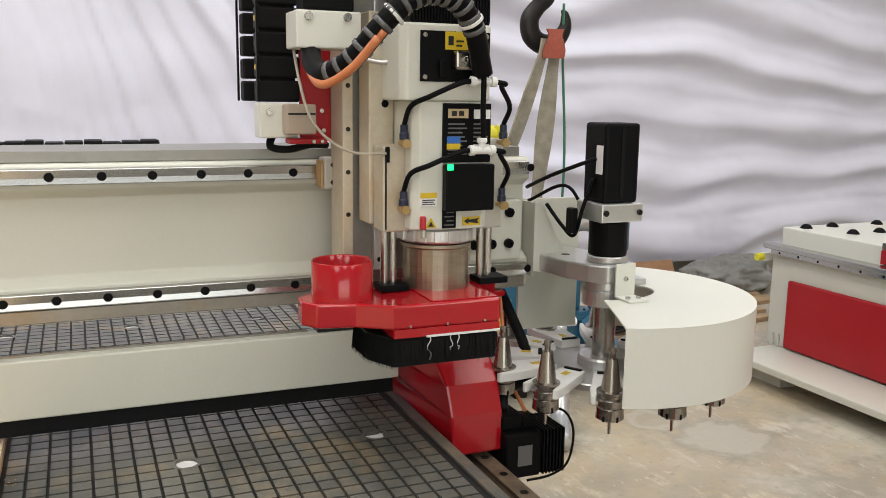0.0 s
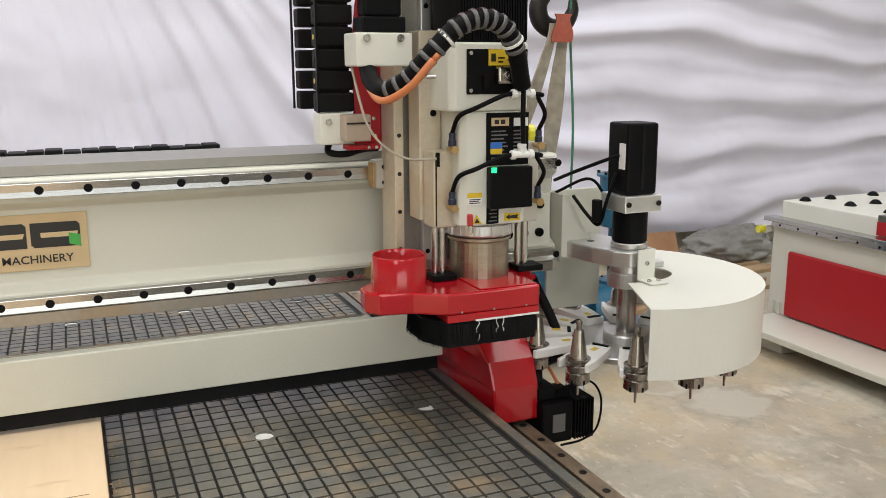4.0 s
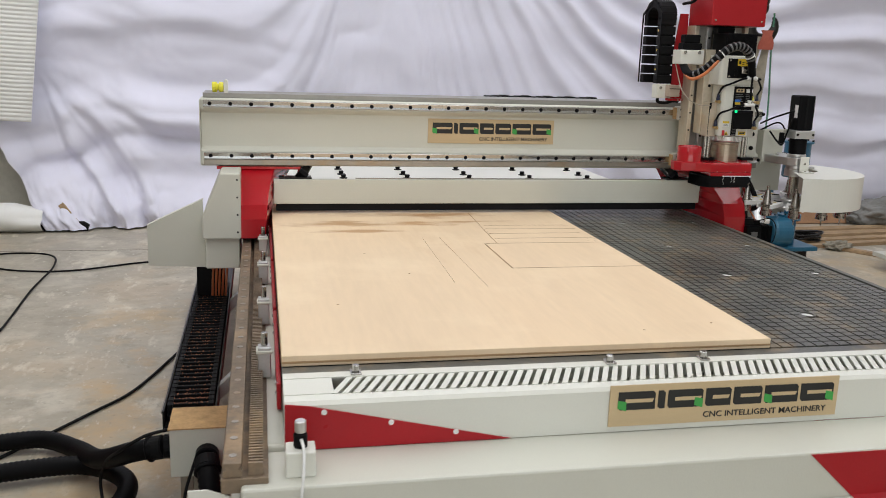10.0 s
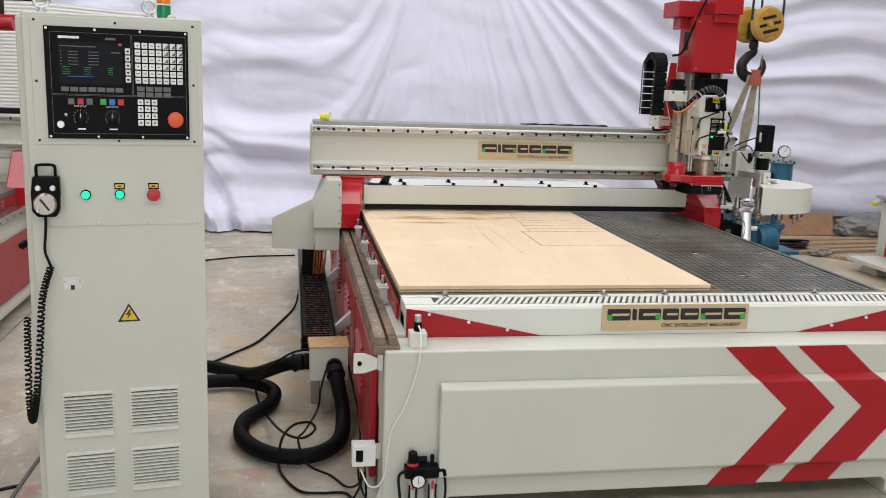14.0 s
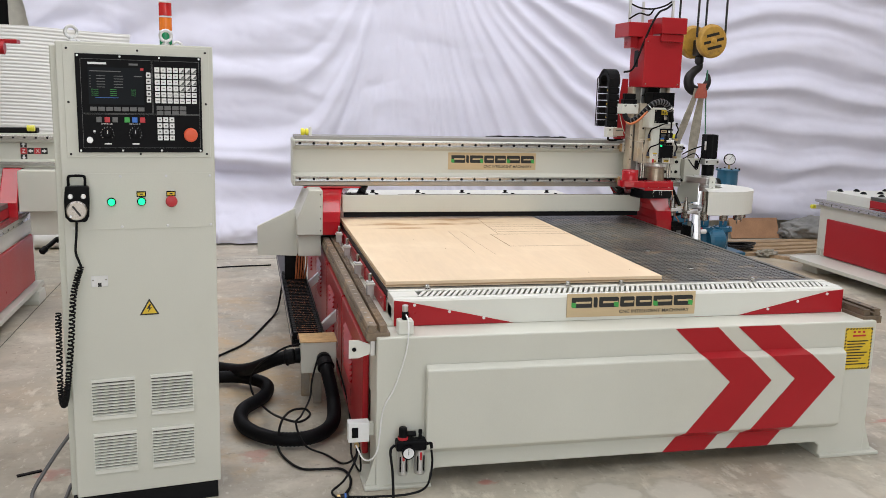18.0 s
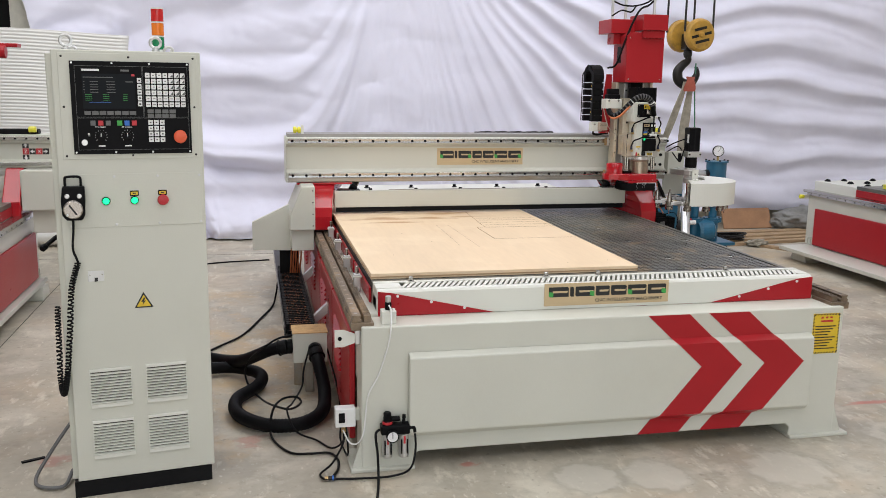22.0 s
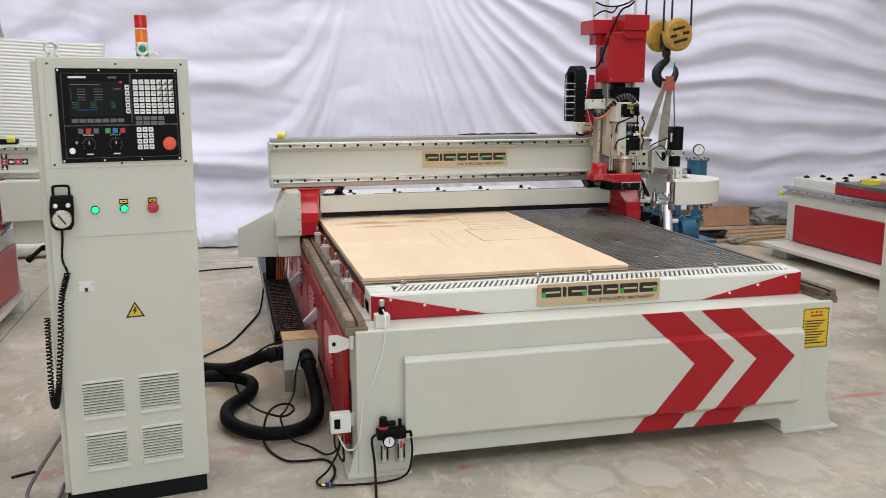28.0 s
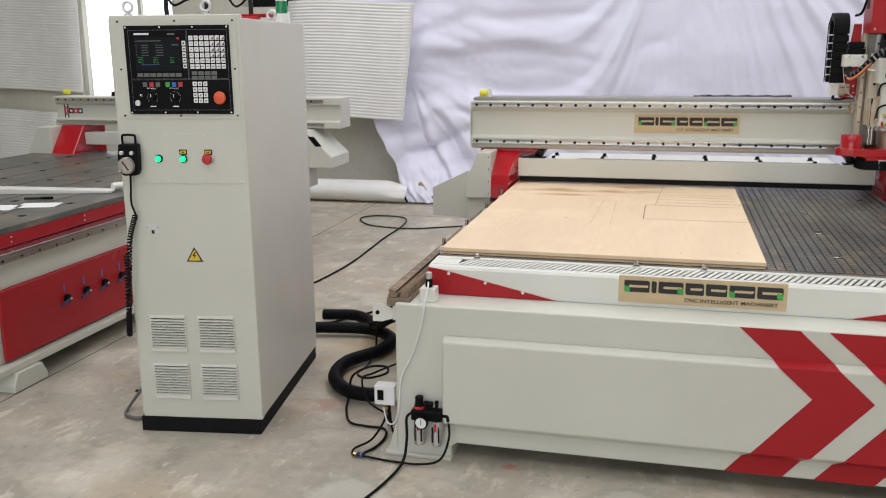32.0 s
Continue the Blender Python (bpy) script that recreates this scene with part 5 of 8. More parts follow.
def gantry_leg(mirror):
    rows = [(0.905, 1.938, 2.160), (0.88, 1.948, 2.125), (0.85, 1.957, 2.098), (0.82, 1.964, 2.082), (0.785, 1.968, 2.076), (0.73, 1.972, 2.078), (0.652, 1.978, 2.086)]
    bm = bmesh.new()
    rings = []
    for z, xi, xo in rows:
        yf = 1.605 if z < 0.78 else 1.605 + (GY + 0.01 - 1.605) * ((z - 0.77) / 0.135) ** 1.1
        xs = (1.95 - xi, 1.95 - xo) if mirror else (xi, xo)
        back = xs[0] + (0.10 if mirror else -0.10) * (z - 0.60) / 0.3
        rings.append([bm.verts.new(p) for p in ((xs[0], yf, z), (xs[1], yf, z), (xs[1], GY + 0.3, z), (back, GY + 0.3, z))])
    for ra, rb in zip(rings, rings[1:]):
        for k in range(4):
            j = (k + 1) % 4
            bm.faces.new((ra[k], ra[j], rb[j], rb[k]))
    bm.faces.new(rings[0])
    bm.faces.new(rings[-1])
    bmesh.ops.recalc_face_normals(bm, faces=bm.faces)
    return finish(bm, 0.005, 2, 50)


for mirror in (False, True):
    part("leg", gantry_leg(mirror), RED_BRIGHT, gantry, "glossy red steel gantry leg")
    part("leg_flange", box(*((1.83, 2.17) if not mirror else (-0.22, 0.12)), GY + 0.0, GY + 0.3, 0.9055, 0.9175, 0.002), RED_BRIGHT, gantry)
    x0, x1 = (1.955, 2.08) if not mirror else (-0.13, -0.005)
    part("leg_carriage", box(x0 + 0.01, x1 - 0.01, 1.68, 2.02, 0.633, 0.653, 0.003), IRON, gantry)
# drive housing and guide plate outside the left leg
hous = [(-0.20, 0.915), (-0.272, 0.74), (-0.272, 0.652), (-0.122, 0.652), (-0.122, 0.915)]
housing = part("drive_housing", prism(hous, "y", 1.6, 2.05, 0.006), CREAM, gantry, "white sheet drive housing")
for z in (0.68, 0.75, 0.82, 0.89):
    part("screw", bolt((-0.135, 1.6, z), (0, -1, 0), 0.004, 0.003), IRON, housing)
part("lower_housing", box(-0.262, -0.13, 1.63, 2.0, 0.525, 0.6515, 0.004), CREAM, gantry)
part("guide_plate", prism([(-0.492, 0.525), (-0.264, 0.515), (-0.274, 0.79), (-0.492, 0.685)], "y", 1.70, 1.706, 0.001), CREAM, gantry, "flat sheet guide plate")
part("guide_plate_edge", prism([(-0.492, 0.685), (-0.274, 0.79), (-0.274, 0.796), (-0.492, 0.691)], "y", 1.70, 1.74, 0), CREAM, gantry)
part("chain_anchor", box(-0.30, -0.17, 1.92, 2.05, 0.48, 0.524, 0.004), BLACK_MATT, gantry)
part("wire_bundle", joined(*[tube([(-0.25 + 0.015 * k, 1.96, 0.49), (-0.255 + 0.015 * k, 1.95 - 0.01 * k, 0.42), (-0.26 + 0.014 * k, 1.96, 0.32)], 0.005, 6) for k in range(5)]), COPPER, gantry)
drop = part("chain_drop", box(-0.325, -0.205, 1.97, 2.0, 0.318, 0.50, 0.002), BLACK_MATT, gantry)
for xb, d in ((-0.215, 1), (2.165, -1)):
    part("buffer_bracket", prism([(xb + d * 0.03, 1.2135), (xb + d * 0.045, 1.2135), (xb + d * 0.045, 1.262), (xb + d * 0.036, 1.268), (xb + d * 0.03, 1.262)], "y", GY + 0.03, GY + 0.075, 0.001), CREAM_SMOOTH, gantry)
    part("buffer", lathe([(0, 0), (0.019, 0), (0.021, 0.004), (0.021, 0.018), (0.014, 0.021), (0.014, 0.026), (0.021, 0.029), (0.019, 0.045), (0, 0.047)], (xb - d * 0.018, GY + 0.05, 1.236), (d, 0, 0), 20), YELLOW_RUBBER, gantry, "yellow rubber buffer")
logo(0.662, GY + 0.0265, 1.02, 0.565, 0.105, (0.95, GY + 0.0265, 1.02))

# drag chain lying along the beam top, behind the head
chain = thing("beam_drag_chain", (1.4, GY + 0.17, 1.19), "black plastic drag chain lying along the gantry beam", "drag chain")
for k in range(15):
    x = 0.98 + 0.036 * k
    part("link", box(x, x + 0.0345, GY + 0.28, GY + 0.34, 1.190, 1.214 + 0.002 * (k % 3), 0.003), BLACK_MATT, chain)
part("chain_shelf", box(0.9, 1.55, GY + 0.241, GY + 0.36, 1.182, 1.189, 0.001), STEEL_DUSTY, chain)

# ---- spindle head on its vertical slide ----
HX = 1.922  # middle of the column
SX, SY = 1.934, 1.597  # axis of the spindle
Z0 = 0.985  # top of the dust hood
head = thing("spindle_head", (HX, 1.7, 0.88), "routing spindle on its vertical slide with red covers", "spindle")
FY = GY - 0.012
SFY = 1.53  # front of the spindle body
DUSTY_ALU = mat("dust_coated_aluminium", (0.60, 0.53, 0.42), 0.5, 0.25, var=0.12, stain=(0.56, 0.38, 0.20), stain_amount=0.6, stain_scale=7)
GREY_BODY = mat("warm_grey_paint", (0.50, 0.48, 0.43), 0.42, var=0.05, scale=5, bump=0.03, stain=(0.42, 0.33, 0.22), stain_amount=0.35, stain_scale=6)
NOSE = mat("heat_tinted_steel", (0.40, 0.34, 0.27), 0.32, 0.9, var=0.12, scale=5, fine=60, stretch=(1, 1, 5), stain=(0.20, 0.13, 0.08), stain_amount=0.75, stain_scale=9)
FITTING = mat("blue_black_plastic", (0.012, 0.018, 0.05), 0.4)
part("saddle", box(HX - 0.125, HX + 0.115, FY - 0.03, FY - 0.012, 0.965, 1.185, 0.003), ALU, head)
for z in (1.172, 0.962):
    for dx in (-0.112, 0.085):
        blk_ = part("bearing_block", box(HX + dx - 0.036, HX + dx + 0.03, FY - 0.0315, FY + 0.008, z - 0.029, z + 0.029, 0.004), GREY_BODY, head)
        part("wiper", box(HX + dx - 0.041, HX + dx - 0.0365, FY - 0.028, FY + 0.004, z - 0.026, z + 0.024, 0.001), SAWDUST if dx < 0 else BLACK, blk_, "dust-caked rail wiper")
        for zz in (z - 0.016, z + 0.016):
            part("block_screw", bolt((HX + dx - 0.02, FY - 0.0315, zz), (0, -1, 0), 0.004, 0.002), IRON, blk_)
column = part("column", box(HX - 0.112, HX + 0.10, FY - 0.078, FY - 0.0305, 0.995, 1.55, 0.004), COLUMN, head, "machined steel slide column")
for dx in (-0.062, 0.05):
    part("slide_rail", box(HX + dx - 0.011, HX + dx + 0.011, FY - 0.094, FY - 0.0785, 1.0, 1.545, 0.002), ALU, column)
    for k in range(9):
        part("rail_bolt", bolt((HX + dx, FY - 0.094, 1.02 + 0.06 * k), (0, -1, 0), 0.005, 0.001), BLACK, column)
part("ball_screw", rod((HX - 0.006, FY - 0.092, 1.0), (HX - 0.006, FY - 0.092, 1.51), 0.009, 14), STEEL, head)
for xa, xb in ((-0.132, -0.1125), (0.1005, 0.118)):
    flank_ = part("column_flank", box(HX + xa, HX + xb, FY - 0.098, FY - 0.02, 1.008, 1.55, 0.002), DUSTY_ALU, head, "aluminium flank coated with pale dust")
    for k in range(7):
        part("flank_screw", bolt(((HX + xa) + 0.010, FY - 0.098, 1.03 + 0.075 * k), (0, -1, 0), 0.0042, 0.001), IRON, flank_)
# carriage plates that slide with the spindle
for xa, xb, za, zb in ((-0.103, -0.058, 1.095, 1.452), (0.082, 0.118, 1.095, 1.452)):
    pl_ = part("slide_plate", box(HX + xa, HX + xb, 1.620, 1.6785, za, zb, 0.003), DUSTY_ALU if xa < 0 else GREY_BODY, head, "slide plate with countersunk bolts")
    for z in (1.13, 1.22, 1.30, 1.37, 1.42):
        part("plate_bolt", bolt((HX + (xa + xb) / 2 + (0.006 if xa < 0 else 0), 1.620, z), (0, -1, 0), 0.0065, 0.001), BLACK, pl_)
part("back_plate", box(HX - 0.0575, HX + 0.0815, 1.662, 1.6785, 1.10, 1.44, 0.002), GREY_BODY, head)
part("coupling_block", joined(box(HX - 0.05, HX + 0.03, FY - 0.14, FY - 0.095, 1.515, 1.548, 0.003), box(HX - 0.03, HX + 0.014, FY - 0.125, FY - 0.095, 1.48, 1.5145, 0.003)), BLACK, head, "black coupling block below the motor")


def eight_sided(x0, x1, y0, y1, c):
    """A box outline from above with its front corners cut."""
    return [(x0 + c, y0), (x1 - c, y0), (x1, y0 + c), (x1, y1), (x0, y1), (x0, y0 + c)]


body = part("spindle_body", prism(eight_sided(SX - 0.069, SX + 0.069, SFY, 1.660, 0.012), "z", 1.094, 1.306, 0.003), CREAM_SMOOTH, head, "grey-white air-cooled spindle body")
part("spindle_cap", prism(eight_sided(SX - 0.092, SX + 0.070, SFY - 0.003, 1.660, 0.010), "z", 1.3065, 1.429, 0.004), CREAM_SMOOTH, body)
fan = part("fan_housing", box(SX - 0.072, SX + 0.069, SFY + 0.008, 1.655, 1.4295, 1.520, 0.004), BLACK, head, "black ribbed fan housing")
for k in range(26):
    part("fan_rib", box(SX - 0.070 + 0.0053 * k, SX - 0.0672 + 0.0053 * k, SFY + 0.0035, SFY + 0.0078, 1.434, 1.516, 0), BLACK, fan)
cpl = part("connector_plate", box(SX - 0.060, SX + 0.062, SFY - 0.0065, SFY - 0.0032, 1.337, 1.417, 0.001), BLACK, body, "black connector plate")
for dx in (-0.053, 0.055):
    for z in (1.344, 1.410):
        part("plate_screw", bolt((SX + dx, SFY - 0.0065, z), (0, -1, 0), 0.004, 0.003), STEEL, cpl)
part("yellow_tag", box(SX - 0.018, SX + 0.050, SFY - 0.0078, SFY - 0.0067, 1.388, 1.4165, 0), YELLOW, cpl)
for xa, za, w, h in ((-0.013, 1.395, 0.009, 0.014), (0.001, 1.400, 0.013, 0.003), (0.001, 1.393, 0.010, 0.003), (0.020, 1.396, 0.022, 0.004)):
    part("tag_mark", box(SX + xa, SX + xa + w, SFY - 0.0084, SFY - 0.0079, za, za + h, 0), INK, cpl)
plug = part("cable_plug", box(SX - 0.008, SX + 0.026, SFY - 0.030, SFY - 0.0067, 1.356, 1.386, 0.004), TOOL, cpl, "metal cable plug")
part("plug_screw", bolt((SX + 0.008, SFY - 0.030, 1.371), (0, -1, 0), 0.006, 0.004), STEEL, plug)
for xa, xb in ((-0.030, -0.020), (0.030, 0.050)):
    part("plug_block", box(SX + xa, SX + xb, SFY - 0.016, SFY - 0.0067, 1.345, 1.372, 0.002), BLACK, cpl)
term = part("rating_plate", box(SX - 0.019, SX + 0.068, SFY - 0.004, SFY - 0.0005, 1.206, 1.303, 0.001), BLACK, body, "black rating plate")
part("plate_band", box(SX - 0.010, SX + 0.026, SFY - 0.0050, SFY - 0.0042, 1.279, 1.294, 0), SIGN, term)
for dx in (0.0, 0.013):
    part("band_mark", box(SX - 0.004 + dx, SX + 0.005 + dx, SFY - 0.0056, SFY - 0.0051, 1.2825, 1.2905, 0), INK, term)
part("plate_band", box(SX + 0.036, SX + 0.066, SFY - 0.0050, SFY - 0.0042, 1.278, 1.293, 0), WHITE_INK, term)
for k in range(8):
    part("plate_text", box(SX - 0.010, SX + 0.024 - 0.004 * (k % 3), SFY - 0.0048, SFY - 0.0042, 1.219 + 0.007 * k, 1.2215 + 0.007 * k, 0), GREY_KEY, term)
    part("plate_text", box(SX + 0.036, SX + 0.062 - 0.003 * (k * 5 % 4), SFY - 0.0048, SFY - 0.0042, 1.219 + 0.007 * k, 1.2215 + 0.007 * k, 0), GREY_KEY, term)
part("blue_sticker", box(SX - 0.012, SX + 0.012, SFY - 0.0056, SFY - 0.0049, 1.238, 1.249, 0), BLUE_KEY, term)
part("yellow_sticker", box(SX - 0.012, SX + 0.012, SFY - 0.0056, SFY - 0.0049, 1.228, 1.2375, 0), YELLOW, term)
part("pale_sticker", box(SX + 0.036, SX + 0.064, SFY - 0.0056, SFY - 0.0049, 1.226, 1.236, 0), WHITE_INK, term)
tbox = part("terminal_box", box(SX - 0.018, SX + 0.069, SFY - 0.022, SFY - 0.0005, 1.127, 1.204, 0.003), BLACK, body, "black terminal box")
part("green_lamp", box(SX - 0.018, SX - 0.007, SFY - 0.0235, SFY - 0.0222, 1.195, 1.205, 0.001), GREEN_GLOW, tbox)
note = part("warning_text", box(SX - 0.056, SX - 0.027, SFY - 0.0016, SFY - 0.0003, 1.135, 1.1475, 0), WHITE_INK, body)
for k in range(3):
    part("note_line", box(SX - 0.053, SX - 0.030 - 0.003 * (k == 1), SFY - 0.0022, SFY - 0.0017, 1.1372 + 0.0034 * k, 1.1388 + 0.0034 * k, 0), INK, note)
part("warning_band", box(SX - 0.056, SX - 0.027, SFY - 0.0016, SFY - 0.0003, 1.148, 1.157, 0), YELLOW, body)
part("arrow_tag", box(SX + 0.020, SX + 0.053, SFY - 0.0016, SFY - 0.0003, 1.100, 1.1145, 0), YELLOW, body)
part("arrow", prism([(SX + 0.022, 1.1072), (SX + 0.031, 1.1125), (SX + 0.031, 1.1095), (SX + 0.050, 1.1115), (SX + 0.047, 1.1072), (SX + 0.050, 1.103), (SX + 0.031, 1.105), (SX + 0.031, 1.102)], "y", SFY - 0.0024, SFY - 0.0017, 0), INK, body)
part("hazard_tag", prism([(SX - 0.047, 1.0985), (SX - 0.027, 1.0985), (SX - 0.037, 1.1155)], "y", SFY - 0.0016, SFY - 0.0003, 0), YELLOW, body)
part("hazard_mark", prism([(SX - 0.042, 1.1005), (SX - 0.032, 1.1005), (SX - 0.037, 1.109)], "y", SFY - 0.0022, SFY - 0.0017, 0), INK, body)
spec = part("spec_tag", box(SX - 0.017, SX + 0.008, SFY - 0.0016, SFY - 0.0003, 1.0965, 1.130, 0), BLACK, body)
for k in range(4):
    part("spec_line", box(SX - 0.013 + 0.004 * (k % 2), SX + 0.004, SFY - 0.0022, SFY - 0.0017, 1.101 + 0.007 * k, 1.103 + 0.007 * k, 0), GREY_KEY, spec)
part("red_cap", lathe([(0, 0), (0.0055, 0), (0.0055, 0.018), (0.004, 0.021), (0, 0.021)], (SX - 0.053, SFY - 0.006, 1.098), (0, 0, 1), 12), RED_BUTTON, body)
part("air_nipple", rod((SX - 0.052, SFY - 0.006, 1.083), (SX - 0.052, SFY - 0.006, 1.0975), 0.005, 12, 0.001), STEEL, body)
ring = part("nose_ring", lathe([(0, 0), (0.062, 0), (0.065, 0.004), (0.065, 0.022), (0.060, 0.0255), (0, 0.0255)], (SX, SY, 1.068), (0, 0, 1), 36), ALU, head)
for k in range(18):
    a = 2 * math.pi * k / 18
    part("ring_lug", box(-0.005, 0.005, 0.061, 0.069, 1.071, 1.091, 0.001, m=Matrix.Translation((SX, SY, 0)) @ Matrix.Rotation(a, 4, "Z")), ALU, ring)
part("nose", lathe([(0, 0), (0.060, 0), (0.060, 0.004), (0.058, 0.006), (0.058, 0.078), (0.062, 0.081), (0.062, 0.0865), (0, 0.0865)], (SX, SY, Z0 - 0.006), (0, 0, 1), 40), NOSE, head, "bare steel spindle nose with brown heat marks", smooth=False)
# hood lifting cylinders on both sides
for xa, xb, yf, za, zb, rods, fits, fa, fb in ((-0.108, -0.057, 1.568, 1.088, 1.232, (-0.099, -0.084), -0.077, -0.112, -0.062), (0.070, 0.118, 1.576, 1.086, 1.242, (0.084, 0.099), 0.108, 0.074, 0.130)):
    cyl = part("air_cylinder", box(SX + xa, SX + xb, yf, 1.6195, za, zb, 0.003), DUSTY_ALU if xa < 0 else GREY_BODY, head, "slim aluminium air cylinder")
    part("cylinder_groove", box(SX + xa + 0.004, SX + xa + 0.007, yf - 0.0006, yf + 0.001, za + 0.004, zb - 0.004, 0), IRON, cyl)
    for rx_ in rods:
        part("guide_rod", rod((SX + rx_, yf + 0.018, Z0 + 0.010), (SX + rx_, yf + 0.018, za), 0.0068, 16), STEEL, head)
    part("rod_foot", box(SX + fa, SX + fb, yf - 0.006, yf + 0.040, Z0 + 0.0005, Z0 + 0.0125, 0.002), BLACK, head)
    for zf, zt in ((1.243, 1.338), (1.134, 1.228)):
        d = -1 if xa < 0 else 1
        xf = SX + fits
        part("line_fitting", lathe([(0, 0), (0.0075, 0), (0.0075, 0.010), (0.0062, 0.012), (0.0062, 0.024), (0, 0.024)], (xf, yf - 0.016, zf), (0, 0, 1), 14), FITTING, head, "blue-black push-in fitting")
        part("brass_fitting", joined(rod((xf, yf - 0.016, zf - 0.006), (xf, yf + 0.0, zf - 0.006), 0.005, 10), lathe([(0, 0), (0.008, 0), (0.008, 0.008), (0, 0.008)], (xf, yf - 0.022, zf - 0.006), (0, -1, 0), 6)), BRASS, head)
        xt = SX + 0.038 + d * 0.020
        line = [(xt, SFY - 0.034, zt), (xt + d * 0.020, SFY - 0.034, zt - 0.003), (xf - d * 0.030, SFY - 0.020, zt - 0.024 if d < 0 else zt - 0.008), (xf - d * 0.004, SFY + 0.0, zf + 0.055), (xf, yf - 0.016, zf + 0.024)]
        part("air_line", tube(line, 0.0043, 10, 10), BLACK, head, smooth=True)
for z in (1.338, 1.228):
    part("air_tee", joined(*[rod((SX + 0.038 + u, SFY - 0.034, z), (SX + 0.038 + v, SFY - 0.034, z), r, 14, 0.001) for u, v, r in ((-0.021, 0.021, 0.0062), (-0.023, -0.013, 0.0085), (0.013, 0.023, 0.0085))], rod((SX + 0.038, SFY - 0.034, z), (SX + 0.038, SFY - 0.034, z + 0.018), 0.0062, 14, 0.001), rod((SX + 0.038, SFY - 0.034, z + 0.012), (SX + 0.038, SFY - 0.034, z + 0.020), 0.0085, 14, 0.001)), WHITE_PLASTIC, head, "white push-in air tee")
part("sensor_clip", box(SX - 0.104, SX - 0.098, 1.560, 1.5678, 1.205, 1.231, 0.001), BLACK, head)
# dust hood: flat red duct with round inlet, black brush skirt below
hood_out = [(1.682, 1.548), (1.700, 1.518), (1.760, 1.506), (1.812, 1.470), (1.999, 1.470), (2.002, 1.474), (2.002, 1.600), (2.060, 1.612), (2.060, 1.665), (1.860, 1.672), (1.720, 1.618), (1.684, 1.585)]
hood = part("dust_hood", prism(hood_out, "z", Z0 - 0.040, Z0, 0.004), RED_BRIGHT, head, "bright red dust extraction hood")
part("hood_box", prism([(1.813, 1.4712), (2.0005, 1.4712), (2.0005, 1.665), (1.865, 1.668), (1.813, 1.650)], "z", Z0 - 0.055, Z0 - 0.0402, 0.001), RED_BRIGHT, head)
part("hood_seam", box(1.868, 2.000, 1.4692, 1.4706, Z0 - 0.056, Z0 - 0.0525, 0), WHITE_PLASTIC, head)
for x in (1.840, 1.905, 1.972):
    part("hood_screw", bolt((x, 1.470, Z0 - 0.036), (0, -1, 0), 0.0022, 0.0015), STEEL, hood)
part("hood_lid", box(1.880, 1.9985, 1.478, 1.600, Z0 + 0.0002, Z0 + 0.0022, 0.001), RED_BRIGHT, hood)
part("dust_inlet", lathe([(0.0475, 0), (0.0475, 0.062), (0.049, 0.0635), (0.0505, 0.062), (0.0505, 0)], (1.754, 1.562, Z0 - 0.001), (0, 0, 1), 40), RED_BRIGHT, head, "open red round duct stub", smooth=True)
skirt = [(1.816, 1.478), (1.996, 1.478), (1.996, 1.655), (1.820, 1.655), (1.788, 1.610), (1.788, 1.535)]
brush = part("brush_skirt", prism(skirt, "z", Z0 - 0.104, Z0 - 0.0555, 0.001), BLACK_MATT, head, "black bristle skirt")
bris_v, bris_f = [], []
rng = random.Random(11)
for k in range(1200):
    i = rng.randrange(6)
    (xa, ya), (xb, yb) = skirt[i], skirt[(i + 1) % 6]
    u = rng.random()
    x, y = xa + (xb - xa) * u, ya + (yb - ya) * u
    dx, dy = (x - SX) * 0.02, (y - SY) * 0.03
    b = len(bris_v)
    bris_v += [(x - 0.0008, y + dy, Z0 - 0.060), (x + 0.0008, y + dy, Z0 - 0.060), (x + dx + rng.uniform(-0.003, 0.003), y + 2 * dy - 0.0005, Z0 - 0.104 - rng.uniform(0, 0.005))]
    bris_f.append((b, b + 1, b + 2))
me = bpy.data.meshes.new("bristles")
me.from_pydata(bris_v, [], bris_f)
me.transform(BASE[head].inverted())
me.materials.append(BLACK_MATT)
ob = tagged(new("bristles", me), kind="stuff")
ob.parent = brush
for x, w in ((1.873, 1.0), (1.915, -0.8), (1.925, 0.6)):
    part("frayed_thread", tube([(x, 1.4745, Z0 - 0.054), (x + 0.004 * w, 1.4735, Z0 - 0.062), (x - 0.002 * w, 1.474, Z0 - 0.074), (x + 0.005 * w, 1.4735, Z0 - 0.086 if w > 0.9 else Z0 - 0.078), (x + 0.002 * w, 1.4745, Z0 - 0.096 if w > 0.9 else Z0 - 0.083)], 0.0009, 5), WHITE_PLASTIC, brush)
# red covers over the slide motor
CB = 1.55  # bottom edge of the motor cover
mc = part("motor_cover", prism([(HX - 0.128, CB), (HX + 0.118, CB), (HX + 0.118, CB + 0.305), (HX - 0.105, CB + 0.305), (HX - 0.128, CB + 0.285)], "y", FY - 0.225, FY - 0.02, 0.003), RED, head, "red sheet motor cover")
part("cover_slot", box(HX - 0.1305, HX - 0.1283, FY - 0.14, FY - 0.085, CB + 0.12, CB + 0.22, 0), BLACK, mc)
for z in (CB + 0.02, CB + 0.27):
    for dx in (-0.11, 0.10):
        part("cover_screw", bolt((HX + dx, FY - 0.225, z), (0, -1, 0), 0.0045, 0.002), STEEL, mc)
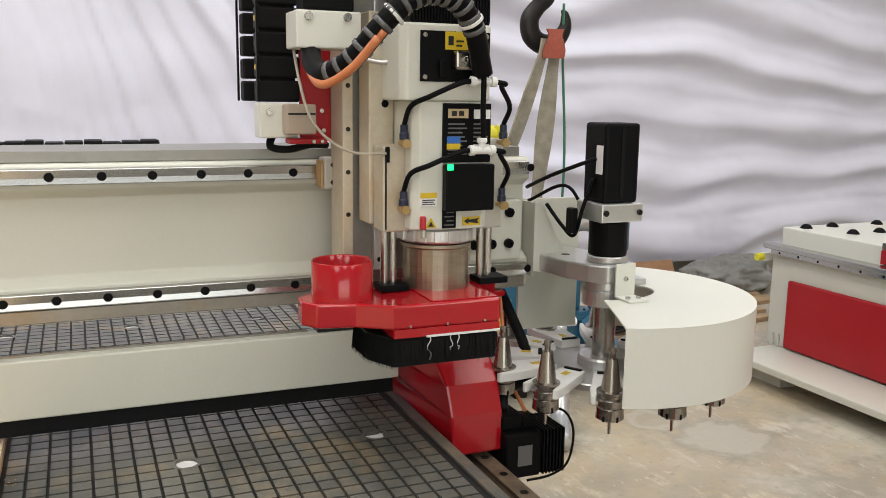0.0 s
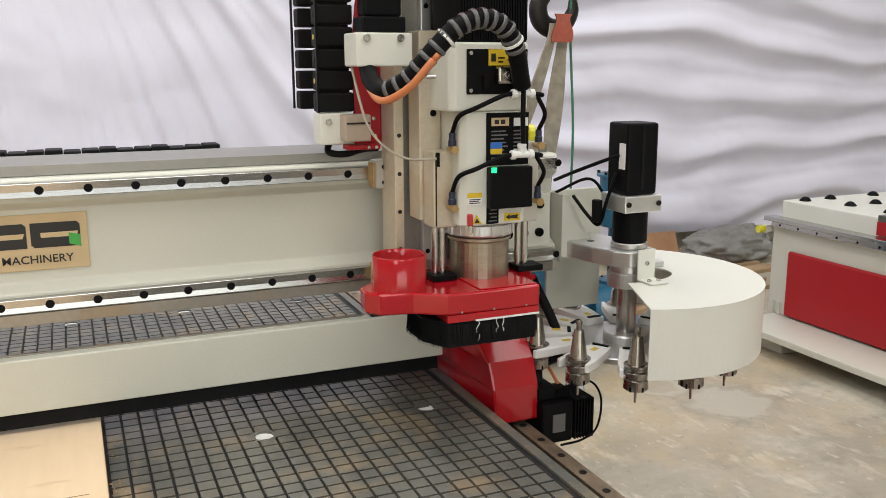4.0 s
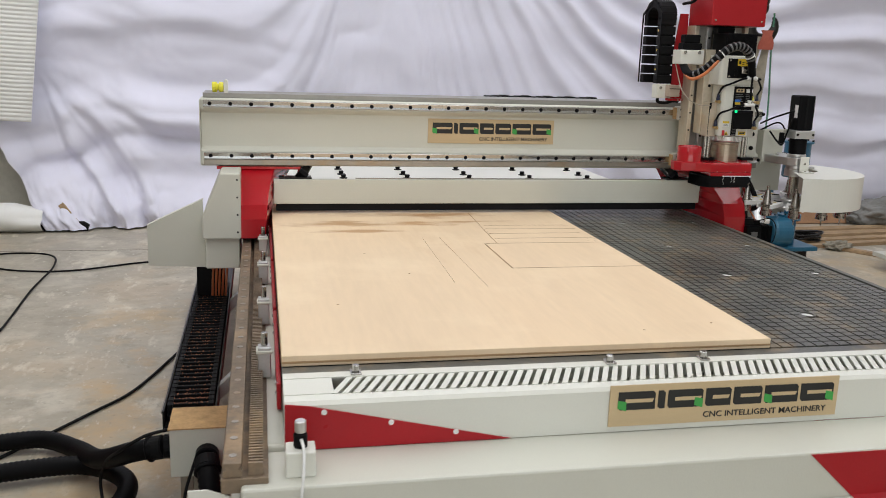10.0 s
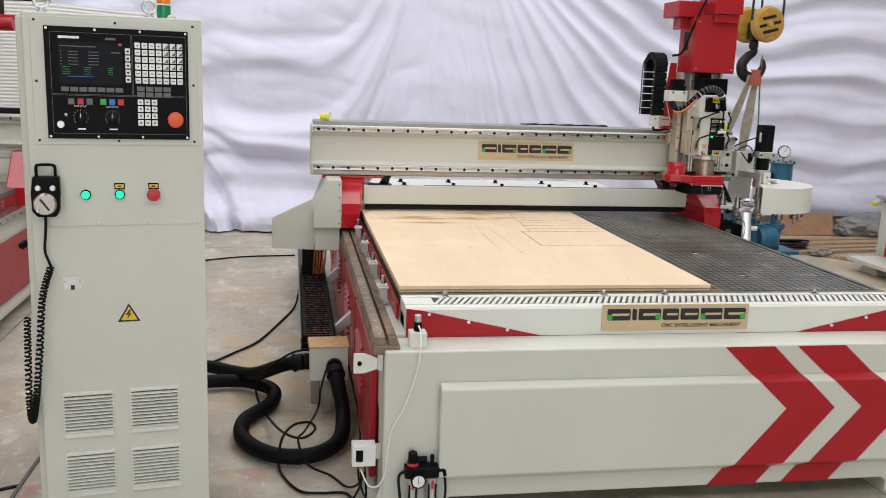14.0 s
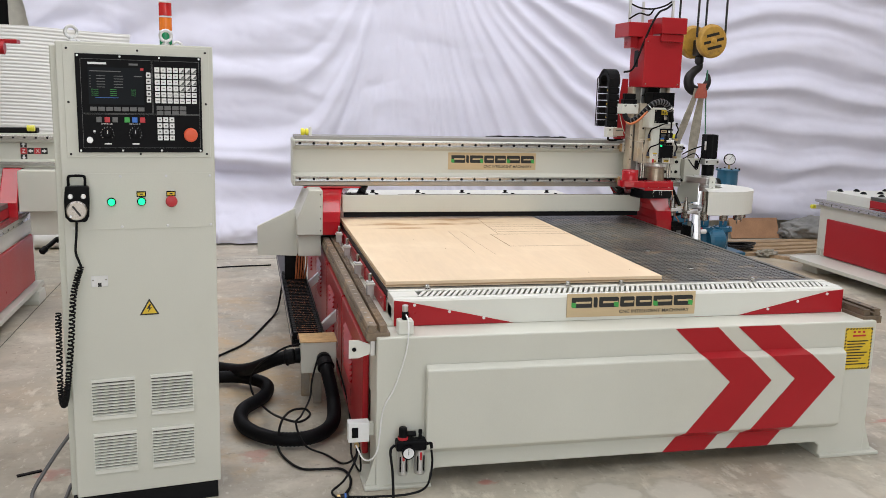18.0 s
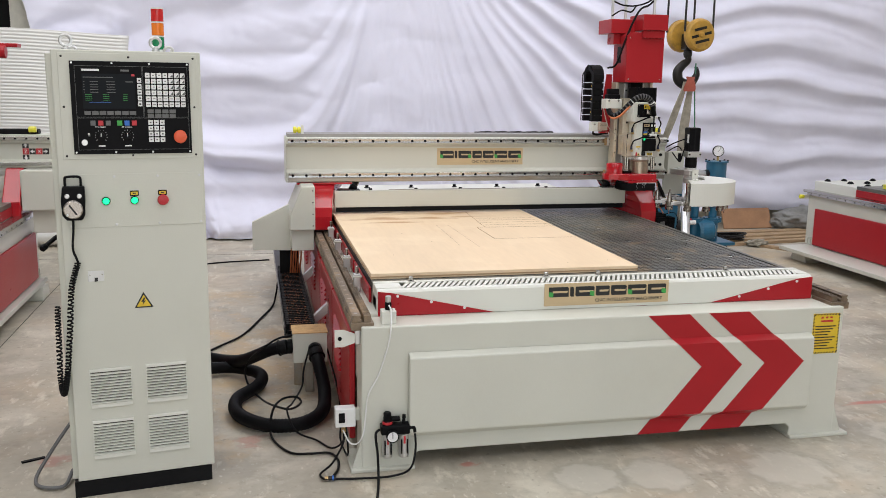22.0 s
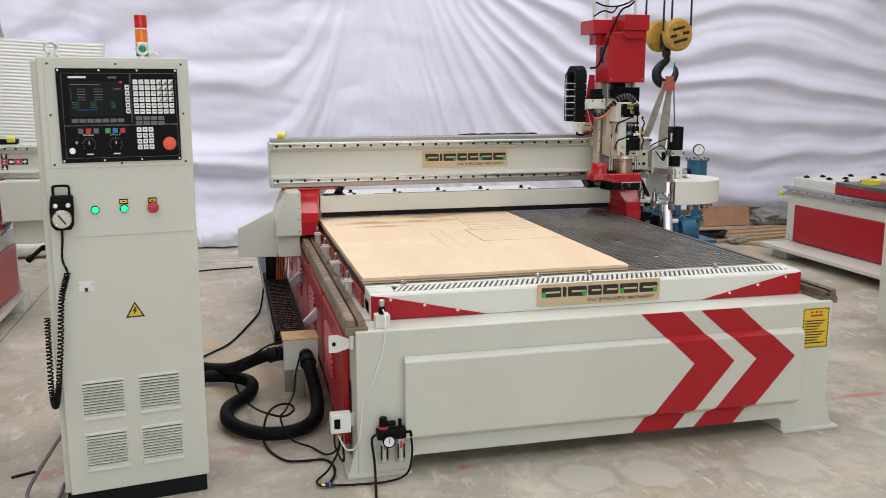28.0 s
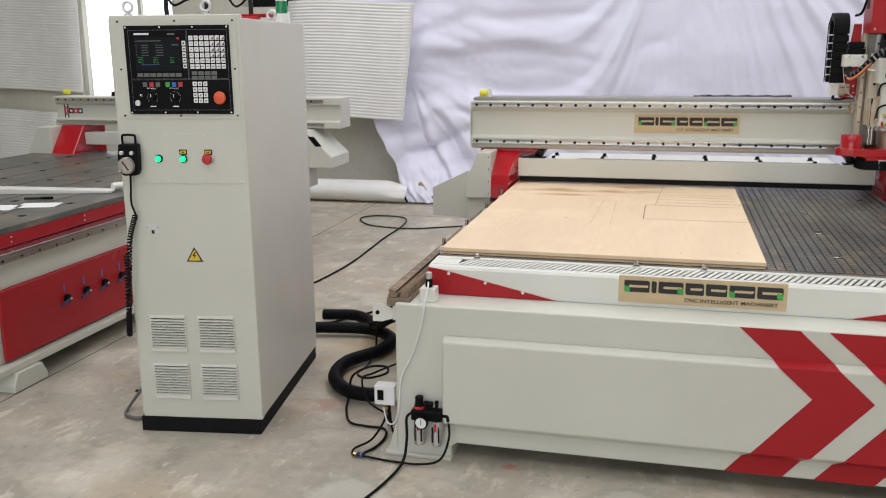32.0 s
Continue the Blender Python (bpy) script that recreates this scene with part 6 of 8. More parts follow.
part("front_cap", joined(prism([(HX - 0.035, CB + 0.270), (HX + 0.108, CB + 0.270), (HX + 0.108, CB + 0.315), (HX - 0.035, CB + 0.315)], "y", FY - 0.250, FY - 0.2255, 0.003), box(HX - 0.045, HX + 0.118, FY - 0.265, FY - 0.06, CB + 0.3155, CB + 0.410, 0.003)), RED, head, "red sheet cap")
part("cover_cap", box(HX - 0.205, HX - 0.0455, FY - 0.15, FY + 0.06, CB + 0.300, CB + 0.385, 0.003), RED, head, "red sheet cap")
part("cap_flap", box(HX - 0.175, HX - 0.1285, FY - 0.12, FY - 0.02, CB + 0.235, CB + 0.2995, 0.002), RED, head)
part("motor_end", box(HX + 0.1185, HX + 0.165, FY - 0.14, FY - 0.05, CB + 0.325, CB + 0.395, 0.004), RED, head)
for dx, dy in ((-0.165, -0.06), (-0.06, -0.02), (0.07, -0.16)):
    part("vent_pipe", rod((HX + dx, FY + dy, CB + 0.385), (HX + dx, FY + dy, CB + 0.52), 0.009, 12), ALU, head)
part("top_cable", joined(tube([(HX - 0.16, FY - 0.06, CB + 0.50), (HX - 0.11, FY - 0.09, CB + 0.475), (HX - 0.04, FY - 0.12, CB + 0.47), (HX + 0.03, FY - 0.13, CB + 0.49), (HX + 0.065, FY - 0.15, CB + 0.515)], 0.005, 8), tube([(HX + 0.065, FY - 0.155, CB + 0.50), (HX + 0.02, FY - 0.18, CB + 0.47), (HX - 0.05, FY - 0.22, CB + 0.44), (HX - 0.10, FY - 0.23, CB + 0.36), (HX - 0.135, FY - 0.20, CB + 0.24), (HX - 0.155, FY - 0.13, CB + 0.11), (HX - 0.17, FY - 0.04, CB + 0.09)], 0.0065, 8), tube([(HX - 0.17, FY - 0.065, CB + 0.41), (HX - 0.13, FY - 0.12, CB + 0.44), (HX - 0.08, FY - 0.15, CB + 0.43), (HX - 0.05, FY - 0.16, CB + 0.47)], 0.005, 8)), BLACK_MATT, head, smooth=True)
# vertical drag chain bent over in its guide
CHX0, CHX1 = 1.657, 1.731
red_side = part("side_cover", prism([(1.7325, 1.231), (1.789, 1.231), (1.789, 1.60), (1.752, 1.60), (1.7325, 1.44)], "y", FY - 0.028, FY - 0.018, 0.002), RED, head, "red sheet cover beside the column")
for x, z in ((1.775, 1.25), (1.772, 1.285), (1.742, 1.25)):
    part("cover_screw", bolt((x, FY - 0.028, z), (0, -1, 0), 0.004, 0.002), STEEL, red_side)
gd = part("chain_guide", prism([(FY - 0.05, 1.30), (FY - 0.05, 1.60), (FY + 0.05, 1.66), (FY + 0.15, 1.60), (FY + 0.15, 1.30), (FY + 0.142, 1.30), (FY + 0.142, 1.594), (FY + 0.05, 1.651), (FY - 0.042, 1.594), (FY - 0.042, 1.30)], "x", CHX0 - 0.004, CHX0 - 0.0005, 0), BLACK, head)
ch = part("vertical_chain", box(CHX0 + 0.006, CHX1 - 0.006, FY - 0.026, FY - 0.006, 1.30, 1.585, 0.002), BLACK_MATT, head, "black drag chain standing beside the slide")
for k in range(7):
    z = 1.300 + 0.0415 * k
    part("chain_link", box(CHX0, CHX1, FY - 0.036, FY + 0.0, z, z + 0.037, 0.004), BLACK_MATT, ch)
    part("link_pin", rod((CHX0 - 0.001, FY - 0.018, z + 0.018), (CHX0 + 0.004, FY - 0.018, z + 0.018), 0.005, 10, 0), YELLOW if k % 2 else BLACK, ch)
for k in range(9):
    a = math.pi * k / 8
    part("chain_link", box(CHX0, CHX1, -0.018, 0.018, -0.014, 0.014, 0.003, m=Matrix.Translation((0, FY + 0.05 - 0.07 * math.cos(a), 1.585 + 0.055 * math.sin(a))) @ Matrix.Rotation(-a, 4, "X")), BLACK_MATT, ch)
for k in range(7):
    part("chain_link", box(CHX0, CHX1, FY + 0.102, FY + 0.138, 1.300 + 0.0415 * k, 1.337 + 0.0415 * k, 0.004), BLACK_MATT, ch)
cb_ = part("chain_bracket", box(1.655, 1.7235, FY - 0.055, FY - 0.005, 1.238, 1.2985, 0.003), CREAM_SMOOTH, head)
part("bracket_bolt", bolt((1.672, FY - 0.055, 1.283), (0, -1, 0), 0.006, 0.005), STEEL, cb_)
sw_ = part("limit_switch", box(1.694, 1.745, FY - 0.095, FY - 0.0555, 1.246, 1.297, 0.003), mat("beige_plastic", (0.45, 0.36, 0.29), 0.5), head, "beige limit switch")
part("switch_lid", box(1.696, 1.743, FY - 0.0965, FY - 0.0952, 1.279, 1.2825, 0), IRON, sw_)
part("switch_base", box(1.70, 1.767, FY - 0.085, FY - 0.05, 1.229, 1.2385, 0.002), RED, head)
for x in (1.742, 1.757):
    part("base_screw", bolt((x, FY - 0.085, 1.2335), (0, -1, 0), 0.0035, 0.004), STEEL, head)
part("top_loop", tube([(1.69, FY + 0.0, 1.245), (1.68, FY - 0.02, 1.222), (1.71, FY - 0.03, 1.217), (1.75, FY - 0.02, 1.224), (1.79, FY + 0.01, 1.222)], 0.007, 8), BLACK_MATT, head, smooth=True)
hb_ = part("harness_bracket", box(1.692, 1.800, 1.600, 1.6745, 1.387, 1.4465, 0.003), CREAM_SMOOTH, head, "white sheet harness bracket")
for x in (1.712, 1.776):
    part("bracket_bolt", bolt((x, 1.600, 1.437), (0, -1, 0), 0.007, 0.005), STEEL, hb_)
part("harness_plug", joined(box(1.706, 1.790, 1.606, 1.66, 1.447, 1.475, 0.004), box(1.712, 1.784, 1.612, 1.655, 1.475, 1.510, 0.005)), BLACK, head, "black rectangular cable connector")
HB = [(1.722, 1.630, 1.390), (1.715, 1.585, 1.362), (1.722, 1.535, 1.345), (1.752, 1.492, 1.368), (1.786, 1.466, 1.413), (1.825, 1.452, 1.452), (1.868, 1.450, 1.466), (1.912, 1.456, 1.452), (1.944, 1.470, 1.412), (1.962, 1.488, 1.372), (1.971, 1.496, 1.350)]
bund = part("wire_harness", tube(HB, 0.0165, 14, 10), BLACK, head, "spiral-wrapped cable bundle", smooth=True)
WRAP = mat("clear_grey_wrap", (0.10, 0.10, 0.105), 0.22, spec=0.6)
for p, q in list(zip(curve_points(HB, 8), curve_points(HB, 8)[1:]))[18:66:3]:
    part("wrap_turn", lathe([(0.0168, -0.0042), (0.0186, -0.0034), (0.0186, 0.0034), (0.0168, 0.0042)], p, q - p, 14), WRAP, bund, "grey translucent spiral wrap", smooth=True)
for d in (-0.008, 0.003):
    part("orange_wire", tube([(x + d, y - 0.010 - abs(d), z - 0.008 + d) for x, y, z in HB[:5]], 0.0068, 8), COPPER, bund, "orange motor wire", smooth=True)
for p, v in (((1.806, 1.459, 1.433), (0.6, -0.2, 0.6)), ((1.934, 1.465, 1.428), (0.5, 0.2, -0.7))):
    part("cable_tie", lathe([(0.0188, -0.003), (0.0206, -0.002), (0.0206, 0.002), (0.0188, 0.003)], p, v, 16), WHITE_PLASTIC, bund)
part("thin_wire", tube([(1.70, 1.655, 1.387), (1.702, 1.62, 1.33), (1.712, 1.60, 1.28), (1.735, 1.58, 1.245), (1.775, 1.565, 1.222), (SX - 0.104, 1.562, 1.22)], 0.0024, 6), mat("beige_wire", (0.45, 0.40, 0.33), 0.6), head, smooth=True)
part("air_line", tube([(SX + 0.040, SFY - 0.036, 1.246), (SX + 0.036, SFY - 0.040, 1.29), (SX + 0.036, SFY - 0.040, 1.34), (SX + 0.034, SFY - 0.036, 1.40), (SX + 0.020, SFY - 0.050, 1.432)], 0.0048, 8), BLACK, head, smooth=True)
part("grey_lead", tube([(1.80, 1.615, 1.376), (1.83, 1.600, 1.368), (1.86, 1.588, 1.370)], 0.004, 8), ALU, head, smooth=True)

# ---- tool changer at the gantry's right end ----
CX, CY = 2.327, 1.655
atc = thing("tool_changer", (CX, CY, 0.74), "rotary tool changer with a white half-round cover on the gantry end", "tool changer")
part("servo_motor", box(CX - 0.0385, CX + 0.0385, CY - 0.0385, CY + 0.0385, 1.115, 1.268, 0.006), BLACK, atc, "black square servo motor")
part("motor_groove", box(CX - 0.004, CX + 0.004, CY - 0.0400, CY - 0.0380, 1.125, 1.258, 0), BLACK_MATT, atc)
part("motor_label", box(CX - 0.0400, CX - 0.0387, CY - 0.03, CY - 0.008, 1.17, 1.225, 0), WHITE_INK, atc)
part("motor_flange", box(CX - 0.047, CX + 0.047, CY - 0.047, CY + 0.047, 1.078, 1.1145, 0.003), ALU, atc)
for dx in (-0.038, 0.038):
    part("flange_bolt", bolt((CX + dx, CY - 0.047, 1.097), (0, -1, 0), 0.006, 0.004), IRON, atc)
part("gearbox", rod((CX, CY, 1.008), (CX, CY, 1.0775), 0.038, 32, 0.003), BLACK, atc)
part("gearbox_flange", rod((CX, CY, 0.995), (CX, CY, 1.0078), 0.04, 32, 0.002), ALU, atc)
arm = [(CX - 0.075, CY + 0.03), (2.238, GY - 0.02), (2.238, 1.85), (CX + 0.02, 1.85), (CX + 0.05, CY + 0.03), (CX + 0.045, CY - 0.03), (CX + 0.02, CY - 0.05), (CX - 0.03, CY - 0.05), (CX - 0.055, CY - 0.02)]
part("arm_plate", prism(arm, "z", 0.958, 0.9945, 0.004), ALU, atc, "thick aluminium mounting plate")
for x, y in ((2.262, 1.80), (2.30, 1.785), (2.285, 1.745)):
    part("counterbore", lathe([(0, 0), (0.009, 0), (0.009, 0.0006), (0, 0.0006)], (x, y, 0.9947), (0, 0, 1), 14), IRON, atc)
part("gusset", prism([(2.2235, 1.102), (2.238, 1.102), (2.322, 0.962), (2.324, 0.942), (2.31, 0.936), (2.2235, 0.958)], "y", GY - 0.020, GY - 0.012, 0.0012), CREAM, atc, "white triangular bracket")
part("gusset_plate", prism([(GY - 0.012, 0.945), (GY + 0.10, 0.945), (GY + 0.16, 1.10), (GY - 0.012, 1.10)], "x", 2.2245, 2.232, 0.001), CREAM, atc)
part("rear_plate", box(2.232, 2.38, GY + 0.06, GY + 0.068, 0.81, 1.10, 0.002), CREAM, atc)
part("hub", lathe([(0, 0), (0.045, 0), (0.045, 0.03), (0.041, 0.034), (0.041, 0.06), (0.034, 0.062), (0, 0.062)], (CX, CY, 0.908), (0, 0, 1), 32), ALU, atc)
part("shaft", rod((CX, CY, 0.80), (CX, CY, 0.908), 0.022, 24), STEEL, atc)
part("shaft_flange", lathe([(0, 0), (0.05, 0), (0.05, 0.016), (0.047, 0.02), (0, 0.02)], (CX, CY, 0.782), (0, 0, 1), 32), ALU, atc)
part("carousel_disc", rod((CX, CY, 0.768), (CX, CY, 0.7818), 0.145, 48, 0.002), ALU, atc, "grey carousel disc")
R = 0.288
a0, a1 = radians(-116), radians(60)
arc = [(CX + R * math.cos(a0 + (a1 - a0) * k / 48), CY + R * math.sin(a0 + (a1 - a0) * k / 48)) for k in range(49)]
inner = [(CX + (R - 0.003) * math.cos(a1 + (a0 - a1) * k / 48), CY + (R - 0.003) * math.sin(a1 + (a0 - a1) * k / 48)) for k in range(49)]
cov = part("cover", joined(prism(arc + inner, "z", 0.79, 0.929, 0)), CREAM_SMOOTH, atc, "white half-round sheet cover")
slot = [(CX + 0.105 * math.cos(a1 + (a0 - a1) * k / 20), CY + 0.075 * math.sin(a1 + (a0 - a1) * k / 20)) for k in range(21)]
part("cover_top", prism(arc + slot, "z", 0.9292, 0.9325, 0), CREAM_SMOOTH, cov)
part("cover_bracket", joined(box(CX - 0.018, CX + 0.026, CY - 0.062, CY - 0.058, 0.933, 1.0, 0.0008), box(CX - 0.018, CX + 0.026, CY - 0.11, CY - 0.058, 0.933, 0.937, 0.0008)), CREAM_SMOOTH, atc)
part("cover_bracket", box(CX + 0.05, CX + 0.12, CY + 0.03, CY + 0.07, 0.933, 0.945, 0.002), ALU, atc)
for dx in (-0.008, 0.016):
    part("bracket_screw", bolt((CX + dx, CY - 0.09, 0.937), (0, 0, 1), 0.005, 0.004), STEEL, atc)
part("bracket_screw", bolt((CX + 0.004, CY - 0.062, 0.97), (0, -1, 0), 0.005, 0.004), STEEL, atc)
for k in range(12):
    a = radians(-149 + 30 * k)
    m = Matrix.Translation((CX, CY, 0)) @ Matrix.Rotation(a, 4, "Z")
    fork = part("tool_fork", joined(
        prism([(0.12, -0.024), (0.17, -0.030), (0.215, -0.036), (0.252, -0.036), (0.255, -0.028), (0.226, -0.024), (0.201, -0.008), (0.201, 0.008), (0.226, 0.024), (0.255, 0.028), (0.252, 0.036), (0.215, 0.036), (0.17, 0.030), (0.12, 0.024)], "z", 0.782, 0.80, 0.002, m=m)), WHITE_PLASTIC, atc, "white plastic tool fork")
    part("fork_tag", box(0.145, 0.165, -0.006, 0.006, 0.8004, 0.801, 0, m=m), YELLOW, fork)
    part("fork_pad", box(0.122, 0.13, -0.018, 0.018, 0.8004, 0.8035, 0.0005, m=m), BLACK, fork)
    if k in (6,):
        continue
    at = m @ Vector((0.228, 0, 0))
    tool = thing("tool_holder", (at.x, at.y, 0.72), "steel taper tool holder with collet nut held in a fork", "tool holder", "tool holders")
    part("taper", lathe([(0, 0), (0.0255, 0), (0.0255, 0.005), (0.0215, 0.008), (0.0215, 0.012), (0.0255, 0.015), (0.0255, 0.020), (0.0185, 0.021), (0.010, 0.078), (0.0055, 0.079), (0.0055, 0.088), (0.0068, 0.091), (0.0065, 0.097), (0, 0.099)], (at.x, at.y, 0.783), (0, 0, 1), 28), TOOL, tool, smooth=False)
    nut = part("collet_nut", lathe([(0, 0), (0.019, 0.0), (0.0245, 0.004), (0.0245, 0.024), (0.022, 0.026), (0.022, 0.034), (0, 0.034)], (at.x, at.y, 0.748), (0, 0, 1), 28), TOOL, tool, "dark collet nut")
    for q in range(6):
        aa = math.pi * q / 3
        part("nut_slot", box(-0.002, 0.002, 0.0243, 0.0249, 0.750, 0.760, 0, m=Matrix.Translation((at.x, at.y, 0)) @ Matrix.Rotation(aa, 4, "Z")), BLACK, nut)
    part("cutter", lathe([(0, 0), (0.0025, 0.001), (0.0032, 0.02), (0.0032, 0.028), (0, 0.028)], (at.x, at.y, 0.72), (0, 0, 1), 10), STEEL, tool)
part("motor_cable", joined(tube([(CX - 0.04, CY + 0.0, 1.16), (CX - 0.055, CY + 0.01, 1.10), (CX - 0.06, CY + 0.03, 1.045), (CX - 0.07, CY + 0.06, 1.06), (CX - 0.085, CY + 0.1, 1.10)], 0.004, 8), tube([(CX - 0.04, CY - 0.01, 1.2), (CX - 0.1, CY + 0.05, 1.165), (2.225, GY + 0.02, 1.13)], 0.004, 8), tube([(CX - 0.02, CY + 0.05, 1.08), (CX - 0.06, CY + 0.07, 1.14), (2.235, GY + 0.03, 1.10)], 0.0035, 8)), BLACK, atc, smooth=True)
part("cable_plug", box(CX - 0.075, CX - 0.058, CY + 0.02, CY + 0.04, 1.05, 1.10, 0.003, m=Matrix.Translation((0, 0, 0))), BLACK, atc)

# gantry drive motor beside the right leg
drive = thing("drive_motor", (2.16, 1.62, 0.59), "black finned servo drive motor beside the gantry leg", "motor")
part("motor_body", box(2.075, 2.15, 1.58, 1.67, 0.60, 0.69, 0.005), BLACK, drive)
part("motor_rear", box(2.15, 2.205, 1.585, 1.665, 0.607, 0.685, 0.006), BLACK, drive)
for k in range(7):
    part("fin", box(2.154 + 0.0072 * k, 2.157 + 0.0072 * k, 1.579, 1.671, 0.602, 0.690, 0), BLACK, drive)
part("motor_label", box(2.10, 2.13, 1.5785, 1.5797, 0.625, 0.665, 0), GREY_KEY, drive)
part("connector", box(2.12, 2.15, 1.60, 1.64, 0.6905, 0.712, 0.003), BLACK, drive)
part("gear_housing", box(2.0755, 2.12, 1.60, 1.66, 0.69, 0.72, 0.004), BLACK, drive)
part("lead", tube([(2.14, 1.61, 0.71), (2.2, 1.60, 0.72), (2.225, 1.59, 0.68), (2.21, 1.58, 0.62), (2.17, 1.575, 0.60), (2.12, 1.578, 0.595)], 0.0025, 8), BLACK, drive, smooth=True)
part("signal_wire", tube([(2.14, 1.63, 0.712), (2.13, 1.7, 0.78), (2.16, 1.78, 0.86), (2.17, 1.83, 0.95)], 0.004, 8), COPPER, drive, smooth=True)
part("hose_loop", tube([(2.09, 1.63, 0.72), (2.11, 1.66, 0.75), (2.17, 1.68, 0.76), (2.20, 1.75, 0.80), (2.19, 1.85, 0.9)], 0.011, 10), BLACK_MATT, drive, smooth=True)

# ---- control cabinet ----
CAB = pose(-0.897, -0.365, 0, 0, 0, 8.5)
cab = thing("control_cabinet", (-0.897, -0.365, 0), "tall grey-white steel control cabinet with operator panel, standing on the floor", "control cabinet", rz=8.5)


def cbox(x0, x1, y0, y1, z0, z1, bevel=0.002):
    return box(x0, x1, y0, y1, z0, z1, bevel, m=CAB)


def crod(p, q, r, seg=20, chamfer=0.001):
    bm = rod(p, q, r, seg, chamfer)
    bm.transform(CAB)
    return bm


part("body", cbox(-0.262, 0.240, 0.03, 0.91, 0.062, 1.61, 0.004), CREAM, cab)
part("front_door", cbox(-0.243, 0.246, 0.0, 0.0298, 0.064, 1.622, 0.004), CREAM, cab, "flat grey-white front door")
part("plinth", cbox(-0.256, 0.236, 0.002, 0.905, 0.0, 0.0615, 0.002), BLACK_MATT, cab)
part("upper_plate", cbox(-0.222, 0.232, -0.003, -0.0002, 1.25, 1.612, 0.001), CREAM, cab)
for x in (-0.21, 0.005, 0.22):
    for z in (1.262, 1.6):
        part("plate_screw", crod((x, -0.003, z), (x, -0.0055, z), 0.004, 10, 0.0005), IRON, cab)
for x in (-0.21, 0.22):
    part("plate_screw", crod((x, -0.003, 1.43), (x, -0.0055, 1.43), 0.004, 10, 0.0005), IRON, cab)
op = part("operator_panel", cbox(-0.187, 0.203, -0.010, -0.0032, 1.283, 1.585, 0.001), BLACK, cab, "black operator panel with screen and keys")
for x in (-0.18, -0.052, 0.07, 0.196):
    for z in (1.289, 1.579):
        part("panel_screw", crod((x, -0.010, z), (x, -0.0115, z), 0.0035, 10, 0.0003), ALU, op)
PF = -0.0104
for (xa, xb, za, zb) in ((-0.172, 0.045, 1.404, 1.57), (0.047, 0.196, 1.404, 1.57), (-0.172, 0.196, 1.297, 1.402)):
    part("panel_outline", joined(cbox(xa, xb, PF - 0.0004, PF, zb - 0.001, zb, 0), cbox(xa, xb, PF - 0.0004, PF, za, za + 0.001, 0), cbox(xa, xa + 0.001, PF - 0.0004, PF, za, zb, 0), cbox(xb - 0.001, xb, PF - 0.0004, PF, za, zb, 0)), GREY_KEY, op)
scr = part("screen", cbox(-0.150, 0.020, PF - 0.0008, PF, 1.432, 1.545, 0), SCREEN, op, "dark display with rows of readings")
rng = random.Random(5)
for k in range(5):
    z = 1.518 - 0.0085 * k
    for xa, w in ((-0.146, 0.004), (-0.125, 0.026), (-0.072, 0.028)):
        part("readout", cbox(xa, xa + w, PF - 0.0012, PF - 0.0009, z, z + 0.0020, 0), GREY_KEY, scr)
for k in range(4):
    z = 1.477 - 0.006 * k
    for xa, w in ((-0.142, 0.022), (-0.085, 0.02), (-0.02, 0.014)):
        part("readout", cbox(xa, xa + w, PF - 0.0012, PF - 0.0009, z, z + 0.0011, 0), GREEN_INK, scr)
part("readout", cbox(-0.13, -0.06, PF - 0.0012, PF - 0.0009, 1.452, 1.4535, 0), BLUE_KEY, scr)
part("readout", cbox(-0.146, -0.05, PF - 0.0012, PF - 0.0009, 1.532, 1.5345, 0), GREY_KEY, scr)
part("readout", cbox(-0.01, 0.014, PF - 0.0012, PF - 0.0009, 1.518, 1.521, 0), GREY_KEY, scr)
part("screen_flag", cbox(0.010, 0.020, PF - 0.0013, PF - 0.0009, 1.538, 1.545, 0), RED_BUTTON, scr)
part("maker_mark", cbox(-0.150, -0.094, PF - 0.0006, PF - 0.0001, 1.5535, 1.560, 0), WHITE_INK, op, "white maker's mark bar")
part("model_mark", cbox(-0.025, 0.003, PF - 0.0006, PF - 0.0001, 1.553, 1.559, 0), GREY_KEY, op)


def key(x, z, w, h, m, name="key"):
    return part(name, cbox(x - w / 2, x + w / 2, PF - 0.0025, PF - 0.0001, z - h / 2, z + h / 2, 0.0008), m, op)


for c in range(7):
    for r in range(6):
        x, z = 0.062 + 0.0195 * c, 1.542 - 0.0192 * r
        k = key(x, z, 0.0155, 0.0155, WHITE_PLASTIC)
        dark = c >= 4 and r < 4
        part("key_symbol", prism([(x - 0.004, z - 0.006), (x + 0.0066, z - 0.006), (x + 0.0066, z + 0.005)], "y", PF - 0.0031, PF - 0.0026, 0, m=CAB) if dark else cbox(x - 0.003 - 0.002 * (r > 3), x + 0.003 + 0.002 * (r > 3), PF - 0.0031, PF - 0.0026, z - 0.001, z + 0.001, 0), GREY_KEY, k)
for r in range(5):
    k = key(0.0345, 1.525 - 0.0192 * r, 0.014, 0.016, WHITE_PLASTIC)
    part("key_symbol", cbox(0.031, 0.038, PF - 0.0031, PF - 0.0026, 1.522 - 0.0192 * r, 1.527 - 0.0192 * r, 0), INK, k)
for c in range(7):
    key(-0.137 + 0.0243 * c, 1.418, 0.021, 0.0125, GREY_KEY)
for c in range(4):
    for r in range(2):
        key(0.068 + 0.0245 * c, 1.4235 - 0.0155 * r, 0.021, 0.013, GREY_KEY)
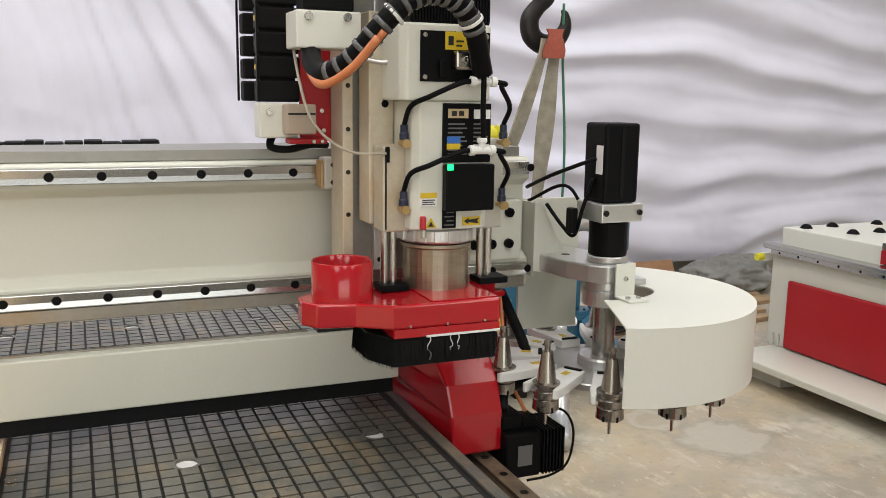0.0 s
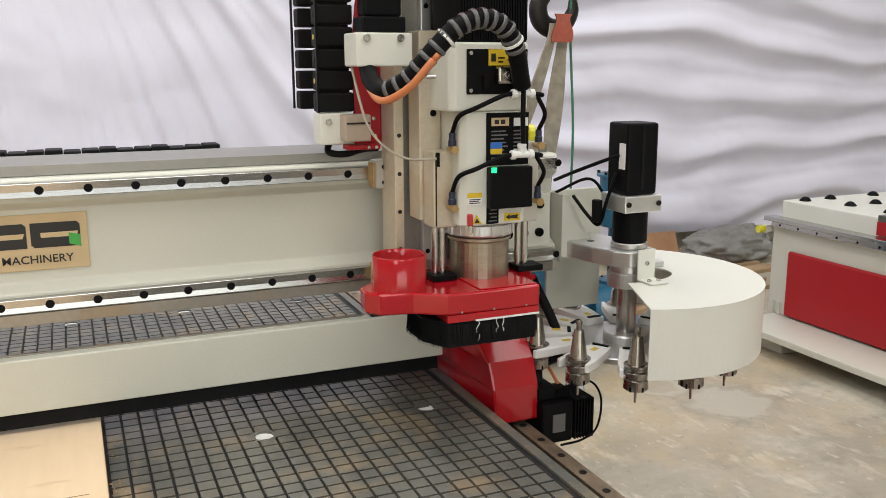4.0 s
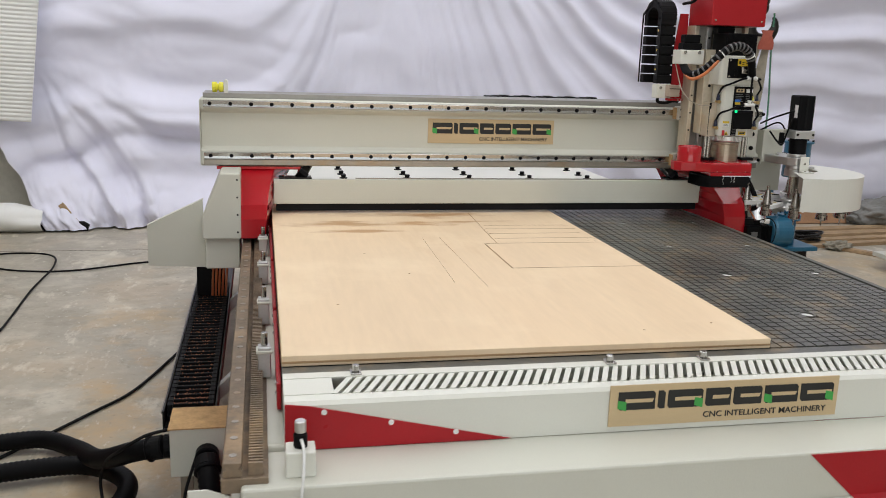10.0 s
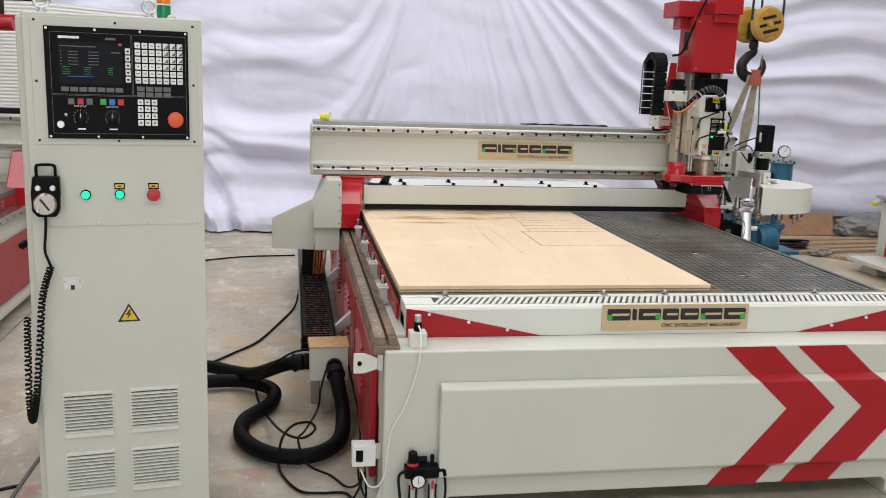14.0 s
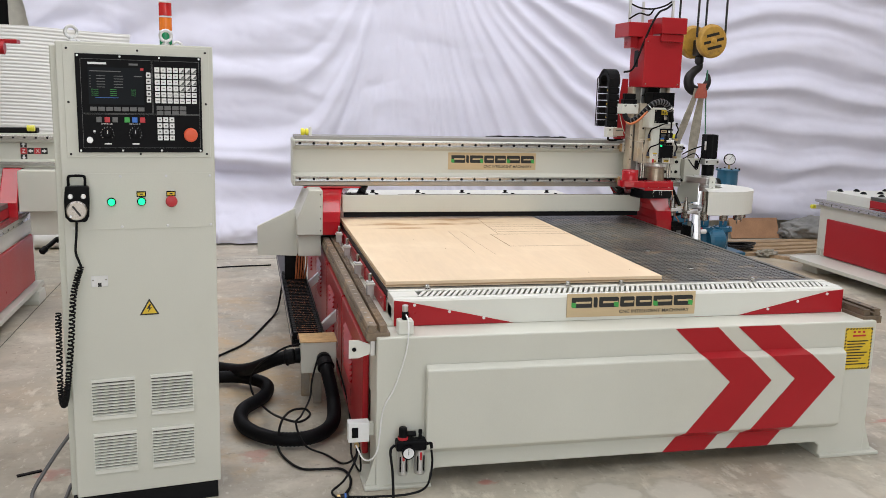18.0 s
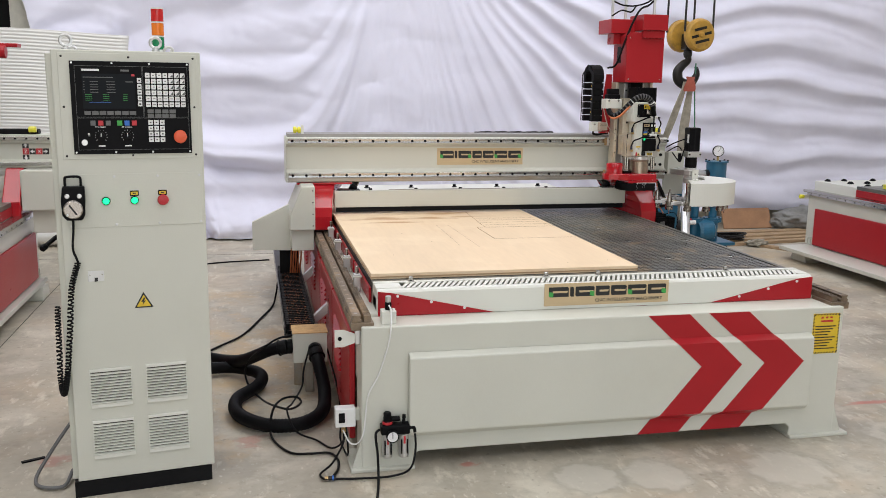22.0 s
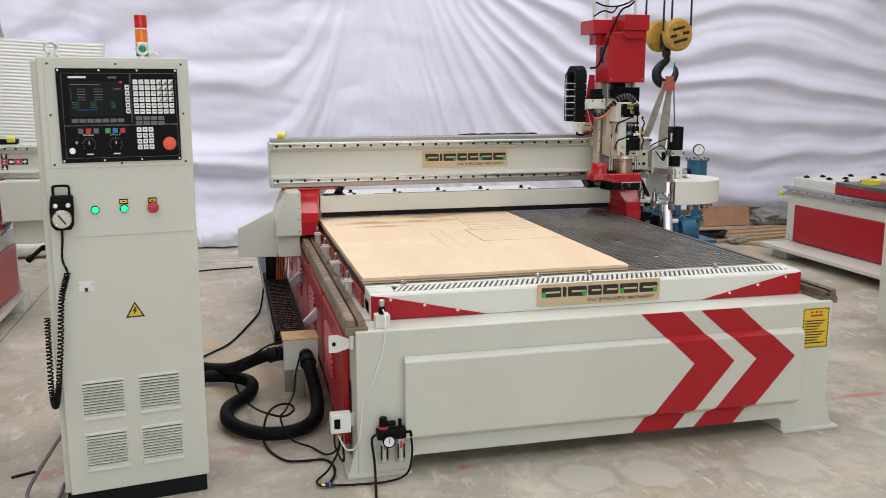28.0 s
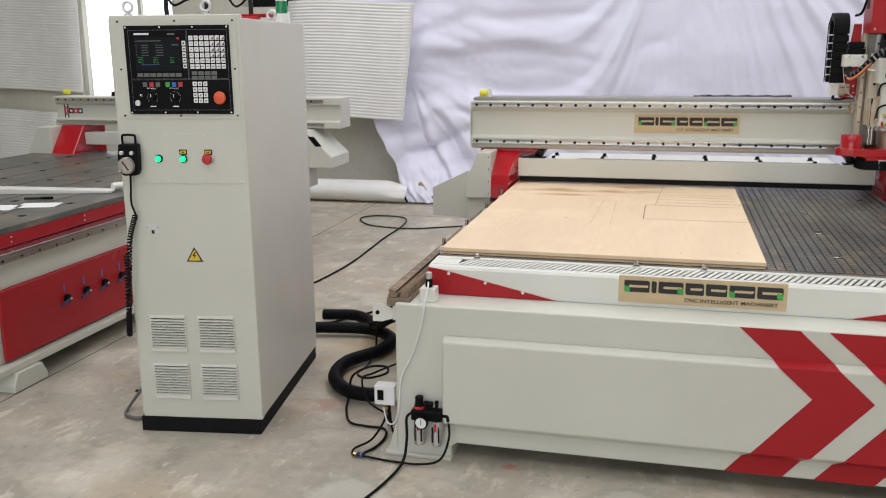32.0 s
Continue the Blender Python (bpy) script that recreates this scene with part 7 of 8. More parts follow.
for c in range(3):
    for r in range(4):
        x, z = 0.066 + 0.0195 * c, 1.387 - 0.0192 * r
        k = key(x, z, 0.0155, 0.0155, WHITE_PLASTIC)
        part("key_symbol", cbox(x - 0.003, x + 0.003, PF - 0.0031, PF - 0.0026, z - 0.002, z + 0.002, 0), GREY_KEY, k)
for x, m in ((-0.122, GREY_KEY), (-0.097, RED_BUTTON), (-0.073, GREY_KEY), (-0.036, GREEN_INK), (-0.012, BLUE_KEY), (0.012, RED_BUTTON)):
    key(x, 1.385, 0.0165, 0.0165, m)
for x, t in ((-0.098, "SPINDLE"), (-0.012, "CYCLE")):
    lettering("panel_words", t, 0.0062, CAB @ facing(x - 0.018, PF - 0.0003, 1.370), WHITE_INK, op, width=0.034, thick=0.0002)
for x in (-0.098, -0.012):
    kn = part("rotary_knob", crod((x, PF, 1.342), (x, PF - 0.014, 1.342), 0.0125, 20, 0.002), BLACK, op)
    part("knob_line", cbox(x - 0.001, x + 0.001, PF - 0.0148, PF - 0.0142, 1.342, 1.353, 0), WHITE_INK, kn)
    for q in range(11):
        a = radians(-40 + 26 * q)
        part("dial_tick", box(-0.0005, 0.0005, PF - 0.0004, PF, 0.018, 0.021, 0, m=CAB @ Matrix.Translation((x, 0, 1.342)) @ Matrix.Rotation(math.pi / 2 - a, 4, "Y")), WHITE_INK, op)
    part("dial_mark", cbox(x - 0.01, x + 0.012, PF - 0.0004, PF, 1.308, 1.312, 0), WHITE_INK, op)
part("key_switch", crod((-0.152, PF, 1.322), (-0.152, PF - 0.01, 1.322), 0.010, 20), ALU, op)
part("toggle", crod((-0.137, PF, 1.345), (-0.137, PF - 0.012, 1.35), 0.004, 12), ALU, op)
part("emergency_stop", lathe([(0, 0), (0.014, 0), (0.014, 0.014), (0.021, 0.016), (0.0225, 0.022), (0.019, 0.028), (0, 0.030)], CAB @ Vector((0.163, PF, 1.340)), CAB.to_3x3() @ Vector((0, -1, 0)), 28), ESTOP, op, "round orange-red emergency stop", smooth=False)

op.matrix_local = Matrix.Translation((0.002, 0, 1.585)) @ Matrix.Diagonal((1.004, 1, 1.05, 1)) @ Matrix.Translation((0, 0, -1.585))
lp = part("button_plate", cbox(-0.222, 0.238, -0.0025, -0.0002, 1.009, 1.198, 0.001), CREAM, cab)
for x in (-0.21, -0.062, 0.084, 0.228):
    for z in (1.018, 1.188):
        part("plate_screw", crod((x, -0.0025, z), (x, -0.0055, z), 0.0045, 12, 0.0008), ALU, lp)
for x in (-0.093, 0.002):
    part("lamp_bezel", crod((x, -0.0025, 1.103), (x, -0.009, 1.103), 0.0145, 24, 0.001), BLACK, cab)
    part("green_button", crod((x, -0.0092, 1.103), (x, -0.016, 1.103), 0.0115, 24, 0.002), GREEN_GLOW, cab, "lit green push button")
for x in (0.002, 0.098):
    tg = part("button_tag", cbox(x - 0.015, x + 0.015, -0.0045, -0.0027, 1.118, 1.137, 0.0005), BLACK, cab)
    part("tag_insert", cbox(x - 0.012, x + 0.012, -0.0052, -0.0046, 1.122, 1.133, 0), YELLOW, tg)
    part("tag_word", cbox(x - 0.005, x + 0.005, -0.0056, -0.0053, 1.1255, 1.1295, 0), INK, tg)
part("stop_button", lathe([(0, 0), (0.012, 0), (0.012, 0.012), (0.0185, 0.014), (0.0195, 0.02), (0.016, 0.026), (0, 0.028)], CAB @ Vector((0.098, -0.0025, 1.103)), CAB.to_3x3() @ Vector((0, -1, 0)), 28), RED_BUTTON, cab, "red mushroom push button")
# louvred vents
for x0, x1, z0, z1 in ((-0.183, -0.039, 0.343, 0.490), (0.011, 0.156, 0.343, 0.491), (-0.183, -0.039, 0.146, 0.294), (0.010, 0.156, 0.146, 0.294)):
    vent = part("vent", joined(cbox(x0, x1, -0.008, -0.0002, z1 - 0.011, z1, 0.0015), cbox(x0, x1, -0.008, -0.0002, z0, z0 + 0.015, 0.0015), cbox(x0, x0 + 0.003, -0.006, -0.0002, z0, z1, 0), cbox(x1 - 0.003, x1, -0.006, -0.0002, z0, z1, 0)), CREAM_SMOOTH, cab, "white plastic louvred vent")
    # dark sheet behind the slats stands in for the shade between them
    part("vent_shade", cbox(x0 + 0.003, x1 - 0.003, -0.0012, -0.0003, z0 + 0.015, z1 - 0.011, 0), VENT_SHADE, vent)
    n = 11
    for k in range(n):
        z = z0 + 0.017 + (z1 - z0 - 0.028) * k / n
        part("vent_slat", prism([(-0.0016, z + 0.0022), (-0.010, z), (-0.010, z + 0.0030), (-0.0016, z + 0.0056)], "x", x0 + 0.001, x1 - 0.001, 0, m=CAB), CREAM_SMOOTH, vent)
# hazard sign
hz = part("hazard_sign", prism([(-0.017, 0.707), (0.049, 0.707), (0.016, 0.765)], "y", -0.0016, -0.0002, 0, m=CAB), INK, cab, "yellow and black electrical hazard triangle")
part("hazard_field", prism([(-0.0085, 0.712), (0.0405, 0.712), (0.016, 0.755)], "y", -0.0022, -0.0017, 0, m=CAB), YELLOW, hz)
part("hazard_bolt", prism([(0.017, 0.745), (0.006, 0.728), (0.0145, 0.730), (0.010, 0.716), (0.024, 0.734), (0.0165, 0.7325), (0.022, 0.744)], "y", -0.0028, -0.0023, 0, m=CAB), INK, hz)
lk = part("lock_plate", cbox(-0.167, -0.114, -0.0025, -0.0002, 0.815, 0.853, 0.0008), ALU, cab)
part("lock_slot", cbox(-0.146, -0.135, -0.003, -0.0026, 0.815, 0.829, 0), INK, lk)
for x in (-0.161, -0.120):
    part("lock_screw", crod((x, -0.0025, 0.839), (x, -0.004, 0.839), 0.0025, 10, 0.0003), STEEL, lk)
# main switch lever on the cabinet's flank
sw = part("switch_base", cbox(-0.275, -0.2625, 0.60, 0.68, 0.84, 0.92, 0.003), BLACK, cab)
lever = joined(rod((-0.275, 0.21, 0.94), (-0.30, 0.20, 0.935), 0.012, 12, 0.001), rod((-0.30, 0.20, 0.937), (-0.345, 0.14, 0.905), 0.009, 12, 0.002), rod((-0.335, 0.152, 0.912), (-0.352, 0.132, 0.900), 0.013, 12, 0.003))
lever.transform(CAB @ Matrix.Translation((0, 0.43, -0.06)))
part("switch_lever", lever, BLACK, sw, "black main switch lever")
# pendant handwheel with coiled cord
pen = thing("hand_wheel_pendant", tuple(CAB @ Vector((-0.197, -0.02, 1.04))), "black handheld control pendant with silver dial, hung on the cabinet", "pendant")
part("case", prism([(-0.232, 1.16), (-0.160, 1.16), (-0.160, 1.11), (-0.163, 1.06), (-0.172, 1.042), (-0.222, 1.042), (-0.236, 1.06), (-0.238, 1.11)], "y", -0.042, -0.003, 0.006, m=CAB), BLACK, pen)
h = tube([(-0.222, -0.02, 1.158), (-0.222, -0.02, 1.185), (-0.215, -0.02, 1.192), (-0.180, -0.02, 1.192), (-0.172, -0.02, 1.185), (-0.172, -0.02, 1.158)], 0.0045, 8, 4)
h.transform(CAB)
part("hanger", h, BLACK, pen, smooth=True)
dial = part("dial", lathe([(0, 0), (0.032, 0), (0.032, 0.008), (0.030, 0.010), (0.030, 0.018), (0.028, 0.02), (0, 0.02)], CAB @ Vector((-0.2, -0.042, 1.082)), CAB.to_3x3() @ Vector((0, -1, 0)), 32), TOOL, pen, "silver dial wheel")
part("dial_mark", box(-0.003, 0.003, -0.0625, -0.0621, -0.020, 0.020, 0, m=CAB @ Matrix.Translation((-0.2, 0, 1.082)) @ Matrix.Rotation(radians(-35), 4, "Y")), INK, dial)
part("dial_grip", crod((-0.218, -0.062, 1.065), (-0.218, -0.072, 1.065), 0.004, 12), ALU, dial)
for x in (-0.217, -0.178):
    part("selector", crod((x, -0.042, 1.128), (x, -0.054, 1.128), 0.008, 16, 0.002), ALU, pen)
pts = [(-0.203, -0.02, 1.042), (-0.205, -0.02, 1.0), (-0.21, -0.018, 0.94), (-0.20, -0.02, 0.905), (-0.195, -0.02, 0.89)]
c = tube(pts, 0.004, 8)
c.transform(CAB)
part("cord", c, BLACK_MATT, pen, smooth=True)
coil = []
path = curve_points([(-0.197, -0.022, 0.89), (-0.222, -0.03, 0.80), (-0.235, -0.035, 0.66), (-0.25, -0.03, 0.52), (-0.262, -0.02, 0.44), (-0.272, 0.0, 0.41), (-0.28, 0.02, 0.46), (-0.278, 0.03, 0.60), (-0.276, 0.04, 0.72)], 24)
for i, p in enumerate(path):
    d = (path[min(i + 1, len(path) - 1)] - path[max(i - 1, 0)]).normalized()
    s = d.cross(Vector((0, 1, 0.1))).normalized()
    o = d.cross(s)
    for q in range(3):
        a = 2 * math.pi * (i * 0.42 + q * 0.14)
        coil.append(p + 0.0085 * (math.cos(a) * s + math.sin(a) * o))
c = tube(coil, 0.0032, 6, smooth_path=False)
c.transform(CAB)
part("coiled_cord", c, BLACK_MATT, pen, smooth=True)
# lifting eyes and signal tower
for x, y in ((-0.195, 0.06), (0.10, 0.06), (0.18, 0.62), (-0.2, 0.85)):
    m = CAB @ Matrix.Translation((x, y, 1.622 if y < 0.1 else 1.61))
    stem = lathe([(0, 0), (0.014, 0), (0.014, 0.006), (0.008, 0.008), (0.008, 0.016), (0, 0.016)], (0, 0, 0), (0, 0, 1), 16)
    ringpts = [(0.018 * math.cos(2 * math.pi * k / 20), 0, 0.032 + 0.018 * math.sin(2 * math.pi * k / 20)) for k in range(21)]
    bm = joined(stem, tube(ringpts, 0.0055, 8, smooth_path=False))
    bm.transform(m)
    part("lifting_eye", bm, ALU, cab)
tl = thing("signal_tower", tuple(CAB @ Vector((0.154, 0.872, 1.61))), "red, orange and green stacked signal light on the cabinet", "signal light")
tp = CAB @ Vector((0.154, 0.872, 1.6105))
part("lamp_base", lathe([(0, 0), (0.028, 0), (0.028, 0.044), (0, 0.044)], tp, (0, 0, 1), 24), WHITE_PLASTIC, tl)
for k, m in enumerate((mat("green_lens", (0.01, 0.22, 0.09), 0.2), mat("orange_lens", (0.80, 0.20, 0.02), 0.2), mat("red_lens", (0.55, 0.02, 0.02), 0.2))):
    z = 0.046 + 0.060 * k
    part("lens", lathe([(0, 0), (0.026, 0), (0.026, 0.0525), (0, 0.0525)], tp + Vector((0, 0, z)), (0, 0, 1), 24), m, tl)
    part("divider", lathe([(0, 0), (0.0265, 0), (0.0265, 0.0055), (0, 0.0055)], tp + Vector((0, 0, z + 0.0535)), (0, 0, 1), 24), WHITE_PLASTIC, tl)
ant = CAB @ Vector((0.205, 0.8, 1.6105))
part("antenna", lathe([(0, 0), (0.008, 0), (0.006, 0.02), (0.007, 0.045), (0, 0.047)], ant, (0, 0, 1), 12), WHITE_PLASTIC, cab)
c = tube([(-0.262, 0.3, 0.20), (-0.33, 0.25, 0.12), (-0.40, 0.2, 0.02), (-0.38, 0.12, 0.012), (-0.30, 0.1, 0.012), (-0.27, 0.2, 0.03)], 0.007, 8)
c.transform(CAB)
t = thing("power_cable", tuple(CAB @ Vector((-0.38, 0.15, 0))), "grey power cable looped beside the cabinet", "cable")
part("line", c, GREY_KEY, t, smooth=True)

# ---- crane hook with its pulley block and webbing slings ----
KX, KY = 3.372, 3.845
hk = thing("crane_hook", (KX, KY, 1.5), "worn yellow pulley block with a dark iron crane hook", "crane hook")
AX = Vector((0.131, -0.991, 0))
guard = [(0, -0.035), (0.115, -0.035), (0.13, -0.025), (0.135, 0.0), (0.13, 0.025), (0.115, 0.035), (0.03, 0.035), (0, 0.035)]
PF_ = Vector((KX + 0.055, KY - 0.10, 1.945))
part("rear_sheave", lathe(guard, PF_ - AX * 0.20 - Vector((0.03, 0, 0)), AX, 36), HOIST, hk, "worn yellow rear sheave guard")
blk = part("pulley_block", lathe(guard, PF_, AX, 36), HOIST, hk, "worn yellow painted sheave guard")
part("yoke", box(KX - 0.03, KX + 0.06, KY - 0.055, KY + 0.045, 1.83, 1.96, 0.01), IRON, hk)
FM = Matrix.Translation(PF_ + AX * 0.0352) @ AX.to_track_quat("Z", "Y").to_matrix().to_4x4() @ Matrix.Rotation(radians(14), 4, "Z")
for v, l0, l1 in ((-0.05, -0.07, 0.065), (0.0, -0.095, -0.03), (0.0, 0.03, 0.095), (0.05, -0.06, 0.06)):
    part("guard_stripe", box(l0, l1, v - 0.011, v + 0.011, 0.0, 0.0012, 0, m=FM), IRON, blk)
part("axle_end", lathe([(0, 0), (0.022, 0), (0.022, 0.008), (0.014, 0.012), (0, 0.012)], PF_ + AX * 0.0352, AX, 20), HOIST, blk)
for dx, dy in ((-0.14, 0.09), (-0.085, -0.12), (0.10, 0.09), (0.185, -0.08)):
    part("wire_rope", rod((KX + dx, KY + dy, 1.97), (KX + dx * 0.9, KY + dy, 4.88), 0.009, 8), IRON, hk)
part("swivel", lathe([(0, 0), (0.028, 0), (0.036, 0.02), (0.036, 0.05), (0.028, 0.07), (0, 0.07)], (KX + 0.015, KY, 1.765), (0, 0, 1), 20), IRON, hk)


def hook_mesh():
    pts = [(0.0, 1.83), (0.0, 1.79), (-0.045, 1.755), (-0.085, 1.70), (-0.075, 1.635), (-0.02, 1.60), (0.045, 1.615), (0.085, 1.67), (0.085, 1.72), (0.07, 1.745)]
    path = curve_points([(KX + 0.02 + x, KY, z - 0.05) for x, z in pts], 6)
    rad = [0.026, 0.03, 0.036, 0.042, 0.044, 0.044, 0.038, 0.030, 0.02, 0.008]
    bm = bmesh.new()
    prev = None
    for i, p in enumerate(path):
        u = i / (len(path) - 1) * (len(rad) - 1)
        k = min(int(u), len(rad) - 2)
        r = rad[k] + (rad[k + 1] - rad[k]) * (u - k)
        d = (path[min(i + 1, len(path) - 1)] - path[max(i - 1, 0)]).normalized()
        s = Vector((0, 1, 0))
        o = d.cross(s)
        ring = [bm.verts.new(p + r * (math.cos(math.pi * q / 6) * s * 0.75 + math.sin(math.pi * q / 6) * o)) for q in range(12)]
        if prev:
            for q in range(12):
                bm.faces.new((prev[q], prev[(q + 1) % 12], ring[(q + 1) % 12], ring[q]))
        else:
            bm.faces.new(ring)
        prev = ring
    bm.faces.new(prev)
    return bm


part("hook", hook_mesh(), IRON, hk, "dark iron double-curved hook", smooth=True)


def sling(points, width, turn):
    """A flat webbing band along a line."""
    path = curve_points(points, 8)
    bm = bmesh.new()
    prev = None
    side = Vector((math.cos(turn), math.sin(turn), 0)) * width / 2
    for i, p in enumerate(path):
        n = side.cross(Vector((0, 0, 1))).normalized() * 0.004
        tw = 1 - 0.25 * math.sin(i * 0.35)
        ring = [bm.verts.new(p + s * tw + q) for s, q in ((-side, -n), (side, -n), (side, n), (-side, n))]
        if prev:
            for k in range(4):
                bm.faces.new((prev[k], prev[(k + 1) % 4], ring[(k + 1) % 4], ring[k]))
        else:
            bm.faces.new(ring)
        prev = ring
    bm.faces.new(prev)
    return bm


sl = thing("webbing_sling", (KX, KY, 1.5), "worn grey webbing lifting slings looped over the crane hook", "lifting sling")
part("band", sling([(KX - 0.01, KY - 0.05, 1.57), (KX - 0.05, KY - 0.06, 1.45), (KX - 0.15, KY - 0.05, 1.15), (KX - 0.25, KY - 0.02, 0.85), (KX - 0.30, KY + 0.0, 0.72)], 0.060, 0.3), WEBBING, sl)
part("band", sling([(KX + 0.05, KY - 0.03, 1.57), (KX + 0.035, KY - 0.02, 1.40), (KX + 0.015, KY, 1.10), (KX + 0.0, KY + 0.02, 0.80), (KX + 0.01, KY + 0.03, 0.5), (KX - 0.02, KY + 0.04, 0.125)], 0.062, -0.2), WEBBING, sl)
part("sling_collar", sling([(KX + 0.025, KY - 0.058, 1.61), (KX + 0.02, KY - 0.07, 1.56), (KX + 0.015, KY - 0.068, 1.49)], 0.085, 0.0), mat("faded_red_webbing", (0.36, 0.09, 0.06), 0.9, var=0.2), sl, "faded red collar of the sling")
gr = thing("green_cord", (KX, KY, 1.5), "thin green cord hanging from the crane hook", "cord")
part("cord", tube([(KX + 0.085, KY - 0.02, 1.72), (KX + 0.10, KY, 1.5), (KX + 0.125, KY, 1.1), (KX + 0.13, KY + 0.02, 0.7), (KX + 0.12, KY + 0.02, 0.125)], 0.006, 6), mat("green_cord_fibre", (0.06, 0.20, 0.13), 0.8), gr, smooth=True)

for ob in (hk, sl, gr):
    ob.matrix_world = pose(KX, KY, 1.5) @ Matrix.Scale(1.085, 4)

# ---- vacuum pump ----
PX, PY = 3.58, 3.54
pump = thing("vacuum_pump", (PX, PY, 0), "blue painted vacuum pump with filter can, pipes and gauge", "vacuum pump")
part("motor_box", box(PX - 0.86, PX - 0.40, PY - 0.10, PY + 0.36, 0.16, 0.545, 0.008), BLUE, pump, "blue sheet motor housing")
part("housing_lid", box(PX - 0.865, PX - 0.395, PY - 0.105, PY + 0.365, 0.5455, 0.553, 0.002), BLUE, pump)
for x in (PX - 0.82, PX - 0.46, PX + 0.10):
    part("skid_post", box(x - 0.03, x + 0.03, PY - 0.06, PY + 0.20, 0.0, 0.130, 0.004), IRON, pump)
part("base_frame", box(PX - 0.88, PX + 0.17, PY - 0.12, PY + 0.34, 0.1305, 0.1595, 0.004), BLUE, pump)
part("filter_can", lathe([(0, 0), (0.080, 0), (0.088, 0.006), (0.088, 0.235), (0, 0.235)], (PX, PY, 0.635), (0, 0, 1), 36), BLUE, pump, "blue filter canister")
lid = part("can_lid", lathe([(0, 0), (0.102, 0), (0.104, 0.003), (0.104, 0.010), (0.100, 0.013), (0, 0.014)], (PX, PY, 0.8705), (0, 0, 1), 36), BLUE, pump)
for k in range(6):
    a = math.pi * k / 3 + 0.3
    part("lid_bolt", bolt((PX + 0.095 * math.cos(a), PY + 0.095 * math.sin(a), 0.8835), (0, 0, 1), 0.008, 0.012), IRON, lid)
part("gauge_stem", rod((PX + 0.008, PY, 0.884), (PX + 0.008, PY, 0.925), 0.010, 12), BRASS, pump)
g = part("gauge", lathe([(0, 0), (0.046, 0), (0.050, 0.006), (0.050, 0.028), (0.044, 0.032), (0.044, 0.026), (0, 0.026)], (PX + 0.012, PY + 0.015, 0.968), (-0.35, -1, 0.05), 32), BLACK, pump, "round dial pressure gauge")
GN = Vector((-0.35, -1, 0.05)).normalized()
part("gauge_face", lathe([(0, 0), (0.0435, 0), (0.0435, 0.002), (0, 0.002)], Vector((PX + 0.012, PY + 0.015, 0.968)) + GN * 0.0262, GN, 28), WHITE_INK, g)
GM = Matrix.Translation(Vector((PX + 0.012, PY + 0.015, 0.968)) + GN * 0.0284) @ GN.to_track_quat("Z", "Y").to_matrix().to_4x4()
part("gauge_needle", box(-0.0014, 0.0014, -0.010, 0.034, 0.0, 0.0008, 0, m=GM @ Matrix.Rotation(radians(-38), 4, "Z")), INK, g)
for k in range(11):
    part("gauge_tick", box(-0.0008, 0.0008, 0.033, 0.040, 0.0, 0.0006, 0, m=GM @ Matrix.Rotation(radians(130 - 26 * k), 4, "Z")), INK, g)
part("riser", rod((PX - 0.005, PY, 0.375), (PX - 0.005, PY, 0.636), 0.036, 24), BLUE, pump)
part("check_valve", lathe([(0.036, 0), (0.050, 0.012), (0.054, 0.04), (0.050, 0.075), (0.036, 0.095)], (PX - 0.005, PY, 0.465), (0, 0, 1), 24), BLUE, pump)
part("valve_bonnet", lathe([(0, 0), (0.036, 0), (0.036, 0.02), (0.024, 0.026), (0, 0.028)], (PX - 0.045, PY - 0.02, 0.515), (-1, -0.3, 0), 20), BLUE, pump)
for x in (PX - 0.005, PX - 0.185):
    for z in (0.336, 0.3555):
        fl_ = part("flange", lathe([(0, 0), (0.080, 0), (0.080, 0.0185), (0, 0.0185)], (x, PY, z), (0, 0, 1), 28), BLUE, pump)
        for k in range(4):
            a = math.pi * k / 2 + 0.6
            part("flange_bolt", rod((x + 0.064 * math.cos(a), PY + 0.064 * math.sin(a), z - 0.006), (x + 0.064 * math.cos(a), PY + 0.064 * math.sin(a), z + 0.026), 0.006, 8), IRON, fl_)
    part("pump_leg", rod((x, PY, 0.16), (x, PY, 0.336), 0.052, 24), BLUE, pump)
part("pump_head", lathe([(0, 0), (0.095, 0), (0.105, 0.03), (0.105, 0.14), (0.07, 0.17), (0, 0.17)], (PX - 0.18, PY - 0.03, 0.255), (1, 0, 0), 28), BLUE, pump)
part("elbow_pipe", tube([(PX - 0.185, PY, 0.375), (PX - 0.185, PY, 0.50), (PX - 0.200, PY, 0.555), (PX - 0.25, PY, 0.585), (PX - 0.33, PY, 0.590), (PX - 0.395, PY, 0.565), (PX - 0.425, PY, 0.50), (PX - 0.43, PY, 0.40)], 0.037, 16), BLUE, pump, smooth=True)
part("union_nut", lathe([(0.036, 0), (0.047, 0.002), (0.047, 0.036), (0.036, 0.038)], (PX - 0.27, PY, 0.588), (-1, 0, 0), 12), BLUE, pump)
part("vent_cock", joined(rod((PX - 0.245, PY, 0.625), (PX - 0.245, PY, 0.66), 0.008, 10), lathe([(0, 0), (0.016, 0), (0.016, 0.010), (0, 0.012)], (PX - 0.245, PY, 0.655), (0, 0, 1), 14)), BRASS, pump)
part("red_valve", box(PX - 0.33, PX - 0.275, PY - 0.135, PY - 0.115, 0.372, 0.386, 0.003), RED_BUTTON, pump)
part("valve_pipe", rod((PX - 0.36, PY - 0.125, 0.350), (PX - 0.24, PY - 0.125, 0.350), 0.020, 14), WHITE_PLASTIC, pump)
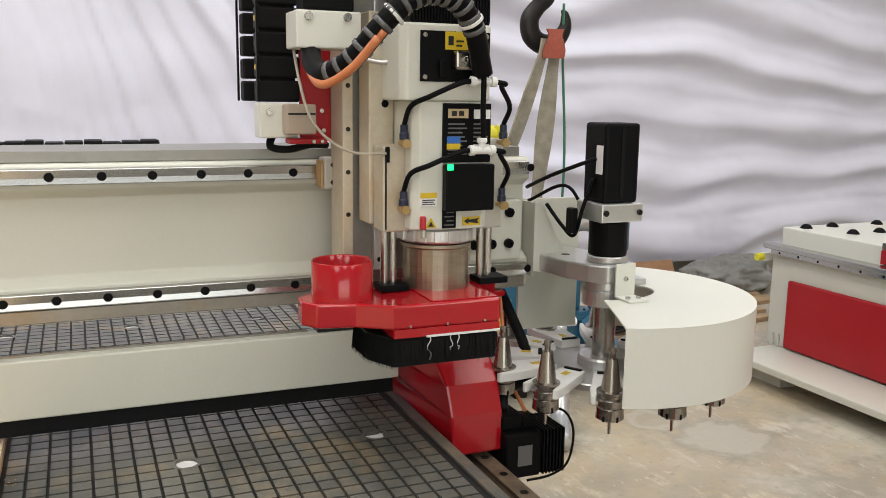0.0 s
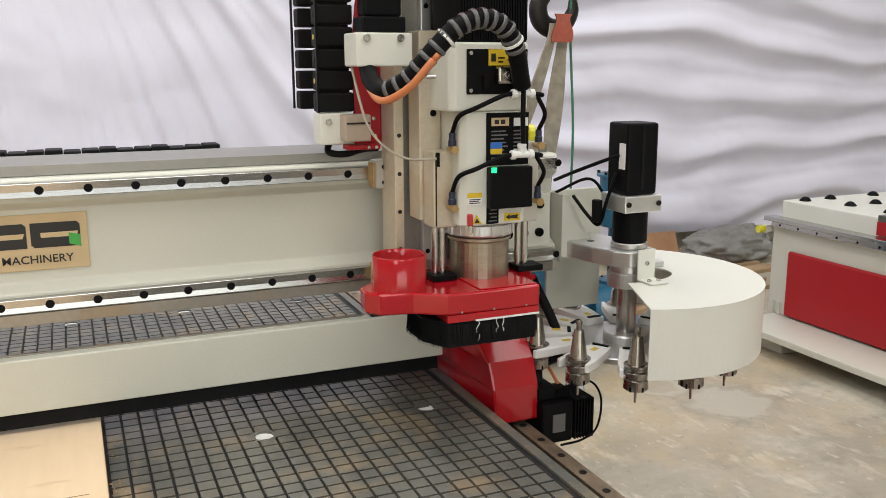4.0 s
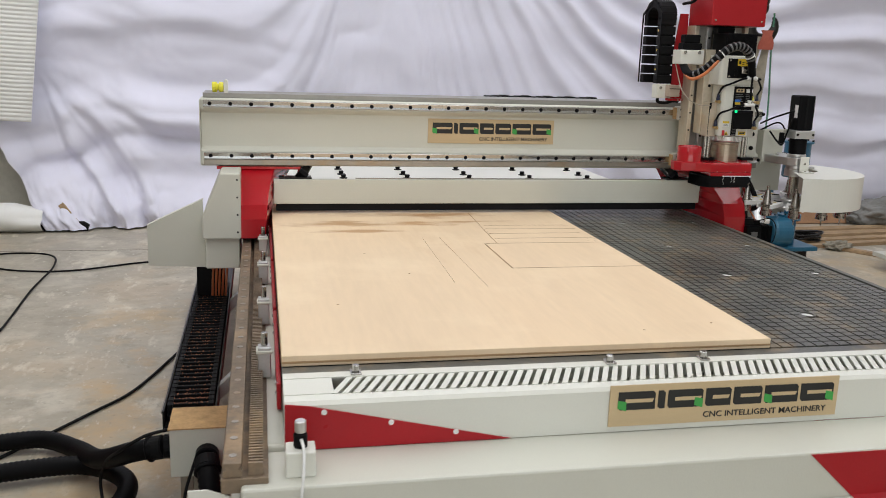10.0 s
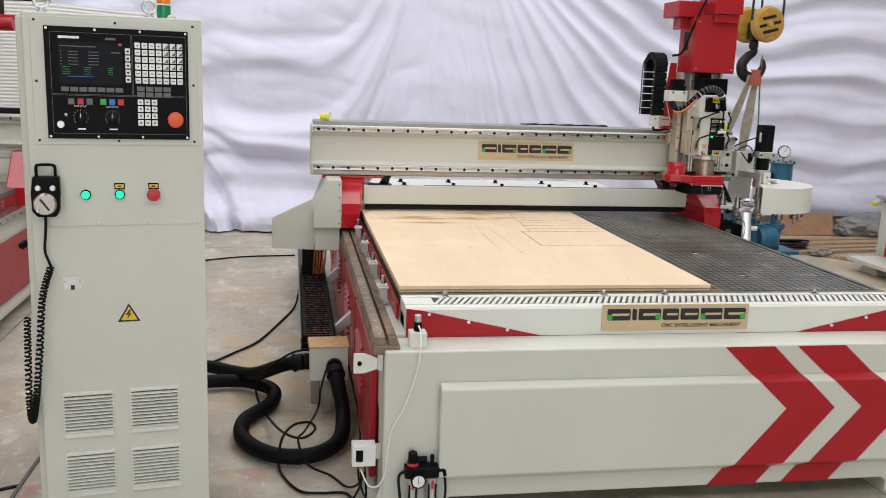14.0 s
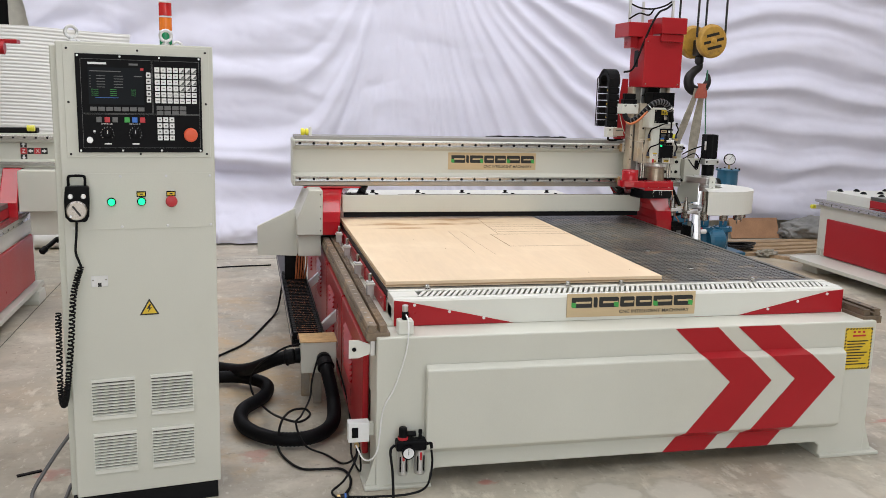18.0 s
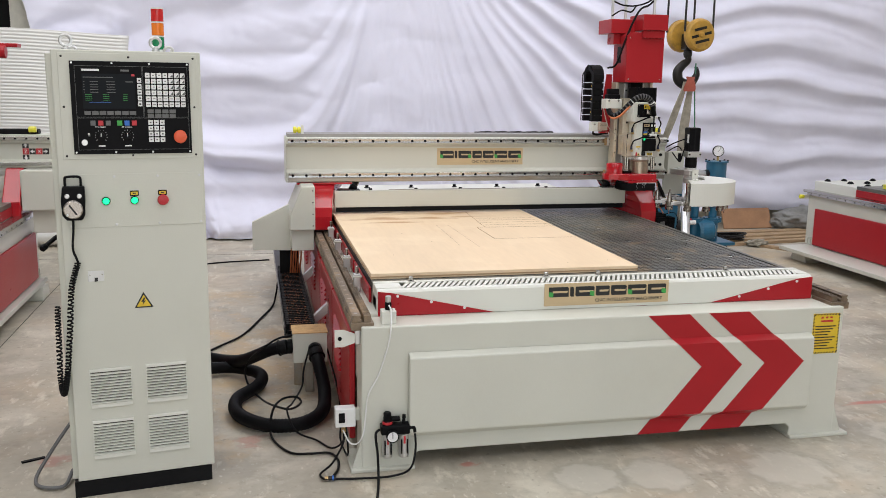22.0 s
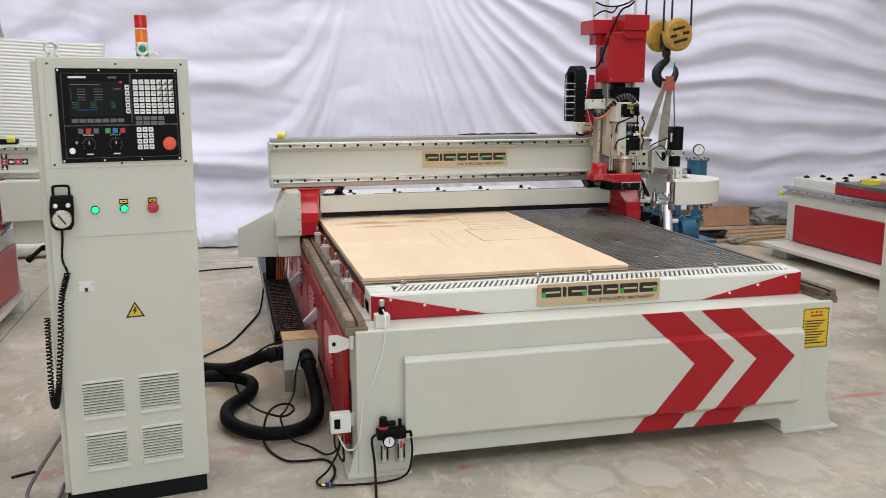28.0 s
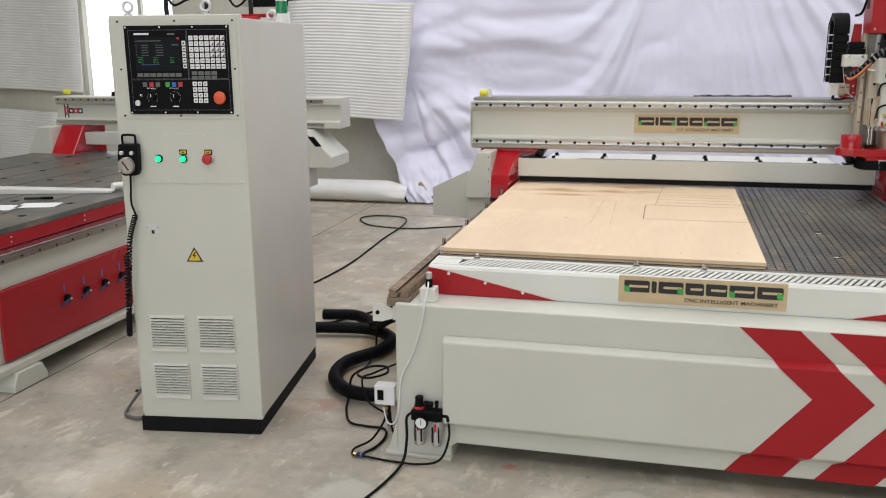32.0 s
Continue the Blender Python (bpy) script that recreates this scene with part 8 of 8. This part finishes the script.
part("drive_motor_end", lathe([(0, 0), (0.07, 0), (0.08, 0.02), (0.08, 0.14), (0, 0.14)], (PX - 0.395, PY + 0.02, 0.27), (1, 0, 0), 24), IRON, pump)
part("notice", box(PX - 0.62, PX - 0.50, PY - 0.1025, PY - 0.1005, 0.30, 0.40, 0), YELLOW, pump)
duct = thing("suction_hose", (PX - 0.55, PY - 0.5, 0), "shiny grey suction hose running down to the floor", "hose")
part("hose", tube([(PX - 0.125, PY - 0.01, 0.765), (PX - 0.20, PY - 0.03, 0.765), (PX - 0.29, PY - 0.08, 0.72), (PX - 0.36, PY - 0.16, 0.60), (PX - 0.41, PY - 0.26, 0.44), (PX - 0.46, PY - 0.38, 0.25), (PX - 0.52, PY - 0.50, 0.08), (PX - 0.60, PY - 0.66, 0.045)], 0.038, 16, 10, rings=0.025, ring_pitch=0.02), mat("clear_steel_hose", (0.62, 0.63, 0.64), 0.22, 0.6, var=0.1, scale=12), duct, smooth=True)
part("hose_socket", rod((PX - 0.086, PY - 0.004, 0.765), (PX - 0.128, PY - 0.01, 0.765), 0.040, 20, 0.003), IRON, duct)

# ---- clutter by the curtain's hem ----
brd = thing("brown_board", (4.85, 5.0, 0), "brown board leaning against the wall", "board")
part("board", box(-0.29, 0.29, -0.008, 0.008, 0.0, 0.23, 0.002, m=Matrix.Translation((4.85, 5.02, 0.004)) @ Matrix.Rotation(radians(-24), 4, "X")), CARD, brd)
tp_ = thing("tarpaulin_bundle", (5.4, 4.9, 0), "crumpled grey tarpaulin bundle on the floor", "tarpaulin")
bm = bmesh.new()
bmesh.ops.create_icosphere(bm, subdivisions=5, radius=1)
for v in bm.verts:
    n = noise.noise(v.co * 2.0) * 0.3 + noise.noise(v.co * 5) * 0.16 + 0.05 * noise.noise(v.co * 13)
    v.co = Vector((v.co.x * (0.36 + n * 0.3), v.co.y * 0.2 * (1 + n), max(-0.7, v.co.z) * 0.15 * (1 + n)))
bm.transform(Matrix.Translation((5.50, 4.95, 0.10)))
part("cover", bm, TARP, tp_, smooth=True)
for x0, y0, x1, y1, w in ((3.55, 4.42, 5.6, 4.62, 0.12), (3.62, 4.20, 5.3, 4.40, 0.09), (3.75, 4.03, 5.2, 4.24, 0.08), (4.33, 4.02, 4.62, 3.60, 0.06), (3.5, 4.62, 5.6, 4.80, 0.11)):
    d = Vector((x1 - x0, y1 - y0))
    pl = thing("timber_plank", ((x0 + x1) / 2, (y0 + y1) / 2, 0), "rough timber plank lying on the floor", "plank", "timber planks")
    part("plank", box(0, d.length, -w / 2, w / 2, 0.0, 0.028, 0.003, m=Matrix.Translation((x0, y0, 0.0)) @ Matrix.Rotation(math.atan2(d.y, d.x), 4, "Z")), TIMBER, pl)
rng = random.Random(21)
rope = thing("rope_tangle", (4.15, 4.22, 0.03), "tangled dark rope heaped on the planks", "rope")
pts = [(4.1 + 0.26 * math.cos(2.4 * k + rng.uniform(-0.5, 0.5)), 4.22 + 0.10 * math.sin(2.4 * k) + rng.uniform(-0.04, 0.04), 0.040 + rng.uniform(0, 0.06)) for k in range(20)]
part("rope", tube(pts, 0.009, 7), IRON, rope, smooth=True)
rag = thing("pale_rag", (4.36, 4.0, 0.0), "small crumpled pale rag on the floor", "rag")
bm = bmesh.new()
bmesh.ops.create_icosphere(bm, subdivisions=4, radius=1)
for v in bm.verts:
    n = noise.noise(v.co * 3.0) * 0.5 + noise.noise(v.co * 8.0) * 0.25
    v.co = Vector((v.co.x * 0.10 * (1 + n), v.co.y * 0.07 * (1 + n), max(-0.7, v.co.z) * 0.04 * (1 + n)))
bm.transform(Matrix.Translation((4.34, 4.0, 0.030)))
part("cloth", bm, WEBBING, rag, smooth=True)


# ---- neighbouring machines ----
def bed_side(machine, x, y0, y1, side, ztop=0.70, shelf=0.1, bed_gap=0.6):
    """The long flank of a router bed: red strip, rail with screws, panel and bottom shelf."""
    s = side

    def flank(xa, xb, ya, yb, za, zb, bevel=0.003):
        return box(min(x + s * xa, x + s * xb), max(x + s * xa, x + s * xb), ya, yb, za, zb, bevel)

    part("bed_board", flank(-0.03, -1.98, y0, y1 - bed_gap, ztop - 0.03, ztop, 0.003), BED, machine, "dark grey grooved bed board")
    part("edge_strip", flank(-0.028, -0.06, y0, y1 - bed_gap, ztop - 0.092, ztop - 0.031, 0.002), RED, machine)
    part("frame_beam", flank(0.0, -1.95, y0 + 0.02, y1, 0.119, ztop - 0.117, 0.006), CREAM, machine)
    rail = part("guide_rail", flank(-0.02, 0.05, y0 - 0.02, y1 + 0.02, ztop - 0.116, ztop - 0.093, 0.003), STEEL, machine)
    part("rail_strip", flank(0.0, 0.036, y0 - 0.02, y1 - 0.02, ztop - 0.142, ztop - 0.1165, 0.002), STEEL, machine)
    for k in range(int((y1 - y0) / 0.12)):
        y = y1 - 0.08 - 0.12 * k
        part("rail_screw", rod((x + s * 0.0355, y, ztop - 0.129), (x + s * 0.0375, y, ztop - 0.129), 0.006, 8, 0.0005), BLACK, rail)
    part("bottom_shelf", flank(-0.05, shelf, y0, y1 - 0.05, 0.086, 0.1185, 0.004), CREAM, machine)
    panel = part("side_panel", flank(0.0005, 0.022, y0 + 0.1, y1 - 0.13, 0.126, 0.462, 0.012), RED, machine, "glossy red side panel")
    for y in (y0 + 0.06, (y0 + y1) / 2, y1 - 0.32):
        part("foot", prism([(y, 0.0), (y, 0.03), (y + 0.03, 0.0855), (y + 0.19, 0.0855), (y + 0.22, 0.03), (y + 0.22, 0.0)], "x", *sorted((x - s * 0.04, x + s * (shelf * 0.5 + 0.05))), 0.005), CREAM, machine)
    part("shelf_bracket", joined(*[flank(0.0005, 0.012, y1 - 0.09 + d, y1 - 0.075 + d, 0.119, 0.18, 0.001) for d in (0, 0.04)]), CREAM, machine)
    return panel


lm = thing("far_router", (-3.0, 1.6, 0), "white and red router machine with dark bed standing behind the cabinet", "cnc machine")
LX = -2.01
lp_ = bed_side(lm, LX, -0.25, 3.08, 1, 0.72, 0.06, 0.25)
for k in range(6):
    y = 0.284 + 0.151 * k
    v = part("valve", rod((LX + 0.022, y, 0.31), (LX + 0.040, y, 0.31), 0.021, 18, 0.002), BLACK, lp_, "black round valve body")
    part("valve_stem", rod((LX + 0.040, y, 0.31), (LX + 0.052, y, 0.31), 0.008, 10, 0.001), STEEL, v)
    part("valve_lever", box(LX + 0.045, LX + 0.053, -0.075, -0.004, -0.007, 0.007, 0.003, m=Matrix.Translation((0, y, 0.31)) @ Matrix.Rotation(radians(14), 4, "X")), mat("blue_black_lever", (0.02, 0.025, 0.09), 0.35) if k == 0 else bpy.data.materials["blue_black_lever"], v, "dark blue lever handle")
    part("valve_number", box(LX + 0.0222, LX + 0.0226, y - 0.012, y - 0.004, 0.345, 0.385, 0), BLUE_KEY, lp_)
for y in (0.02, 0.55, 1.1, 1.7, 2.3):
    for z in (0.65, 0.672):
        part("strip_rivet", rod((LX - 0.028, y, z), (LX - 0.0265, y, z), 0.004, 8, 0), WHITE_PLASTIC, lm)
# flat dark strips on the board paint the shade of its grooves
part("groove_shade_strip", joined(*[box(LX - 0.3 - 0.3 * k, LX - 0.294 - 0.3 * k, -0.2, 2.8, 0.7202, 0.7208, 0) for k in range(5)]), GROOVE_SHADE, lm)
for k in range(5):
    for j in range(8):
        part("bed_port", rod((LX - 0.16 - 0.34 * k, -0.1 + 0.36 * j, 0.7202), (LX - 0.16 - 0.34 * k, -0.1 + 0.36 * j, 0.7208), 0.022, 12, 0), BLACK_MATT, lm)
LGY = 2.75
lg = part("gantry_beam", prism([(LGY, 0.93), (LGY, 0.975), (LGY + 0.03, 0.985), (LGY + 0.03, 1.09), (LGY, 1.10), (LGY, 1.15), (LGY + 0.22, 1.15), (LGY + 0.22, 0.93)], "x", -3.87, -1.47, 0.003), CREAM, lm, "white gantry beam")
for z in (0.945, 1.115):
    part("beam_rail", box(-3.85, -1.59, LGY - 0.012, LGY - 0.0005, z, z + 0.024, 0.002), STEEL, lg)
for k in range(32):
    part("rail_bolt", bolt((-3.82 + 0.069 * k, LGY - 0.012, 1.127), (0, -1, 0), 0.007, 0.001), BLACK, lg)
for x0, sgn in ((-3.80, 1), (-1.995, 1)):
    for dx, dz, letter in ((0, 0, "Z"), (0, 0.042, ""), (0, -0.042, ""), (0.042, 0, ""), (0.084, 0, "X"), (0.126, 0, "")):
        xa, za = x0 + dx, 1.018 + dz
        st = part("axis_sticker", box(xa, xa + 0.040, LGY + 0.0275, LGY + 0.0295, za, za + 0.040, 0), RED_BUTTON if letter else INK, lg, "red letter sticker" if letter else "black arrow sticker")
        if letter:
            lettering("axis_letter", letter, 0.034, facing(xa + 0.009, LGY + 0.0268, za + 0.008), WHITE_INK, st)
        elif dz:
            u = 1 if dz > 0 else -1
            zc_ = za + 0.02
            part("arrow", prism([(xa + 0.006, zc_ - u * 0.002), (xa + 0.034, zc_ - u * 0.002), (xa + 0.02, zc_ + u * 0.015)], "y", LGY + 0.0266, LGY + 0.0274, 0), WHITE_INK, st)
            part("arrow", box(xa + 0.015, xa + 0.025, LGY + 0.0266, LGY + 0.0274, min(zc_ - u * 0.015, zc_ - u * 0.002), max(zc_ - u * 0.015, zc_ - u * 0.002), 0), WHITE_INK, st)
        else:
            u = -1 if dx < 0.1 else 1
            xm = xa + 0.02
            part("arrow", prism([(xm - u * 0.002, za + 0.006), (xm - u * 0.002, za + 0.034), (xm + u * 0.015, za + 0.02)], "y", LGY + 0.0266, LGY + 0.0274, 0), WHITE_INK, st)
            part("arrow", box(min(xm - u * 0.015, xm - u * 0.002), max(xm - u * 0.015, xm - u * 0.002), LGY + 0.0266, LGY + 0.0274, za + 0.015, za + 0.025, 0), WHITE_INK, st)
for x0, x1, s in ((-2.10, -1.985, 1), (-3.80, -3.60, -1)):
    part("gantry_leg", prism([(LGY - 0.18, 0.62), (LGY - 0.18, 0.72), (LGY - 0.02, 0.929), (LGY + 0.25, 0.929), (LGY + 0.25, 0.62)], "x", x0, x1, 0.008), RED_BRIGHT, lm)
part("drive_housing", prism([(-1.98, 0.925), (-1.68, 0.925), (-1.48, 0.74), (-1.48, 0.66), (-1.98, 0.66)], "y", LGY - 0.16, LGY + 0.2, 0.006), CREAM, lm)
part("drive_housing", prism([(-3.805, 0.925), (-3.90, 0.925), (-4.02, 0.74), (-4.02, 0.66), (-3.805, 0.66)], "y", LGY - 0.16, LGY + 0.2, 0.006), CREAM, lm)
part("housing_window", prism([(-1.66, 0.885), (-1.61, 0.885), (-1.55, 0.815), (-1.60, 0.815)], "y", LGY - 0.163, LGY - 0.1605, 0), BLACK, lm)
part("housing_tag", box(-1.72, -1.65, LGY - 0.163, LGY - 0.161, 0.72, 0.74, 0), YELLOW, lm)
part("lower_housing", box(-1.93, -1.70, LGY - 0.1, LGY + 0.1, 0.5, 0.659, 0.004), CREAM, lm)
part("buffer", lathe([(0, 0), (0.02, 0), (0.02, 0.045), (0, 0.047)], (-3.8, LGY + 0.05, 1.185), (1, 0, 0), 16), YELLOW_RUBBER, lm)
part("buffer", lathe([(0, 0), (0.02, 0), (0.02, 0.045), (0, 0.047)], (-1.95, LGY + 0.05, 1.185), (1, 0, 0), 16), YELLOW_RUBBER, lm)
part("cross_beam", box(-3.6, -2.11, LGY - 0.02, LGY + 0.1, 0.78, 0.875, 0.004), CREAM, lm)
part("drag_chain", box(-3.4, -1.9, LGY + 0.08, LGY + 0.16, 1.151, 1.185, 0.004), BLACK_MATT, lm)
part("motor_end", rod((-2.3, LGY - 0.1, 1.69), (-2.02, LGY - 0.1, 1.69), 0.04, 20, 0.003), RED, lm)
part("motor_cover", box(-2.62, -2.2, LGY - 0.2, LGY - 0.02, 1.55, 1.72, 0.005), RED, lm)
part("slide_column", box(-2.58, -2.36, LGY - 0.1, LGY - 0.013, 0.95, 1.55, 0.005), CREAM, lm)
part("cap_plate", box(-2.9, -1.95, LGY - 0.1, LGY + 0.0, 1.721, 1.745, 0.004), RED, lm)
for x in (-2.78, -2.45, -2.1):
    part("standpipe", rod((x, LGY - 0.05, 1.745), (x, LGY - 0.05, 1.93), 0.016, 12), IRON, lm)
part("pipe_loops", joined(tube([(-2.78, LGY - 0.05, 1.90), (-2.7, LGY - 0.08, 1.82), (-2.6, LGY - 0.08, 1.85), (-2.45, LGY - 0.05, 1.9)], 0.009, 8), tube([(-2.45, LGY - 0.05, 1.86), (-2.3, LGY - 0.08, 1.9), (-2.2, LGY - 0.08, 1.80), (-2.1, LGY - 0.05, 1.88)], 0.008, 8)), BLACK_MATT, lm, smooth=True)
BT = 0.7215
for x, y, w, h, a in ((-2.45, 0.42, 0.21, 0.15, 12), (-2.29, 0.53, 0.20, 0.14, 18)):
    pp = thing("paper_sheet", (x, y, BT), "loose white printed sheet lying on the dark bed", "paper", "papers on the bed")
    part("sheet", box(-w / 2, w / 2, -h / 2, h / 2, 0.0, 0.0008, 0, m=Matrix.Translation((x, y, BT)) @ Matrix.Rotation(radians(a), 4, "Z")), WHITE_INK, pp)
pen_ = thing("marker_pen", (-2.41, 0.68, BT), "dark marker pen lying on the bed", "pen")
body_ = part("barrel", rod((-2.48, 0.655, BT + 0.0075), (-2.40, 0.685, BT + 0.0075), 0.007, 10, 0.001), INK, pen_)
part("cap", rod((-2.40, 0.685, BT + 0.0078), (-2.34, 0.708, BT + 0.0078), 0.0076, 10, 0.001), BLACK, pen_)
foil = thing("white_strip", (-2.45, 0.95, BT), "white folded sheet strip lying on the bed", "sheet strip")
part("strip", prism([(0, 0), (0.72, 0), (0.72, 0.012), (0.0, 0.035)], "y", -0.05, 0.05, 0.002, m=Matrix.Translation((-2.86, 0.80, BT)) @ Matrix.Rotation(radians(16), 4, "Z")), CREAM_SMOOTH, foil)
part("strip_end", rod((-2.19, 1.02, BT + 0.025), (-2.06, 1.26, BT + 0.025), 0.022, 14, 0.003), CREAM_SMOOTH, foil)

rm = thing("neighbour_router", (5.0, 1.2, 0), "white and red router machine standing on the far side", "cnc machine")
RX = 4.514
rp = bed_side(rm, RX, -1.2, 3.505, -1, 0.716, 0.30)
cover = part("end_cover", box(RX + 0.05, RX + 1.9, 2.91, 3.505, 0.60, 0.70, 0.005), CREAM_SMOOTH, rm, "white end cover with rows of black knobs")
for x in (0.13, 0.30, 0.60, 0.95, 1.3):
    for y in (3.435, 3.225, 2.995):
        part("knob", lathe([(0, 0), (0.030, 0), (0.028, 0.004), (0.022, 0.012), (0.012, 0.020), (0, 0.022)], (RX + x + 0.08 * (y < 3.4), y, 0.7002), (0, 0, 1), 16), BLACK, cover)
part("plywood_top", box(RX + 0.35, RX + 1.9, -1.1, 2.85, 0.7165, 0.742, 0.002), PLY, rm)
clamp = part("rail_clamp", box(RX - 0.035, RX + 0.05, 3.5255, 3.555, 0.53, 0.57, 0.004), CREAM_SMOOTH, rm)
part("clamp_buffer", rod((RX - 0.03, 3.54, 0.55), (RX - 0.07, 3.54, 0.55), 0.019, 14, 0.002), YELLOW_RUBBER, clamp)
part("clamp_buffer", rod((RX - 0.005, 3.555, 0.552), (RX - 0.005, 3.57, 0.552), 0.011, 10, 0.001), BLACK, clamp)
yb = thing("yellow_tape_roll", (RX + 0.2, 2.7, 0.716), "yellow tape roll lying on the machine bed", "tape")
part("roll", lathe([(0.04, 0), (0.075, 0), (0.075, 0.035), (0.04, 0.035), (0.04, 0)], (RX + 0.2, 2.68, 0.717), (0, 0, 1), 28), YELLOW_RUBBER, yb)

whl = thing("striped_wheel", (4.274, 1.83, 0.1185), "round black wheel with yellow stripes standing on the machine's shelf", "wheel")
w = part("tyre", lathe([(0.055, -0.03), (0.10, -0.03), (0.11, -0.018), (0.11, 0.018), (0.10, 0.03), (0.055, 0.03), (0.055, -0.03)], (4.274, 1.83, 0.229), (1, 0.1, 0), 36), BLACK_MATT, whl)
part("hub", lathe([(0, -0.02), (0.0545, -0.02), (0.0545, 0.02), (0, 0.02)], (4.274, 1.83, 0.229), (1, 0.1, 0), 24), IRON, whl)
for k in range(10):
    part("stripe", box(-0.033, -0.0305, -0.013, 0.013, 0.072, 0.096, 0.0, m=Matrix.Translation((4.274, 1.83, 0.229)) @ Matrix.Rotation(math.pi * k / 5, 4, "X")), YELLOW, w)

# second cabinet on castors with its door open
c2 = thing("second_cabinet", (3.6, 0.4, 0), "grey-white control cabinet on castors with its side door open", "control cabinet")
part("body", box(3.34, 3.95, 0.12, 0.65, 0.10, 1.55, 0.005), CREAM, c2)
part("door", joined(box(3.30, 3.335, 0.655, 0.84, 0.09, 1.52, 0.004), box(3.335, 3.37, 0.825, 0.84, 0.09, 1.52, 0.002)), CREAM, c2, "open cabinet door")
part("door_seal", box(3.3355, 3.35, 0.66, 0.82, 0.13, 1.48, 0.002), BLACK_MATT, c2)
for z0 in (0.45, 0.95):
    v = part("vent", box(3.40, 3.64, 0.112, 0.1195, z0, z0 + 0.2, 0.001), WHITE_PLASTIC, c2)
    for k in range(9):
        part("vent_slat", box(3.41, 3.63, 0.106, 0.1118, z0 + 0.012 + 0.02 * k, z0 + 0.022 + 0.02 * k, 0), WHITE_PLASTIC, v)
for x in (3.40, 3.88):
    for y in (0.18, 0.59):
        part("castor", joined(lathe([(0, -0.014), (0.036, -0.014), (0.036, 0.014), (0, 0.014)], (x, y, 0.036), (0.3, 1, 0), 18), rod((x, y, 0.05), (x, y, 0.10), 0.012, 10)), IRON, c2)

# small marks on the floor
scrap = thing("plastic_scrap", (-1.25, 0.1, 0.0), "small dark scrap lying on the floor", "scrap")
part("strip", box(-0.045, 0.045, -0.009, 0.009, 0.0, 0.006, 0.001, m=Matrix.Translation((-1.38, -0.02, 0)) @ Matrix.Rotation(radians(25), 4, "Z")), BLACK, scrap)
